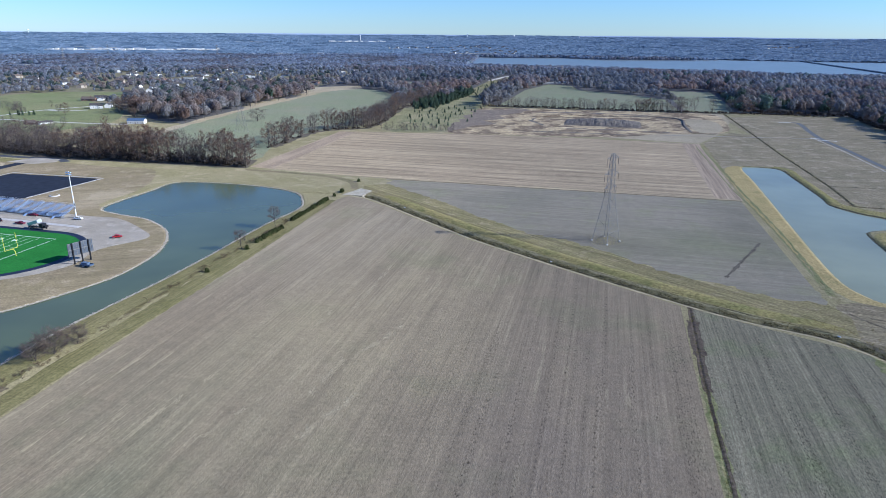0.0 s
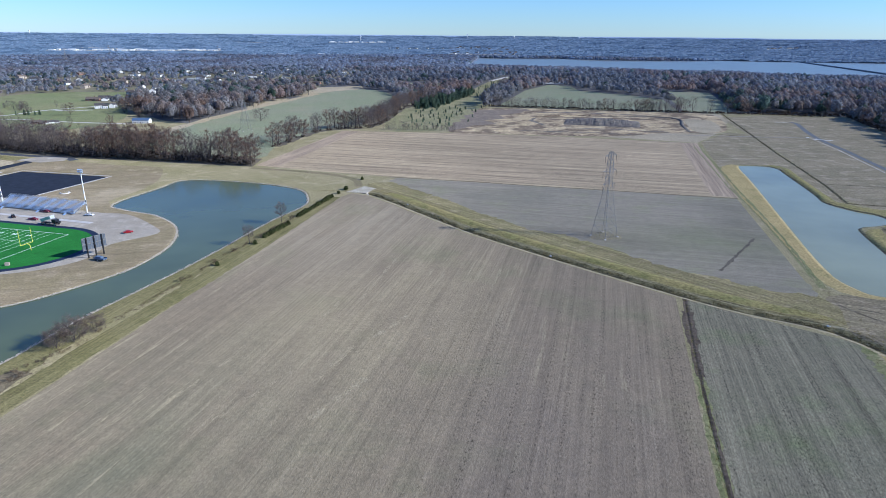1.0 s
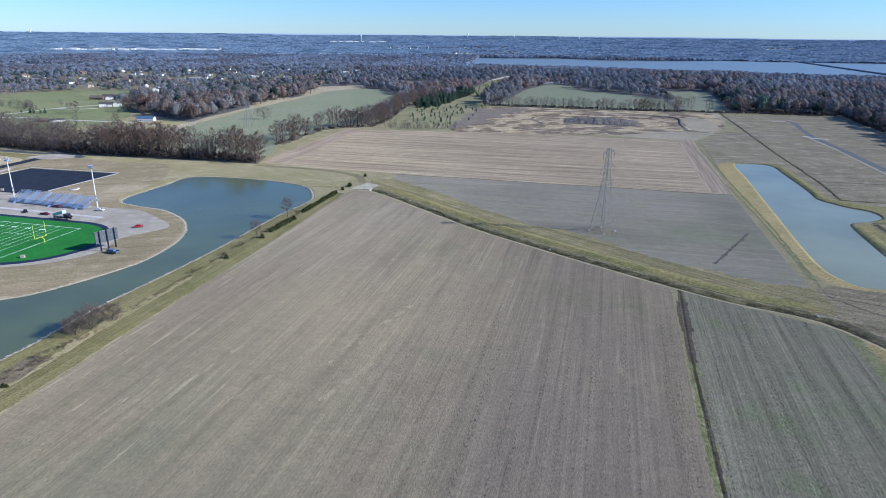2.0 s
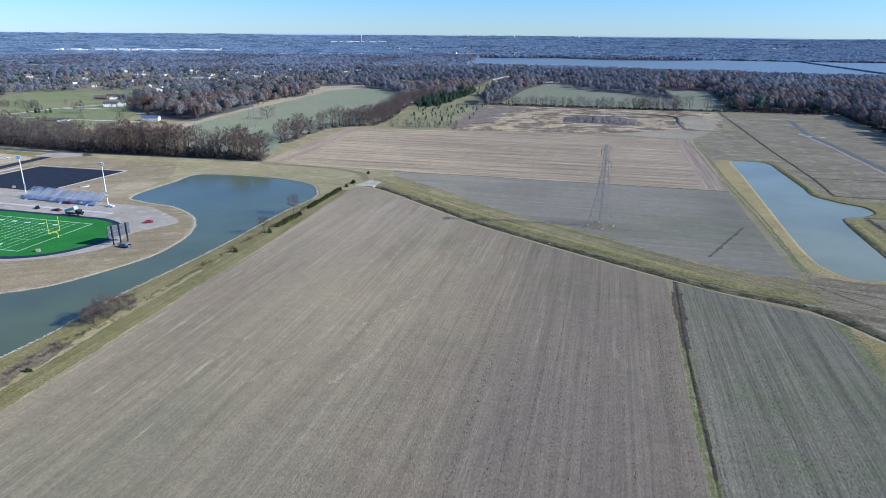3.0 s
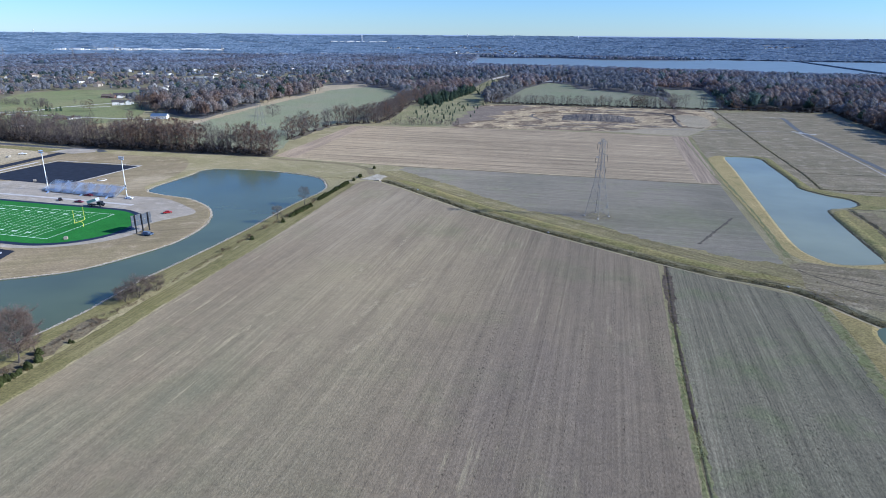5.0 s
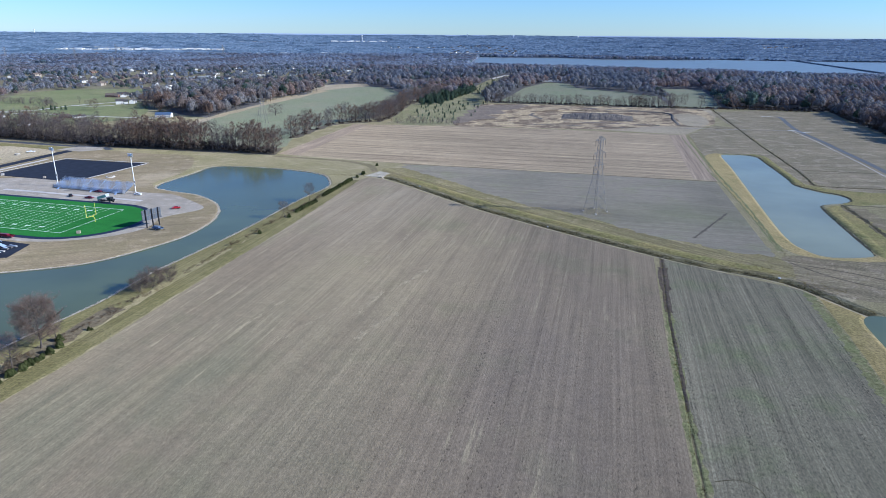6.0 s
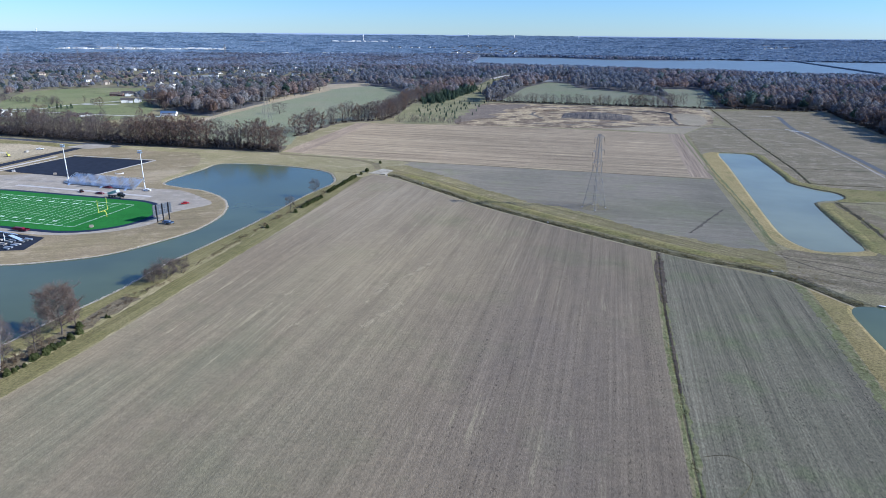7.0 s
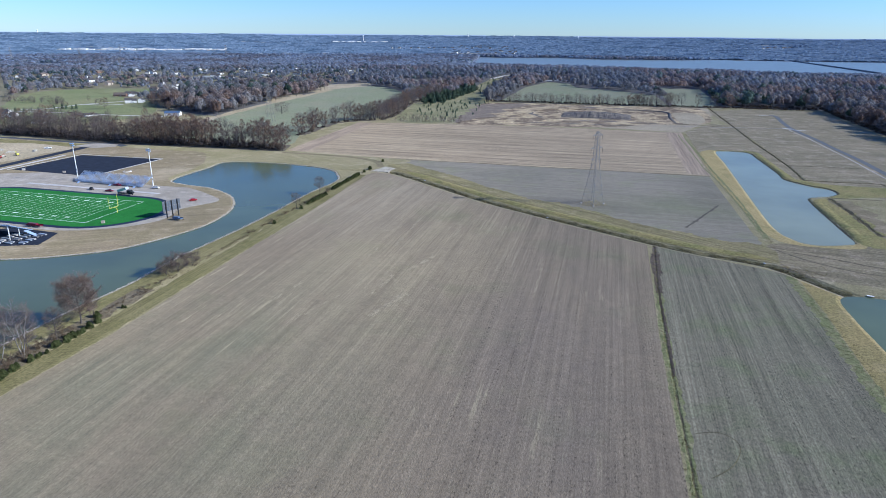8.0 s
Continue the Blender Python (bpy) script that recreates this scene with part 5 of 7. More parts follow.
ribbon("access_road", [(-420, 400), (-391, 468), (-383, 520), (-376, 572)], 9, 0.07, M_ASPHALT, "black access road to the stadium", "road")
ribbon("access_walk", [(-410, 392), (-381, 462), (-370, 524)], 3.2, 0.085, M_CONCRETE, "pale concrete walk along the access road", "pavement")
ribbon("wood_road", smooth([(-560, 616), (-492, 609), (-412, 592), (-361, 584), (-345, 574)], 3, closed=False), 7, 0.05, M_ROAD, "grey asphalt road along the wood", "road")
ribbon("apron_strip", [(-329, 421), (-262, 409), (-222, 401)], 3.0, 0.08, M_CONCRETE, "pale concrete strip beside the track", "pavement")
slab("road_junction", [(-392, 569), (-381, 588), (-356, 584), (-352, 572), (-366, 562)], 0.075, M_GRAVEL, "pale dusty gravel where two roads meet", "pavement")
slab("service_yard", [(-262, 318), (-232, 311), (-229, 291), (-250, 286), (-300, 292)], 0.06, M_ASPHALT, "dark asphalt yard behind the grandstand", "pavement")


def goal_post(a, side):
    thing = anchor("goal_post", "yellow steel football goal post on the turf", "goal post", "goal posts", (*field_at(a, -1.6), 0.1), math.atan2(V.y, V.x))
    for s in (-1, 1):
        part("upright", bar(bmesh.new(), (s * 3.55, 0, 3.1), (s * 3.55, 0, 10.4), 0.2, 8), M_YELLOWP, thing)
    part("crossbar", bar(bmesh.new(), (-3.65, 0, 3.1), (3.65, 0, 3.1), 0.22, 8), M_YELLOWP, thing)
    bm = bmesh.new()
    neck = [Vector((0, -2.0 * side, 0)), Vector((0, -2.0 * side, 1.9)), Vector((0, -1.75 * side, 2.6)), Vector((0, -1.1 * side, 3.0)), Vector((0, 0, 3.1))]
    for p, q in zip(neck, neck[1:]):
        bar(bm, p, q, 0.28, 8)
    part("gooseneck", bm, M_YELLOWP, thing)
    return thing


goal_post(9.6, 1)
goal_post(-101, -1)


def light_pole(x, y, turn):
    thing = anchor("floodlight_pole", "tall pale steel floodlight pole with lamp rows", "floodlight", "stadium floodlights", (x, y, 0), turn)
    part("pole", bar(bmesh.new(), (0, 0, -0.2), (0, 0, 27), 0.75, 10, 0.4), M_WHITE, thing)
    part("base", bar(bmesh.new(), (0, 0, 0), (0, 0, 1.2), 1.1, 12, 1.0), M_CONCRETE, thing)
    for k, z in enumerate((25.2, 26.4)):
        rail = part("crossarm", box(bmesh.new(), (0, 0, z), (3.6, 0.2, 0.2)), M_GALV, thing)
        for i in range(5):
            bm = bmesh.new()
            box(bm, (-1.5 + 0.75 * i, -0.3, z + 0.1), (0.6, 0.5, 0.55), bevel=0.1, tilt=(0.5, 0, 0))
            part("lamp", bm, M_ALU, rail)
    part("ballast_box", box(bmesh.new(), (0.35, 0, 8), (0.6, 0.7, 1.3), bevel=0.05), M_GALV, thing)
    part("ballast_box", box(bmesh.new(), (0.35, 0, 5.8), (0.6, 0.7, 1.0), bevel=0.05), M_GALV, thing)
    return thing


light_pole(-235.3, 418.3, math.atan2(U.y, U.x))
light_pole(-299.0, 433.0, math.atan2(U.y, U.x))


def bleachers(x, y, length, rows, turn, label):
    """Open aluminium seating: risers of plank, rails, aisles, and legs."""
    thing = anchor("bleachers", label, "bleachers", "", (x, y, 0.05), turn)
    run, rise, low = 0.95, 0.42, 0.9
    for k in range(rows):
        bm = bmesh.new()
        box(bm, (0, k * run, low + k * rise), (length, 0.62, 0.06))
        box(bm, (0, k * run + 0.3, low + k * rise - 0.2), (length, 0.04, 0.34))
        part("tread", bm, M_ALU, thing)
        bm = bmesh.new()
        box(bm, (0, k * run + 0.28, low + k * rise + 0.43), (length - 0.6, 0.3, 0.07))
        part("bench", bm, M_ALU, thing)
    top, back = low + (rows - 1) * rise, (rows - 1) * run
    for i in range(6):
        px = -length / 2 + i * length / 5
        bm = bmesh.new()
        for dx in (0.4,) if 0 < i < 5 else (0,):
            bar(bm, (px + dx, -0.4, low + 0.9), (px + dx, back + 0.4, top + 1.0), 0.1)
            for k in range(0, rows, 2):
                bar(bm, (px + dx, k * run, low + k * rise), (px + dx, k * run, low + k * rise + 1.0), 0.08)
        part("hand_rail", bm, M_ALU, thing)
        if 0 < i < 5:
            bm = bmesh.new()
            slope = math.atan2(rise, run)
            box(bm, (px, back / 2, low + (rows - 1) * rise / 2 + 0.22), (0.75, math.hypot(back, top - low), 0.08), tilt=(slope, 0, 0))
            part("aisle", bm, M_SILVER, thing)
    for k in range(11):
        px = -length / 2 + k * length / 10
        bm = bmesh.new()
        bar(bm, (px, back + 0.3, 0), (px, back + 0.3, top + 1.1), 0.18)
        bar(bm, (px, 0, 0), (px, 0, low), 0.18)
        bar(bm, (px, 0, 0.2), (px, back, 0.2), 0.14)
        bar(bm, (px, 0, low), (px, back, top - 0.1), 0.16)
        part("frame", bm, M_GALV, thing)
    bm = bmesh.new()
    for z in (top + 0.5, top + 1.1):
        bar(bm, (-length / 2, back + 0.4, z), (length / 2, back + 0.4, z), 0.12)
    part("back_rail", bm, M_WHITE, thing)
    bm = bmesh.new()
    for s in (-0.42, 0.05, 0.4):
        box(bm, (s * length, -1.6, 0.45), (1.6, 2.4, 0.1), tilt=(0.5, 0, 0))
    part("entry_step", bm, M_ALU, thing)
    return thing


bleachers(-270, 422, 58, 11, math.atan2(-13, 60), "open silver aluminium bleachers with five sections")


def grandstand():
    """The home stand, seen from behind: raked deck on white posts."""
    turn = math.atan2(U.y, U.x)
    thing = anchor("grandstand", "raised silver grandstand on white posts", "grandstand", "", (-273.5, 309.5, 0.05), turn)
    for k in range(14):
        bm = bmesh.new()
        box(bm, (0, 3.5 - k * 0.9, 2.2 + k * 0.42), (58, 0.92, 0.08))
        box(bm, (0, 3.1 - k * 0.9, 2.4 + k * 0.42), (58, 0.05, 0.4))
        part("tread", bm, M_ALU, thing)
    for k in range(9):
        px = -27 + k * 6.75
        bm = bmesh.new()
        bar(bm, (px, -8.5, 0), (px, -8.5, 7.6), 0.42, 6)
        bar(bm, (px, -2.5, 0), (px, -2.5, 4.8), 0.42, 6)
        part("post", bm, M_WHITE, thing)
        part("girder", bar(bmesh.new(), (px, 3.6, 1.9), (px, -9, 7.7), 0.4), M_GALV, thing)
    bm = bmesh.new()
    for z in (8.3, 8.9):
        bar(bm, (-29, -8.7, z), (29, -8.7, z), 0.14)
    for k in range(20):
        bar(bm, (-29 + k * 58 / 19, -8.7, 7.6), (-29 + k * 58 / 19, -8.7, 8.9), 0.12)
    part("back_rail", bm, M_WHITE, thing)
    bm = bmesh.new()
    box(bm, (32, 0.5, 1.3), (9, 2.2, 0.14), tilt=(0, 0.3, 0))
    part("ramp", bm, M_ALU, thing)
    return thing


grandstand()


def plank_stack(x, y, turn, long, material):
    thing = anchor("plank_stack", "bundle of pale metal planks on timber bearers", "building material", "bundles in the yard", (x, y, 0.06), turn)
    for s in (-0.35, 0.35):
        part("bearer", box(bmesh.new(), (s * long, 0, 0.08), (0.14, 1.1, 0.16)), M_BARK, thing)
    for k in range(3):
        bm = bmesh.new()
        for i in range(4):
            box(bm, (0.05 * (k % 2), -0.42 + 0.28 * i, 0.26 + 0.2 * k), (long, 0.25, 0.17))
        part("plank_layer", bm, material, thing)
    return thing


yard_rng = random.Random(5)
for r in range(3):
    for k in range(7):
        plank_stack(-251 + r * 6.4 + yard_rng.uniform(-0.6, 0.6), 290 + k * 2.7 + r * 0.4 + yard_rng.uniform(-0.5, 0.5), math.atan2(U.y, U.x) + yard_rng.uniform(-0.12, 0.12),
                    yard_rng.uniform(3.0, 4.8), yard_rng.choice((M_SILVER, M_CONCRETE, M_GALV, M_SILVER)))


def scoreboard():
    thing = anchor("scoreboard", "black scoreboard on three steel posts, seen from behind", "scoreboard", "", (-187, 348.2, 0), radians(62))
    for s in (-3.8, 0, 3.8):
        part("post", box(bmesh.new(), (s, -0.4, 5.0), (0.5, 0.6, 10.4), bevel=0.03), M_BLACK, thing)
    for i in range(3):
        panel = part("panel", box(bmesh.new(), (0, 0, 4.9 + 2.05 * i), (11.6, 0.35, 1.98), bevel=0.04), M_PANEL, thing)
        bm = bmesh.new()
        for s in range(7):
            box(bm, (-5.2 + s * 1.73, -0.24, 4.9 + 2.05 * i), (0.1, 0.1, 1.9))
        part("stiffener", bm, M_GALV, panel)
    for z in (4.0, 6.9, 9.9):
        part("rail", box(bmesh.new(), (0, -0.3, z), (11.8, 0.14, 0.16)), M_GALV, thing)
    return thing


scoreboard()


# ---- vehicles ----
def wheels(thing, length, width, r, spots):
    for a in spots:
        for s in (-1, 1):
            bm = bmesh.new()
            bar(bm, (a * length, s * (width / 2 - 0.12), r), (a * length, s * (width / 2 + 0.08), r), 2 * r, 14)
            w = part("wheel", bm, M_TYRE, thing)
            bm = bmesh.new()
            bar(bm, (a * length, s * (width / 2 + 0.075), r), (a * length, s * (width / 2 + 0.1), r), 1.1 * r, 10)
            part("rim", bm, M_SILVER, w)


def car(x, y, turn, paint, label, bed=False, length=4.7):
    thing = anchor("pickup_truck" if bed else "car", label, "truck" if bed else "car", "", (x, y, 0.06), turn)
    body = part("body", box(bmesh.new(), (0, 0, 0.72), (length, 1.85, 0.68), bevel=0.16), paint, thing)
    cx, cl = (0.35, 1.9) if bed else (-0.15, 2.5)
    bm = bmesh.new()
    box(bm, (cx, 0, 1.33), (cl, 1.62, 0.62), bevel=0.12)
    for v in bm.verts:
        if v.co.z > 1.4:
            v.co.x = cx + (v.co.x - cx) * 0.74
            v.co.y *= 0.88
    part("cabin", bm, paint, thing)
    for s in (-1, 1):
        part("side_window", box(bmesh.new(), (cx, s * 0.765, 1.36), (cl * 0.74, 0.06, 0.36), bevel=0.02), M_GLASS, thing)
    part("windscreen", box(bmesh.new(), (cx + cl * 0.435, 0, 1.36), (0.06, 1.3, 0.44), tilt=(0, -0.55, 0)), M_GLASS, thing)
    part("rear_window", box(bmesh.new(), (cx - cl * 0.435, 0, 1.36), (0.06, 1.3, 0.4), tilt=(0, 0.55, 0)), M_GLASS, thing)
    if bed:
        part("bed_floor", box(bmesh.new(), (-1.55, 0, 1.08), (1.5, 1.5, 0.05)), M_BLACK, thing)
    for s in (-1, 1):
        part("headlight", box(bmesh.new(), (length / 2 - 0.03, s * 0.65, 0.82), (0.08, 0.36, 0.16), bevel=0.02), M_SILVER, body)
        part("tail_light", box(bmesh.new(), (-length / 2 + 0.03, s * 0.7, 0.85), (0.08, 0.28, 0.18), bevel=0.02), M_RED, body)
    wheels(thing, length, 1.85, 0.36, (-0.31, 0.31))
    return thing


along = math.atan2(U.y, U.x)
car(-191.5, 385, 0.5, M_RED, "bright red car parked on pale gravel")
car(-258, 403, along, M_DARKRED, "dark red pickup truck beside the track", True, 5.6)
car(-262, 419.5, along, M_DARKRED, "dark red pickup truck in front of the bleachers", True, 5.6)
car(-273, 407, along + 2.5, M_TYRE, "black utility vehicle beside the track", True, 4.4)
car(-232, 415, along + 0.1, M_WHITE, "white car at the foot of a floodlight pole", False, 4.9)
car(-405, 553, 0.4, M_WHITE, "white van on bare ground by the road", False, 6.4)


def dump_truck(x, y, turn):
    thing = anchor("dump_truck", "black dump truck with a raised pale tipper bed", "truck", "", (x, y, 0.06), turn)
    part("chassis", box(bmesh.new(), (0, 0, 0.95), (8.6, 1.1, 0.35), bevel=0.04), M_BLACK, thing)
    cab = part("cab", box(bmesh.new(), (3.0, 0, 1.95), (1.9, 2.3, 1.7), bevel=0.18), M_BLACK, thing)
    part("windscreen", box(bmesh.new(), (3.96, 0, 2.25), (0.06, 1.9, 0.8)), M_GLASS, cab)
    part("bonnet", box(bmesh.new(), (4.4, 0, 1.5), (1.3, 1.8, 0.95), bevel=0.15), M_BLACK, thing)
    bm = bmesh.new()
    box(bm, (0, 0, 0), (5.6, 2.4, 0.14))
    for s in (-1, 1):
        box(bm, (0, s * 1.16, 0.6), (5.6, 0.1, 1.2))
    box(bm, (2.78, 0, 0.65), (0.1, 2.4, 1.4))
    bmesh.ops.transform(bm, verts=bm.verts, matrix=Matrix.Translation((-0.9, 0, 2.3)) @ Matrix.Rotation(radians(-17), 4, "Y"))
    part("tipper_bed", bm, M_SILVER, thing, "raised pale metal tipper bed")
    part("ram", bar(bmesh.new(), (1.0, 0, 1.1), (0.8, 0, 3.4), 0.25, 8), M_GALV, thing)
    wheels(thing, 8.6, 2.3, 0.52, (-0.36, -0.2, 0.4))
    return thing


dump_truck(-242.5, 395.4, along).scale = (1.25, 1.25, 1.25)


def trailer(x, y, turn, length, material, label):
    thing = anchor("flatbed_trailer", label, "trailer", "", (x, y, 0.06), turn)
    part("deck", box(bmesh.new(), (0, 0, 0.95), (length, 2.3, 0.3), bevel=0.04), material, thing)
    for s in (-1, 1):
        part("side_rail", box(bmesh.new(), (0, s * 1.12, 1.35), (length, 0.08, 0.5)), material, thing)
    part("load", box(bmesh.new(), (-length * 0.1, 0, 1.6), (length * 0.6, 1.8, 0.9), bevel=0.1), material, thing)
    part("drawbar", bar(bmesh.new(), (length / 2, 0, 0.8), (length / 2 + 1.6, 0, 0.6), 0.2), M_BLACK, thing)
    wheels(thing, length, 2.2, 0.45, (-0.25, -0.1))
    return thing


trailer(-252, 320.5, along, 9.5, M_DARKRED, "dark red trailer with a load beside the track")
trailer(-181, 342, along - 0.1, 6.0, M_BLUEGREY, "blue-grey equipment trailer beside the scoreboard posts")


def crate(x, y, material, label, size):
    thing = anchor("crate", label, "crate", "", (x, y, 0.14), 0.3)
    part("body", box(bmesh.new(), (0, 0, size / 2), (size * 1.5, size, size), bevel=0.05), material, thing)
    part("lid", box(bmesh.new(), (0, 0, size + 0.06), (size * 1.6, size * 1.1, 0.12), bevel=0.03), material, thing)
    return thing


crate(-361, 461, M_CONCRETE, "pale crate at the edge of the black lot", 1.3)
crate(-325, 456, M_SIDING_T, "tan crate at the edge of the black lot", 1.2)
crate(-219, 331, M_SIDING_T, "small tan crate on the turf edge", 1.2)


def excavator(x, y, turn, paint, label):
    thing = anchor("excavator", label, "excavator", "", (x, y, 0), turn)
    for s in (-1, 1):
        part("track", box(bmesh.new(), (0, s * 1.2, 0.5), (4.2, 0.6, 1.0), bevel=0.35), M_TYRE, thing)
    part("house", box(bmesh.new(), (-0.4, 0, 1.8), (3.4, 2.6, 1.4), bevel=0.2), paint, thing)
    part("cab", box(bmesh.new(), (0.8, 0.7, 2.5), (1.4, 1.1, 1.8), bevel=0.12), M_GLASS, thing)
    part("boom", bar(bmesh.new(), (1.2, -0.3, 2.0), (4.4, -0.3, 5.0), 0.6, 4, 0.4), paint, thing)
    part("stick", bar(bmesh.new(), (4.4, -0.3, 5.0), (6.2, -0.3, 1.9), 0.4, 4, 0.3), paint, thing)
    part("bucket", box(bmesh.new(), (6.2, -0.3, 1.4), (1.0, 1.2, 1.0), bevel=0.2), M_BLACK, thing)
    return thing


excavator(-409, 519, 2.6, M_YELLOWP, "yellow excavator on the bare building site").scale = (0.7, 0.7, 0.7)
excavator(-414, 505, 1.2, M_RED, "red excavator on the bare building site").scale = (0.7, 0.7, 0.7)


def rubble_heap(x, y, turn, size, label, seed):
    """Broken concrete and soil tipped in a heap."""
    rng = random.Random(seed)
    thing = anchor("rubble_heap", label, "rubble", "heaps on the building site", (x, y, 0), turn)
    bm = bmesh.new()
    bmesh.ops.create_icosphere(bm, subdivisions=3, radius=size)
    for v in bm.verts:
        n = 1 + 0.35 * noise.noise(v.co * (1.6 / size) + Vector((seed, 0, 0)))
        v.co = Vector((v.co.x * 1.5 * n, v.co.y * n, max(v.co.z * 0.42 * n, -0.2)))
    part("heap", bm, M_SHORE, thing)
    for _ in range(9):
        a, r = rng.uniform(0, math.tau), rng.uniform(0.2, 1.0)
        bm = bmesh.new()
        w = rng.uniform(0.5, 1.3)
        box(bm, (math.cos(a) * r * size * 1.4, math.sin(a) * r * size * 0.95, 0.42 * size * (1 - r * r) ** 0.5 + 0.15), (w, w * rng.uniform(0.5, 1), 0.3), a, 0.05, (rng.uniform(-0.4, 0.4), rng.uniform(-0.4, 0.4), 0))
        part("block", bm, M_CONCRETE, thing)
    return thing


for k, (hx, hy, hs) in enumerate(((-436, 520, 3.2), (-424, 531, 2.4), (-417, 512, 2.0), (-408, 540, 2.2), (-441, 540, 2.6))):
    rubble_heap(hx, hy, k * 0.8, hs, "low heap of pale rubble on sandy ground", 200 + k)


def manhole_ring(x, y):
    thing = anchor("concrete_ring", "pale round concrete structure on bare ground", "concrete ring", "", (x, y, 0))
    bm = bmesh.new()
    bmesh.ops.create_cone(bm, cap_ends=True, segments=24, radius1=3.3, radius2=3.0, depth=0.5, matrix=Matrix.Translation((0, 0, 0.25)))
    part("rim", bm, M_CONCRETE, thing)
    bm = bmesh.new()
    bmesh.ops.create_cone(bm, cap_ends=True, segments=20, radius1=2.2, radius2=2.2, depth=0.12, matrix=Matrix.Translation((0, 0, 0.56)))
    part("cover", bm, M_GRADED, thing)


manhole_ring(-281, 466)


# ---- pylons ----
def tube(bm, points, w):
    """A bent square member through the points."""
    rings = []
    for p in points:
        rings.append([bm.verts.new((p[0] + dx * w / 2, p[1] + dy * w / 2, p[2])) for dx, dy in ((-1, -1), (1, -1), (1, 1), (-1, 1))])
    for a, b in zip(rings, rings[1:]):
        for i in range(4):
            bm.faces.new((a[i], a[(i + 1) % 4], b[(i + 1) % 4], b[i]))
    bm.faces.new(rings[-1])
    return bm



def pylon(x, y, turn, label, thick=1.0, tall=46.0):
    """A lattice transmission tower with three pairs of arms."""
    thing = anchor("lattice_pylon", label, "pylon", "transmission towers", (x, y, 0), turn)
    k = tall / 46.0
    levels = [(0, 5.0), (6, 4.2), (12, 3.4), (18, 2.6), (23.5, 1.95), (28.5, 1.45), (32, 1.3), (35.5, 1.2), (39.5, 1.1), (43.5, 0.95), (46, 0.6)]
    levels = [(z * k, w * k) for z, w in levels]
    corners = [(-1, -1), (1, -1), (1, 1), (-1, 1)]
    for sx, sy in corners:
        bm = bmesh.new()
        tube(bm, [(sx * w, sy * w, z - (0.3 if z == 0 else 0)) for z, w in levels], 0.21 * thick)
        part("leg", bm, M_GALV, thing)
        part("footing", bar(bmesh.new(), (sx * levels[0][1], sy * levels[0][1], -0.4), (sx * levels[0][1], sy * levels[0][1], 0.5), 1.0, 10), M_CONCRETE, thing)
    steps = levels if thick == 1.0 else levels[::2]
    for i in range(4):
        (ax, ay), (bx, by) = corners[i], corners[(i + 1) % 4]
        for (z0, w0), (z1, w1) in zip(steps, steps[1:]):
            part("brace", bar(bmesh.new(), (ax * w0, ay * w0, z0), (bx * w1, by * w1, z1), 0.12 * thick), M_GALV, thing)
            part("brace", bar(bmesh.new(), (bx * w0, by * w0, z0), (ax * w1, ay * w1, z1), 0.12 * thick), M_GALV, thing)
            part("strut", bar(bmesh.new(), (ax * w1, ay * w1, z1), (bx * w1, by * w1, z1), 0.11 * thick), M_GALV, thing)
    for z, reach in ((28.5, 4.6), (35.5, 5.4), (43.5, 4.4)):
        z, reach = z * k, reach * k
        for s in (-1, 1):
            bm = bmesh.new()
            tip = Vector((s * reach, 0, z + 0.3))
            for b in (-1, 1):
                bar(bm, (s * 1.0, b * 1.1, z), tip, 0.2 * thick)
                bar(bm, (s * 0.9, b * 0.9, z + 1.9), tip, 0.18 * thick)
            bar(bm, (s * reach * 0.55, -0.5, z + 0.15), (s * reach * 0.55, 0.5, z + 0.9), 0.12 * thick)
            arm = part("crossarm", bm, M_GALV, thing)
            bm = bmesh.new()
            for q in range(9):
                bar(bm, tip - Vector((0, 0, 0.3 + q * 0.36)), tip - Vector((0, 0, 0.55 + q * 0.36)), 0.36 * thick, 8, 0.2 * thick)
            part("insulator", bm, M_BARK, arm)
    return thing


pylon(62.5, 406.5, math.atan2(0.67, 0.74), "grey lattice transmission pylon in the tilled field")
pylon(-268, 757, math.atan2(0.67, 0.74), "grey lattice transmission pylon behind the wood belt", 0.8)
for px, py in ((-591, 1130), (-820, 1400), (-1360, 2098), (-1508, 2593), (-1101, 2667), (-1554, 2041)):
    pylon(px, py, math.atan2(0.67, 0.74), "distant lattice transmission pylon among the woods", 1.3)

# ---- earthworks, runway and paths in the east ----
def mound():
    """A long heap of dark subsoil with washed flanks."""
    n, m = 64, 14
    verts, faces = [], []
    for i in range(n + 1):
        for j in range(m + 1):
            a, b = i / n * 2 - 1, j / m * 2 - 1
            edge = max(0.0, 1 - abs(a) ** 2.2) * max(0.0, 1 - abs(b) ** 1.8)
            rough = noise.noise((a * 9, b * 2, 0.4)) * 0.9 + noise.noise((a * 30, b * 2, 2.4)) * 0.5
            z = 5.0 * edge ** 0.8 + rough * min(1, edge * 3) - 0.1
            p = Vector((132, 878)) + U * (a * 45) + V * (b * 30)
            verts.append((p.x, p.y, z))
    for i in range(n):
        for j in range(m):
            q = i * (m + 1) + j
            faces.append((q, q + m + 1, q + m + 2, q + 1))
    tagged(new("earth_mound", mesh_of("earth_mound", verts, faces, M_MOUND)), "long dark heap of dumped earth", "earth mound")


M_MOUND = earth("dumped_subsoil", (0.12, 0.105, 0.095), (0.16, 0.14, 0.12), (0.20, 0.17, 0.13), patch=0.05, grain=0.4)
mound()
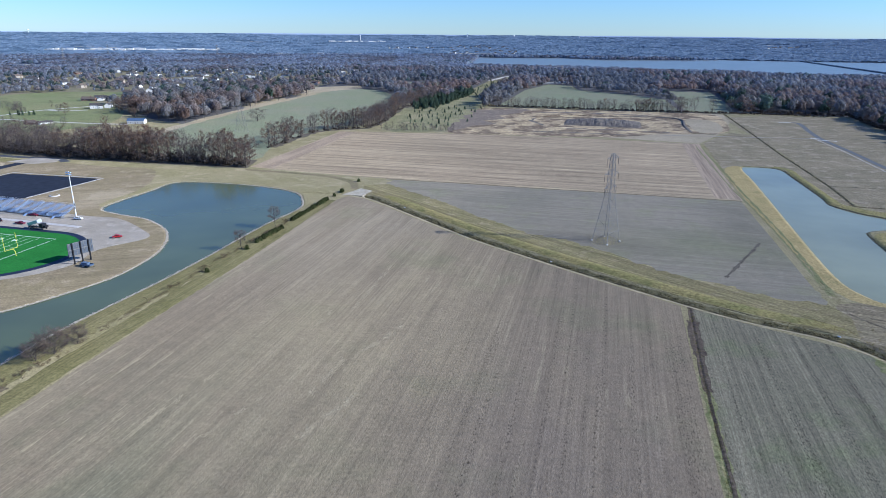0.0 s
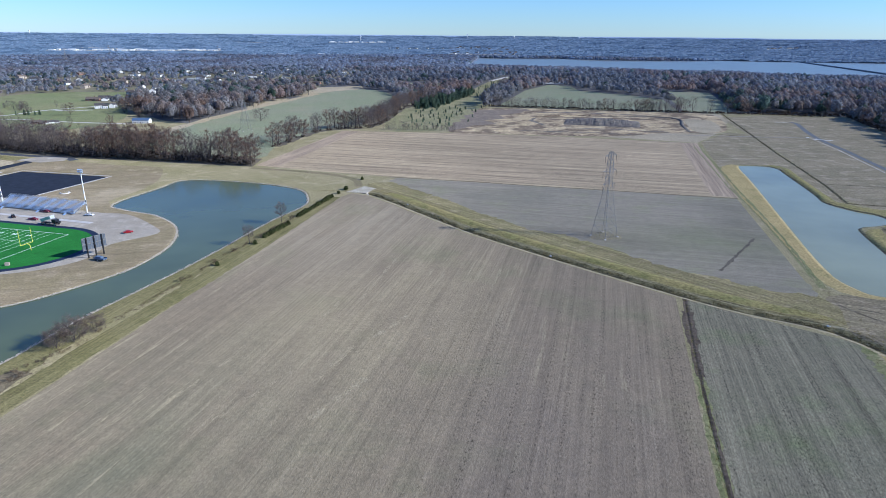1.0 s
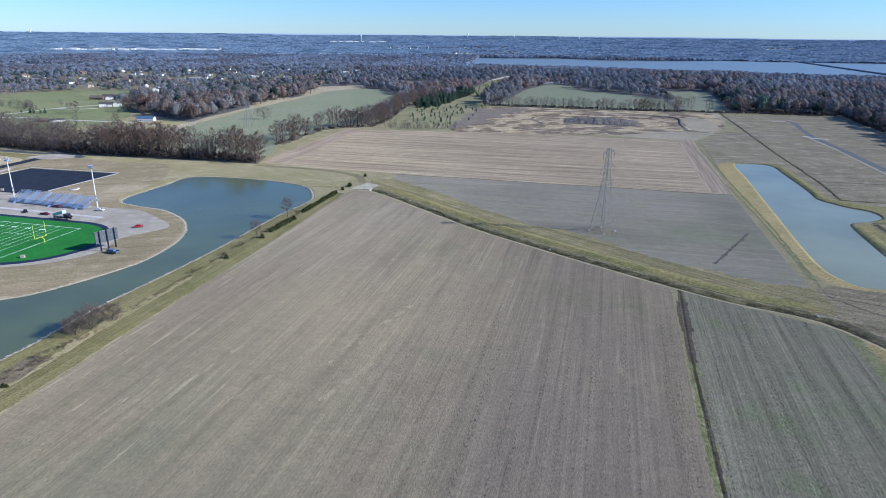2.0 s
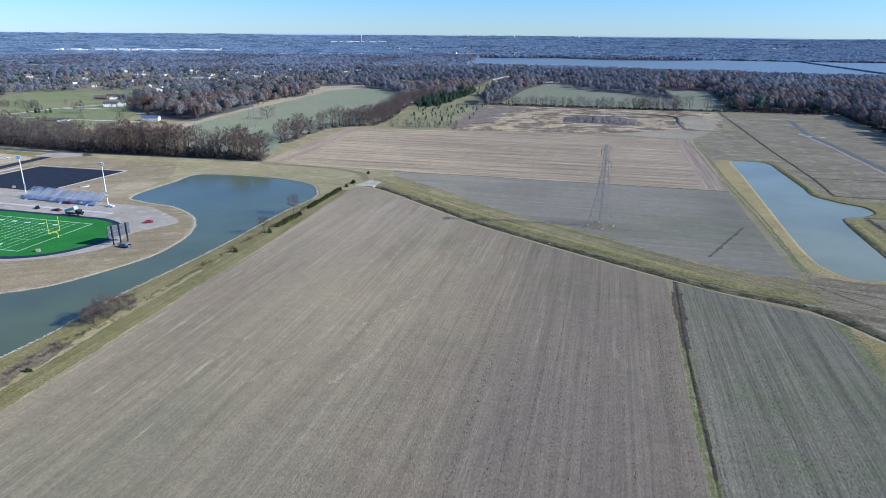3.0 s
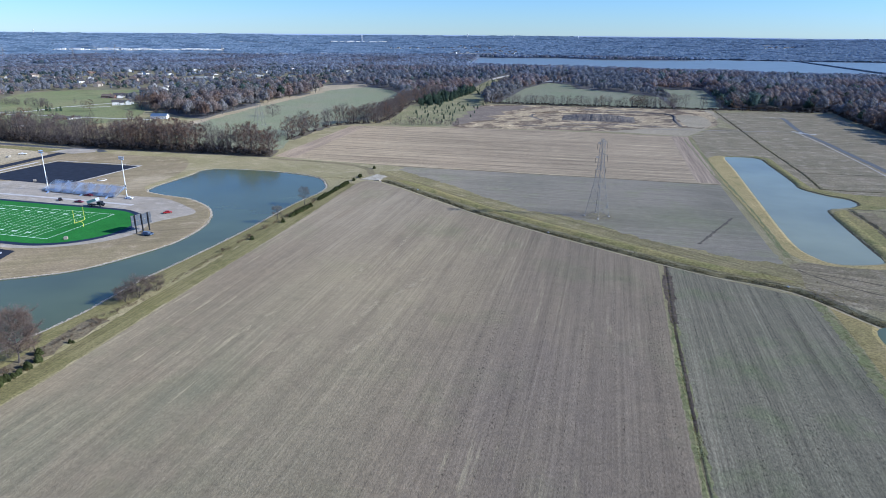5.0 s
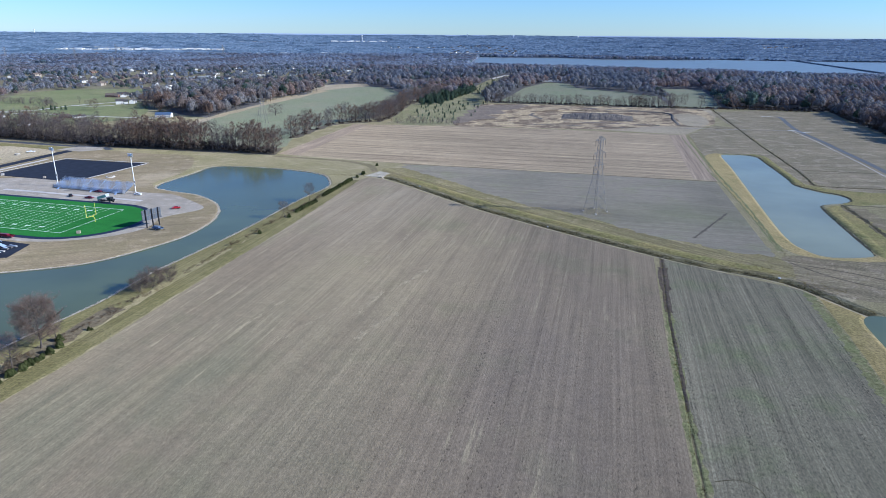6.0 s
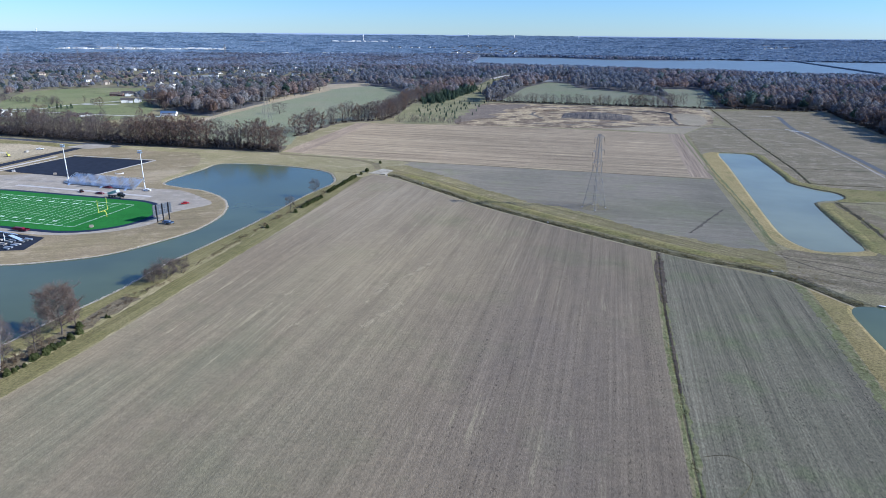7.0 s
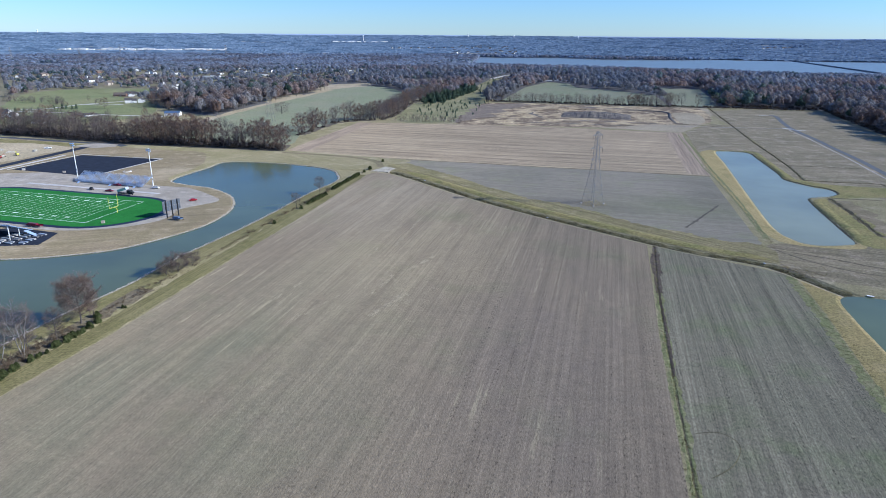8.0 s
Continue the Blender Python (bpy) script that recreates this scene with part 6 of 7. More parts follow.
M_MOUND_BROWN = earth("turned_brown_soil", (0.17, 0.135, 0.11), (0.21, 0.17, 0.13), (0.30, 0.24, 0.165), patch=0.05, grain=0.5)


def berm(name, line, width, tall, material, label):
    """A low bank along a line."""
    verts, faces = [], []
    n = len(line)
    for i, (x, y) in enumerate(line):
        a, b = Vector(line[max(i - 1, 0)]), Vector(line[min(i + 1, n - 1)])
        t = (b - a).normalized()
        end = min(1.0, 3.0 * i / n + 0.05, 3.0 * (n - 1 - i) / n + 0.05)
        for k in range(7):
            s = k / 6 * 2 - 1
            h = tall * end * math.cos(s * math.pi / 2) * (1 + 0.25 * noise.noise((x * 0.3, y * 0.3, s))) - 0.08
            px, py = x - t.y * s * width / 2, y + t.x * s * width / 2
            verts.append((px, py, height(px, py) + h))
    for i in range(n - 1):
        for k in range(6):
            q = i * 7 + k
            faces.append((q, q + 1, q + 8, q + 7))
    ob = new(name, mesh_of(name, verts, faces, material))
    for p in ob.data.polygons:
        p.use_smooth = True
    tagged(ob, label, "earth bank", "", "structure")


berm("spoil_bank", smooth([(158, 952), (208, 947), (236, 926), (226, 870), (219, 814)], 8, closed=False), 4.5, 1.3, M_MOUND, "dark curved bank of dumped earth")
berm("dirt_bank", smooth([(40, 905), (70, 935), (110, 950), (150, 945)], 8, closed=False), 6, 1.2, M_DIRT, "tan bank of graded subsoil")
for name, line, half, material, label in (
        ("soil_scar", [(84, 829), (127, 825), (160, 819), (195, 809)], 2.2, M_MOUND, "dark streak of turned subsoil"),
        ("soil_scar", [(30, 800), (70, 797), (120, 793), (150, 786)], 1.8, M_MOUND, "dark streak of turned subsoil"),
        ("soil_scar", [(60, 975), (110, 985), (160, 975), (205, 966)], 3.5, M_MOUND, "dark streak of turned subsoil"),
        ("soil_scar", [(55, 930), (48, 890), (60, 850)], 2.5, M_MOUND, "dark streak of turned subsoil"),
        ("soil_scar", [(218, 807), (243, 801), (272, 786)], 1.2, M_DITCH, "dark shallow drain across bare ground")):
    slab(name, ragged(line, half, len(line) + int(half * 10), 5.0, 0.7), 0.03, material, label, "bare ground", 0.1)
slab("tilled_corner", worn([(-52, 784), (-26, 990), (40, 1022), (52, 1000), (10, 930), (20, 905), (-8, 880), (2, 860), (-22, 830), (-52, 784)], 5.0, 14.0)[:-1], 0.03, M_MOUND_BROWN, "turned brown soil at the dirt field's corner", "bare ground", 0.1)
slab("bare_patch", smooth([(245, 930), (272, 920), (268, 866), (252, 820), (228, 814), (232, 870)], 4), 0.03, M_TAN, "pale sandy patch beside the spoil bank", "bare ground", 0.1)
berm("swale_bank", [(p[0] + 7.5, p[1] + 6) for p in SWALE[3:-6]], 9, 0.8, M_BRIGHT, "low grassy bank beside the drainage swale")
berm("pond_dam", smooth([(193, 331), (197, 350), (202, 379), (210, 424), (222, 437)], 6, closed=False), 7.5, 0.6, M_BRIGHT, "low grassy bank round the pond")
berm("pond_dam", POND_BANK_N, 6.5, 0.55, M_BRIGHT, "low grassy bank round the pond")

ribbon("runway", smooth([(356, 916), (374, 914), (358, 850), (343, 785), (334, 705), (326, 650), (318, 588), (308, 530), (296, 460), (286, 400)], 3, closed=False)[2:], 5.5, 0.06, plain("pale_asphalt", (0.115, 0.118, 0.12), 0.9, vary=0.2, scale=0.2),
       "narrow grey-blue asphalt runway for model planes", "runway")
ribbon("runway_edge", [(337, 792), (329.5, 712), (321, 655), (312, 592), (302, 534), (290, 462)], 0.7, 0.05, M_CONCRETE, "pale gravel edge of the runway", "pavement")
for k, (dx, half) in enumerate(((0, 0.8), (-5, 0.45))):
    slab("green_furrow", ragged([(202 + dx, 719), (195 + dx, 674), (188.5 + dx, 628), (181.5 + dx, 580), (174.5 + dx, 532), (169 + dx * 0.6, 490), (162 + dx * 0.5, 436), (153 + dx * 0.4, 380), (146 + dx * 0.3, 340)], half, 300 + k, 4.0, 0.8), 0.02, M_LUSH, "lush green furrow beside the stubble field", "grass strip", 0.06)
ribbon("gravel_path", [(182, 789), (229, 789), (280, 786), (339, 787)], 2.5, 0.05, M_GRAVEL, "faint pale gravel path to the runway", "path")
ribbon("pad_1", [(337, 778), (352, 770)], 1.6, 0.075, M_WHITE, "white concrete pad beside the runway", "pad")
ribbon("pad_2", [(334, 790), (343, 785)], 1.6, 0.08, M_WHITE, "white concrete pad beside the runway", "pad")
ribbon("pad_3", [(352, 918), (368, 919.3)], 1.2, 0.05, M_WHITE, "white concrete pad at the runway's end", "pad")
slab("culvert_crossing", [(-97, 490), (-88, 509), (-79, 503), (-83, 488)], 0.12, M_SHORE, "pale gravel crossing over the culvert", "crossing", 1.4)
ribbon("farm_track", smooth([(-92, 507), (-100, 530), (-128, 548), (-190, 562)], 4, closed=False), 5.5, 0.03, earth("worn_track", (0.22, 0.175, 0.11), (0.17, 0.15, 0.08), patch=0.05, grain=0.6), "worn grassy farm track along the stubble", "track")
for drive in ([(-680, 815), (-615, 839), (-604, 871), (-594, 907), (-552, 968)], [(-594, 907), (-565, 901), (-540, 915)], [(-690, 828), (-657, 821), (-601, 809), (-567, 809), (-486, 795), (-415, 790)]):
    ribbon("driveway", smooth(drive, 4, closed=False), 4.5, 0.05, M_CONCRETE, "pale driveway across the meadow", "road")
ribbon("far_road", [(-12, 1570), (6, 1640), (32, 1735)], 10, 0.06, M_CONCRETE, "pale road at the end of the rough meadow", "road")
slab("east_cross_ditch", ragged([(243, 557), (246, 554), (270, 551), (303, 547)], 0.8, 36, 2.5, 0.7), 0.03, M_DITCH, "dark shallow drain across the dry turf", "ditch", 0.1)
slab("east_low_ditch", ragged([(223, 440), (260, 435), (330, 428)], 0.8, 37, 2.5, 0.7), 0.03, M_DITCH, "dark shallow drain behind the pond", "ditch", 0.1)
slab("wheel_mark", ragged([(108, 358), (114, 367), (120, 376), (126, 386), (133, 396), (142, 411)], 0.75, 19, 1.0, 0.75), 0.03, M_DAMP, "dark wet scar across the tilled field", "ditch")


def causeway():
    """A road bridge over the lake."""
    a, b = Vector((1225, 2890, 0)), Vector((1100, 2020, 0))
    d = (b - a).normalized()
    thing = anchor("causeway_bridge", "long dark road bridge over the lake", "bridge", "", a, math.atan2(d.y, d.x))
    length = (b - a).length
    part("deck", box(bmesh.new(), (length / 2, 0, 1.4), (length, 12, 1.8)), M_PANEL, thing)
    for s in (-1, 1):
        part("parapet", box(bmesh.new(), (length / 2, s * 5.8, 2.7), (length, 0.4, 0.8)), M_PANEL, thing)
    for k in range(10):
        part("pier", box(bmesh.new(), (20 + k * (length - 40) / 9, 0, -1.0), (2.4, 9, 3.2), bevel=0.2), M_PANEL, thing)


causeway()

# ---- houses ----
def house(name, w, d, h, roof_h, wall, roof, label, floors=1, chimney=True, wing=0.0):
    """A house with a gabled roof, windows, a door and a chimney."""
    thing = anchor(name, label, "house")
    blocks = [(0, 0, w, d, h)] + ([(w * 0.5 + wing * 0.35, -d * 0.25, wing, d * 0.8, h * 0.8)] if wing else [])
    for bx, by, bw, bd, bh in blocks:
        bm = bmesh.new()
        box(bm, (bx, by, bh / 2 - 0.2), (bw, bd, bh + 0.4))
        for s in (-1, 1):
            v = [bm.verts.new((bx + s * bw / 2, by - bd / 2, bh)), bm.verts.new((bx + s * bw / 2, by + bd / 2, bh)), bm.verts.new((bx + s * bw / 2, by, bh + roof_h))]
            bm.faces.new(v)
        part("wall", bm, wall, thing)
        bm = bmesh.new()
        for s in (-1, 1):
            slope = math.atan2(roof_h, bd / 2)
            half = math.hypot(roof_h, bd / 2) + 0.5
            box(bm, (bx, by + s * (bd / 4 + 0.15), bh + roof_h / 2 - 0.1), (bw + 0.8, half, 0.22), tilt=(-s * slope, 0, 0))
        part("roof", bm, roof, thing)
        for f in range(floors if bh == h else 1):
            count = max(2, int(bw / 3.2))
            for i in range(count):
                for s in (-1, 1):
                    if f == 0 and i == count // 2 and s < 0 and bx == 0:
                        part("door", box(bmesh.new(), (bx - bw / 2 + (i + 0.5) * bw / count, by + s * bd / 2, 1.05), (1.0, 0.16, 2.1)), M_ROOF_BROWN, thing)
                        continue
                    win = part("window", box(bmesh.new(), (bx - bw / 2 + (i + 0.5) * bw / count, by + s * bd / 2, 1.5 + 2.8 * f), (1.1, 0.14, 1.4)), M_WHITE, thing)
                    part("pane", box(bmesh.new(), (bx - bw / 2 + (i + 0.5) * bw / count, by + s * (bd / 2 + 0.06), 1.5 + 2.8 * f), (0.9, 0.08, 1.2)), M_GLASS, win)
    if chimney:
        part("chimney", box(bmesh.new(), (w * 0.28, 0.6, h + roof_h * 0.8), (0.9, 0.9, roof_h + 1.0)), M_BRICK, thing)
    return thing


WHITE_H = house("house", 14, 9, 5.6, 3.2, M_SIDING, M_ROOF_DARK, "white two-storey house with a dark shingle roof", 2, True, 7)
TAN_H = house("house", 15, 9, 5.4, 3.0, M_SIDING_T, M_ROOF_BROWN, "tan two-storey house with a brown roof", 2, True, 6)
RANCH = house("house", 18, 9, 3.0, 2.6, M_SIDING, M_ROOF_DARK, "white single-storey house with a dark roof", 1, True, 7)
BRICK_H = house("house", 16, 9, 3.0, 2.8, M_BRICK, M_ROOF_BROWN, "brown brick single-storey house", 1, True, 6)
BARN = house("barn", 24, 13, 4.6, 3.0, M_SIDING, M_ROOF_BLUE, "white barn with a blue-grey metal roof", 1, False)

house_rng = random.Random(12)
models = [WHITE_H, TAN_H, RANCH, BRICK_H, WHITE_H, RANCH, WHITE_H]

def put(model, x, y, turn, s=1.0, label=""):
    ob = copy_thing(model, Matrix.Translation((x, y, height(x, y))) @ Matrix.Rotation(turn, 4, "Z"))
    ob.scale = (s, s, s)
    return tagged(ob, label, "", "houses among the trees")


for hx, hy in HOUSES:
    put(models[house_rng.randrange(len(models))], hx, hy, house_rng.choice((0, 0.4, 1.57, 1.9, -0.3)) + house_rng.uniform(-0.2, 0.2), house_rng.uniform(0.85, 1.1))
COTTAGE = house("house", 9, 8, 3.4, 2.6, M_SIDING, M_ROOF_DARK, "small white house with a dark roof", 1, False)
for hx, hy in COTTAGES:
    put(COTTAGE, hx, hy, house_rng.uniform(-0.5, 2.2), house_rng.uniform(1.0, 1.35))
put(WHITE_H, -542, 934, 0.5, 0.8, "white two-storey house with a wing on the meadow")
put(WHITE_H, -529, 944, 1.9, 0.75)
put(RANCH, -608, 1057, 0.2, 0.95, "white single-storey house with a dark roof by the meadow")
put(BRICK_H, -612, 1030, 0.1, 1.0)
put(BARN, -599, 1126, 0.3, 0.7, "white shed with a blue-grey metal roof")
put(RANCH, -509, 781, 1.2, 0.65)
put(BRICK_H, -522, 778, 0.1, 0.75)
put(RANCH, -522, 708, 1.2, 0.8)
put(RANCH, -516, 660, 0.2, 0.8)
put(RANCH, -606, 765, 0.1, 1.0)
put(BARN, -409, 801, 0.15, 0.78, "white barn with a blue-grey metal roof")
# a town on the far shore
town_rng = random.Random(17)
TOWN = [(-225 + 330 * town_rng.random(), 3230 + 560 * town_rng.random()) for _ in range(54)] + [(1402 + 180 * k / 8 + town_rng.uniform(-8, 8), 3702 + 84 * k / 8 + town_rng.uniform(-30, 30)) for k in range(9)]
TOWN += [(-560 + 320 * k / 7 + town_rng.uniform(-12, 12), 3560 + 70 * k / 7 + town_rng.uniform(-30, 20)) for k in range(8)]
for hx, hy in TOWN:
    put(COTTAGE, hx, hy, town_rng.uniform(-0.5, 0.5), town_rng.uniform(1.0, 1.5))


def hall(x, y, w, h, label):
    """A long flat-roofed commercial building."""
    thing = anchor("commercial_building", label, "building", "far commercial strip", (x, y, height(x, y)), 0.4)
    part("wall", box(bmesh.new(), (0, 0, h / 2 - 2), (w, 30, h + 4)), M_WHITE, thing)
    part("roof", box(bmesh.new(), (0, 0, h + 0.3), (w + 1, 31, 0.6)), M_SILVER, thing)
    for k in range(2):
        part("window", box(bmesh.new(), (-w * 0.25 + k * w * 0.4, -15, h * 0.3), (w * 0.14, 0.3, h * 0.3)), M_GLASS, thing)


strip_rng = random.Random(23)
for line, count in (([(-1960, 2890), (-1660, 3060), (-1320, 3240)], 38), ([(-1090, 2945), (-800, 3040), (-610, 3100)], 7), ([(-1000, 4040), (-670, 4150)], 14)):
    for k in range(count):
        f = (k + strip_rng.uniform(0.1, 0.9)) / count * (len(line) - 1)
        i = min(int(f), len(line) - 2)
        (x0, y0), (x1, y1) = line[i], line[i + 1]
        hall(x0 + (x1 - x0) * (f - i) + strip_rng.uniform(-15, 15), y0 + (y1 - y0) * (f - i) + strip_rng.uniform(-45, 25), strip_rng.uniform(9, 34), strip_rng.uniform(3.5, 6.5), "white flat-roofed commercial building among far woods")


def water_tower(x, y, tall):
    thing = anchor("water_tower", "white water tower on the horizon", "water tower", "", (x, y, height(x, y)))
    part("column", bar(bmesh.new(), (0, 0, -1), (0, 0, tall), 4, 12, 3), M_WHITE, thing)
    bm = bmesh.new()
    bmesh.ops.create_uvsphere(bm, u_segments=16, v_segments=10, radius=5.0, matrix=Matrix.Translation((0, 0, tall + 3)) @ Matrix.Diagonal((1, 1, 0.75, 1)))
    part("tank", bm, M_WHITE, thing)


for tx, ty, th in ((-2790, 3930, 18), (-828, 4145, 30), (111, 4640, 14), (-205, 4760, 20), (542, 4640, 12)):
    water_tower(tx, ty, th)

for model in (WHITE_H, TAN_H, RANCH, BRICK_H, BARN, COTTAGE):
    discard([model])

# ---- the bank of the western pond ----
BANK_OAK = bare_tree("bank_tree", 101, 16.5, 6.0, 30, 2400, 0.065, subs=10, crown=M_TWIG_NEAR, fuzz=9500, leaves=5200, leaf_size=0.17, start=0.2, label="bare spreading tree with a few russet leaves on the bank")
BANK_BARE = bare_tree("bank_tree", 103, 15, 4.2, 24, 1600, 0.05, subs=8, crown=M_TWIG_NEAR, fuzz=3600, start=0.25, bark=M_PALE_BARK, label="pale-barked bare tree on the pond bank", stems=3)
BANK_THIN = bare_tree("bank_tree", 105, 13, 3.2, 20, 1200, 0.05, subs=8, crown=M_TWIG_NEAR, fuzz=2600, start=0.25, label="slender bare tree on the pond bank")
THICKET = bare_tree("thicket", 107, 8.2, 4.8, 42, 2600, 0.05, subs=8, crown=M_TWIG_NEAR, fuzz=3000, start=0.08, label="dense leafless thicket on the pond bank", stems=6)
SMALL = bare_tree("bank_tree", 109, 11, 3.4, 20, 1200, 0.06, subs=8, crown=M_TWIG_NEAR, fuzz=900, start=0.3, label="small bare tree beside the cedar row")
BRUSH = bare_tree("brush", 111, 2.7, 2.2, 24, 900, 0.05, start=0.05, bark=M_BRUSH_TAN, crown=M_BRUSH_TAN, label="low leafless brush on the bank", stems=4)


def tree_at(model, x, y, turn, s=1.0, label=""):
    ob = copy_thing(model, Matrix.Translation((x, y, height(x, y))) @ Matrix.Rotation(turn, 4, "Z"))
    ob.scale = (s, s, s)
    return tagged(ob, label, "", "growth on the pond bank")


tree_at(BANK_OAK, -152, 205.5, 0.3, 1.14)
tree_at(BANK_BARE, -154.5, 178.5, 0.0, 1.3)
tree_at(BANK_THIN, -152, 191.5, 1.0, 1.0)
tree_at(BANK_BARE, -158.5, 173, 2.0, 1.3)
tree_at(BANK_THIN, -150.5, 211.5, 2.2, 0.85)
tree_at(BANK_THIN, -157, 184, 2.9, 0.9)
tree_at(BANK_BARE, -160, 163, 3.1, 1.25)
tree_at(BANK_OAK, -157, 152, 2.1, 0.85)
tree_at(THICKET, -141.5, 261, 0.4, 1.05)
tree_at(THICKET, -144.5, 256, 2.4, 0.85)
tree_at(THICKET, -138.5, 269, 1.4, 0.8)
tree_at(SMALL, -117, 414, 0.2, 1.05)
tree_at(SMALL, -121, 374, 1.7, 0.9)
brush_rng = random.Random(8)
for k in range(46):
    s = (k / 45) ** 1.35
    bx, by = -156 + 14 * s + brush_rng.uniform(-2, 2.5), 158 + 95 * s + brush_rng.uniform(-1, 1)
    tree_at(BRUSH, bx - 1.5, by, brush_rng.uniform(0, 6), brush_rng.uniform(0.45, 1.05) * (1.0 if by < 200 else 0.55))
for bx, by in ((-124, 360), (-119, 385), (-116, 400), (-127, 345), (-114, 422), (-131, 320)):
    tree_at(BRUSH, bx, by, brush_rng.uniform(0, 6), brush_rng.uniform(0.5, 0.9))
discard([BANK_OAK, BANK_BARE, BANK_THIN, THICKET, SMALL, BRUSH])

cedar_spots = [(-111 + 8 * k / 15, 426 + 49 * k / 15) for k in range(16)] + [(-117 + 5 * k / 8, 385 + 25 * k / 8) for k in range(9)]
cedar_spots += [(-118, 374), (-101, 485), (-99, 497), (-98.5, 499), (-94, 530), (-124, 341)]
plant(CEDAR, cedar_spots, 41, "planted cedar row", 0.95, 1.35)
low_spots = [(-154.5 + 8.0 * k / 33 + brush_rng.uniform(-0.5, 0.5), 156 + 47 * k / 33 + brush_rng.uniform(-0.5, 0.5)) for k in range(34) if k not in (12, 13, 19, 20, 25)]
low_spots += [(-149, 212), (-146, 206), (-144, 220), (-143.4, 221)]
low_spots = [(x + brush_rng.uniform(-0.8, 0.8), y + brush_rng.uniform(-0.8, 0.8)) for x, y in low_spots]
plant(CEDAR, low_spots, 42, "planted cedar row", 0.5, 1.2)
discard(CEDAR)


def riprap():
    """Pale stones along the water's edge."""
    rng = random.Random(77)
    base = bmesh.new()
    bmesh.ops.create_icosphere(base, subdivisions=1, radius=1.0)
    bv = np.array([tuple(v.co) for v in base.verts])
    bf = np.array([[v.index for v in f.verts] for f in base.faces])
    base.free()
    vs, fs, n = [], [], 0
    ring = offset(POND_WEST, 1.5)
    for i in range(len(ring)):
        a, b = Vector(ring[i - 1]), Vector(ring[i])
        if a.y < 150 or a.x < -300:
            continue
        steps = max(1, int((b - a).length / 0.5))
        for k in range(steps):
            p = a.lerp(b, k / steps)
            for _ in range(3):
                x, y = p.x + rng.gauss(0, 0.4), p.y + rng.gauss(0, 0.4)
                s = rng.uniform(0.14, 0.32)
                v = bv * np.array([rng.uniform(0.7, 1.3), rng.uniform(0.7, 1.3), rng.uniform(0.5, 0.9)]) * s + np.array([rng.uniform(-0.06, 0.06) for _ in range(bv.size)]).reshape(bv.shape)
                vs.append(v + np.array([x, y, -0.38 + s * 0.3]))
                fs.append(bf + n)
                n += len(bv)
    tagged(new("riprap", quick_mesh("riprap", np.concatenate(vs), np.concatenate(fs), M_STONE)), "pale limestone riprap along the pond's edge", "stones", "", "stuff")


riprap()


def weeds(name, spots, tall, count, width, material, label, seed):
    """Withered stalks and tussocks."""
    rng = np.random.default_rng(seed)
    spots = np.asarray(spots, float)
    base = np.repeat(spots, count, axis=0)
    n = len(base)
    z = np.repeat(terrain(spots[:, 0], spots[:, 1]), count)
    a = rng.uniform(0, math.tau, n)
    root = np.column_stack([base + rng.normal(0, 0.35, (n, 2)), z - 0.05])
    side = np.column_stack([np.cos(a), np.sin(a), np.zeros(n)]) * width / 2
    tip = root + np.column_stack([rng.normal(0, 0.35, n), rng.normal(0, 0.35, n), rng.uniform(0.5, 1.0, n)]) * tall
    verts = np.stack([root - side, root + side, tip], axis=1).reshape(-1, 3)
    tris = np.arange(n * 3).reshape(-1, 3)
    tagged(new(name, quick_mesh(name, verts, tris, material)), label, "grass", "", "stuff")


def along_line(line, half, step, seed):
    rng = random.Random(seed)
    out = []
    for i in range(1, len(line)):
        a, b = Vector(line[i - 1]), Vector(line[i])
        k = max(1, int((b - a).length / step))
        t = (b - a).normalized()
        for j in range(k):
            p = a.lerp(b, (j + rng.random()) / k)
            s = rng.gauss(0, half * 0.5)
            if noise.noise((p.x * 0.25, p.y * 0.25, s * 0.4 + seed)) < -0.12:
                continue
            out.append((p.x - t.y * s, p.y + t.x * s))
    return out


weeds("bank_weeds", along_line([(-160, 150), (-150, 200), (-141, 250), (-131, 320), (-122, 380), (-107.5, 455)], 2.0, 0.3, 51), 0.7, 7, 0.12, M_REED, "withered tan weeds along the pond bank", 52)
weeds("swale_weeds", along_line(shifted(SWALE, 1.2), 1.8, 0.2, 53), 0.8, 6, 0.12, foliage("swale_stalks", (0.12, 0.105, 0.05), (0.17, 0.14, 0.075), (0.08, 0.07, 0.04), 0.12), "rank olive-brown weeds in the swale", 54)
weeds("ditch_weeds", along_line(DITCH, 1.2, 0.3, 55), 0.55, 7, 0.09, foliage("ditch_grass", (0.13, 0.13, 0.05), (0.19, 0.165, 0.07), (0.07, 0.065, 0.03), 0.2), "green and straw grass in the field ditch", 56)
weeds("ribbon_weeds", along_line(RIBBON, 2.5, 0.6, 57), 0.5, 5, 0.12, foliage("drain_grass", (0.17, 0.17, 0.07), (0.22, 0.19, 0.09), None, 0.1), "rough weeds in the grassy drain", 58)

weeds("east_ditch_weeds", along_line(EAST_DITCH, 2.2, 0.35, 63) + along_line(EAST_DITCH_2, 2.0, 0.4, 64) + along_line(EAST_DITCH_3, 2.0, 0.4, 65), 0.6, 6, 0.14, foliage("drain_stalks", (0.11, 0.09, 0.06), (0.15, 0.12, 0.08), (0.08, 0.065, 0.045), 0.12), "dark withered weeds along the eastern drains", 66)
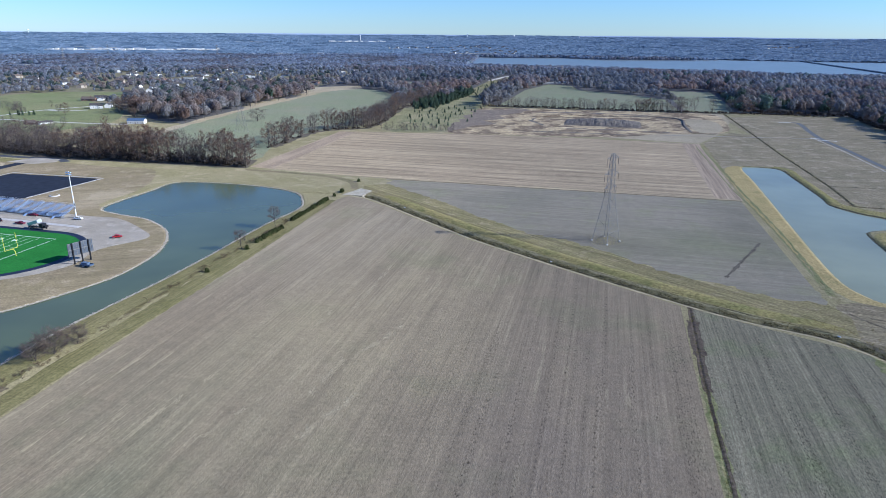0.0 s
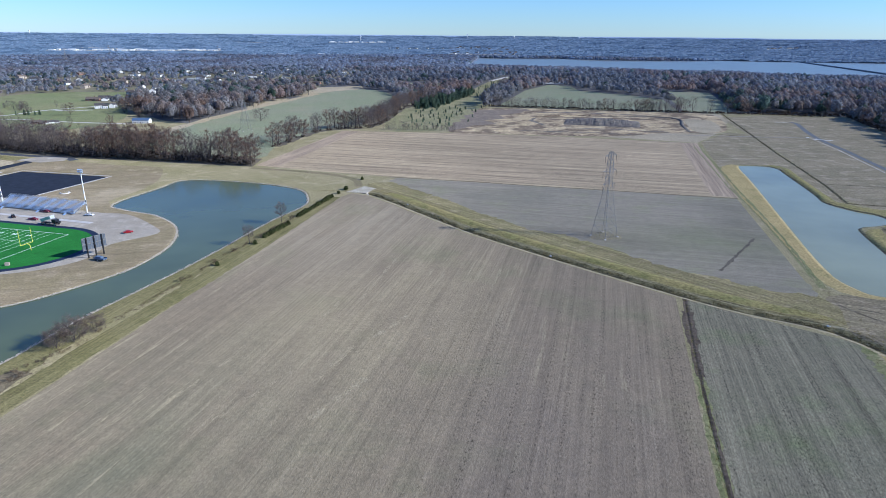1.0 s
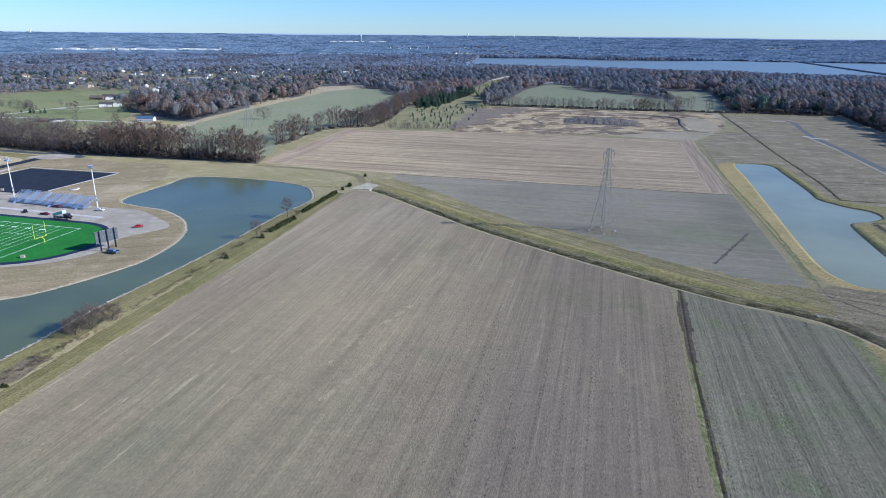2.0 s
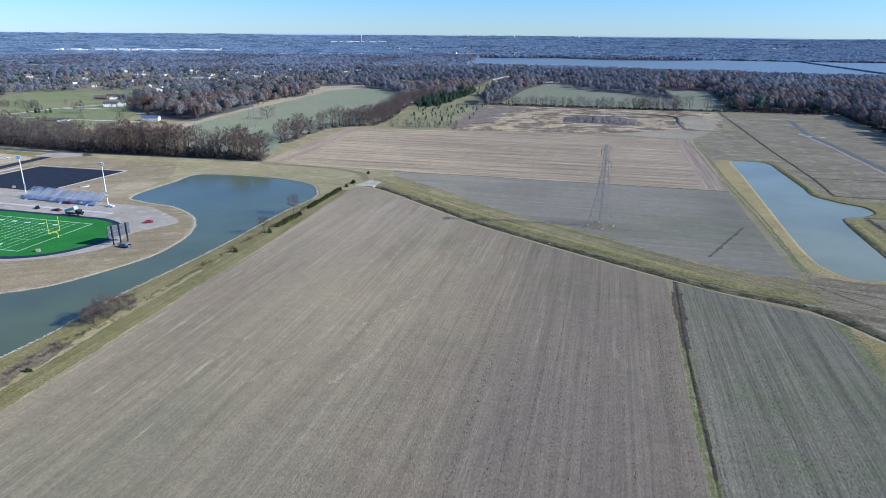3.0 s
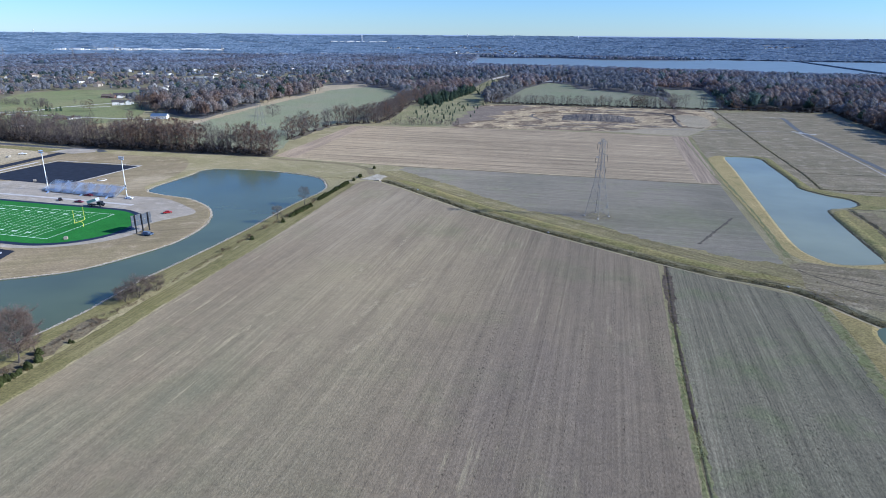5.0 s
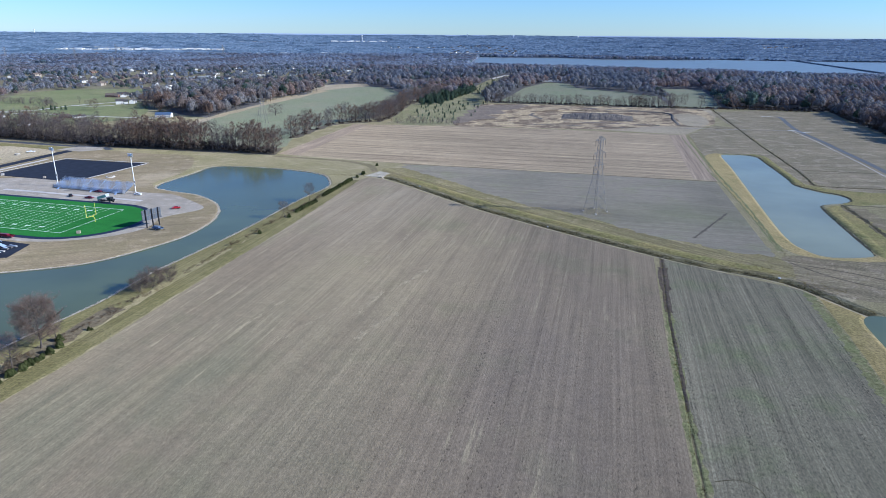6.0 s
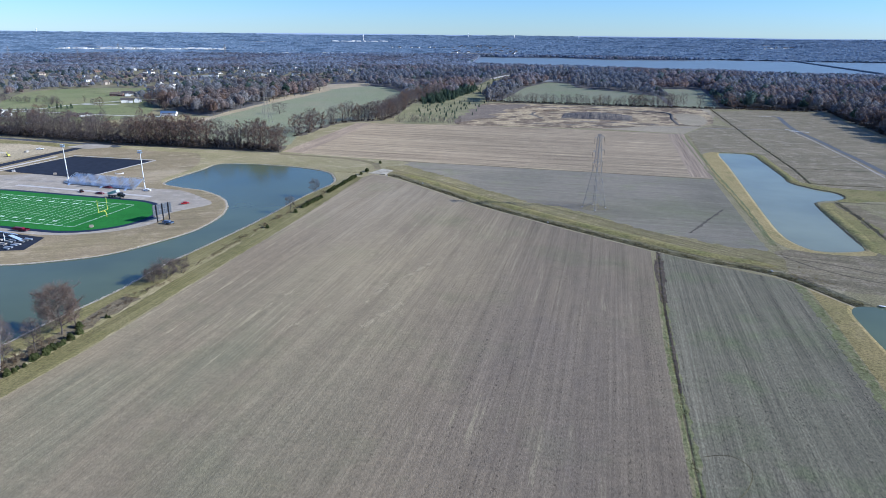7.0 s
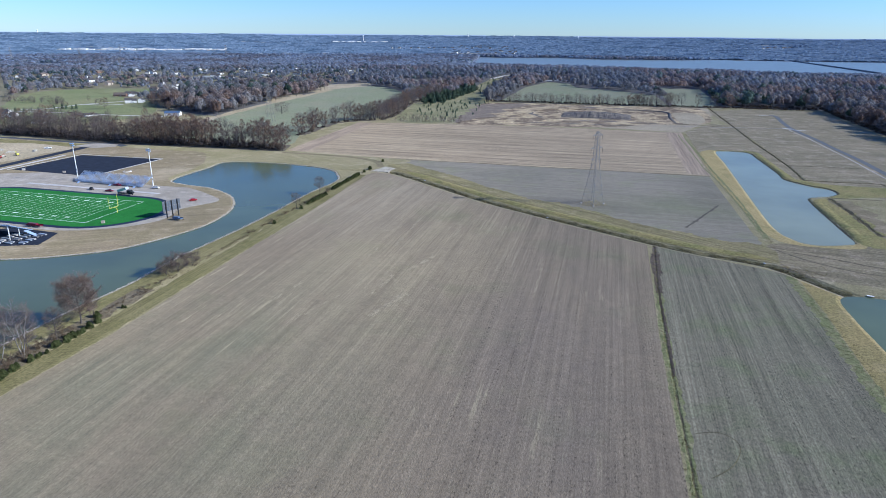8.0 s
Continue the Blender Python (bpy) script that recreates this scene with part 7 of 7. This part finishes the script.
weeds("pylon_weeds", scattered([(54, 400), (60, 398), (70, 401), (72, 408), (66, 415), (57, 413)], 0.9, 59), 0.5, 4, 0.12, foliage("pale_stalks", (0.40, 0.35, 0.20), (0.34, 0.29, 0.16), None, 0.2, 0.5), "pale uncut weeds round the pylon's feet", 60)
ribbon("tyre_mark", smooth([(56, 155), (62.5, 156), (66, 152), (65, 147), (61, 141), (54.5, 136)], 5, closed=False), 0.3, 0.02, M_DITCH, "dark curved tyre mark in the tilled soil", "tyre mark", 0.05)


def drain_outlet(x, y, turn):
    thing = anchor("drain_outlet", "small white concrete drain outlet in the swale bank", "drain outlet", "drain outlets", (x, y, height(x, y)), turn)
    part("headwall", box(bmesh.new(), (0, 0, 0.35), (1.5, 0.3, 0.9), bevel=0.04), M_WHITE, thing)
    part("pipe", bar(bmesh.new(), (0, -0.7, 0.3), (0, 0.1, 0.3), 0.5, 12), M_WHITE, thing)
    for s in (-1, 1):
        part("wing_wall", box(bmesh.new(), (s * 0.9, -0.3, 0.25), (0.2, 0.9, 0.6), turn=s * 0.5), M_WHITE, thing)
    return thing


for dx, dy in ((129.5, 301), (31.5, 373), (-51.5, 463), (-82, 489)):
    drain_outlet(dx, dy, 2.4).scale = (0.55, 0.55, 0.55)


def dock(x, y, turn):
    thing = anchor("pond_dock", "small pale wooden dock at the pond's edge", "dock", "", (x, y, 0), turn)
    for k in range(9):
        part("plank", box(bmesh.new(), (-2 + 0.5 * k, 0, 0.1), (0.44, 1.8, 0.08)), M_WHITE, thing)
    for a in (-1.9, 1.9):
        for b in (-0.8, 0.8):
            part("post", bar(bmesh.new(), (a, b, -1.5), (a, b, 0.6), 0.16, 8), M_BARK, thing)
    return thing


dock(158, 262.5, -0.3).scale = (0.6, 0.6, 0.6)

B_EDGE = [(135.5, 286), (128.5, 240), (122.5, 208), (117, 174), (108, 120)]
weeds("edge_weeds", along_line(B_EDGE, 4.5, 0.16, 71), 0.28, 7, 0.14, foliage("edge_grass", (0.14, 0.15, 0.062), (0.19, 0.18, 0.08), (0.11, 0.12, 0.05), 0.2), "green grass along the field's edge", 72)

bank_band = [(x + 6 + 3.0 * math.sin(x), y + 5) for x, y in SWALE[2:-4]]
weeds("swale_bank_weeds", along_line(bank_band, 9.0, 0.14, 81), 0.5, 6, 0.16, foliage("bank_tussocks", (0.27, 0.23, 0.10), (0.22, 0.19, 0.085), (0.33, 0.27, 0.14), 0.15), "uneven olive and straw tussocks on the swale bank", 82)
ribbon("field_boundary", [(-76, 541.5), (-12, 532.5), (36, 523.2), (82, 516.4), (126, 508.2), (165, 502)], 1.1, 0.03, M_WET, "thin dark furrow between two fields", "furrow", 0.06)
ribbon("rut_1", smooth([(143, 322), (152, 306), (166, 293), (177, 288), (200, 281)], 4, closed=False), 1.3, 0.025, M_THICKET, "dark wheel rut in rough grass", "wheel rut", 0.06)
ribbon("rut_2", smooth([(149, 318), (165, 310), (183, 298), (215, 286)], 4, closed=False), 1.1, 0.025, M_THICKET, "dark wheel rut in rough grass", "wheel rut", 0.06)

STRAW_ROWS = [((-47, 222), (-36, 246), 1.3, 0.06), ((-39, 273), (-29, 294), 1.0, 0.07), ((-50, 308), (-43, 360), 0.9, 0.16), ((-50, 244), (-44, 270), 0.9, 0.11), ((-92, 224), (-82, 256), 0.9, 0.16), ((-63, 279), (-58, 305), 0.8, 0.16), ((-75, 216), (-60, 248), 0.8, 0.18)]
straw_spots = [p for k, (a, b, half, step) in enumerate(STRAW_ROWS) for p in along_line([a, b], half, step, 91 + k)]


def litter(name, spots, count, long, width, material, label, seed):
    """Stalks lying flat on the soil."""
    rng = np.random.default_rng(seed)
    base = np.repeat(np.asarray(spots, float), count, axis=0)
    n = len(base)
    a = rng.normal(math.pi / 2 - GRID, 0.5, n)
    way = np.column_stack([np.cos(a), np.sin(a)])
    side = np.column_stack([-way[:, 1], way[:, 0]]) * width / 2
    root = base + rng.normal(0, 0.4, (n, 2))
    tip = root + way * long * rng.uniform(0.5, 1.2, (n, 1))
    z = rng.uniform(0.012, 0.05, (n, 1))
    verts = np.stack([np.hstack([root - side, z]), np.hstack([root + side, z]), np.hstack([tip, z])], axis=1).reshape(-1, 3)
    tagged(new(name, quick_mesh(name, verts, np.arange(n * 3).reshape(-1, 3), material)), label, "straw", "", "stuff")


litter("straw_rows", straw_spots, 3, 0.7, 0.11, plain("bleached_straw", (0.42, 0.35, 0.225), 0.9, vary=0.3, scale=1.0), "bleached straw left along the tilled rows", 99)
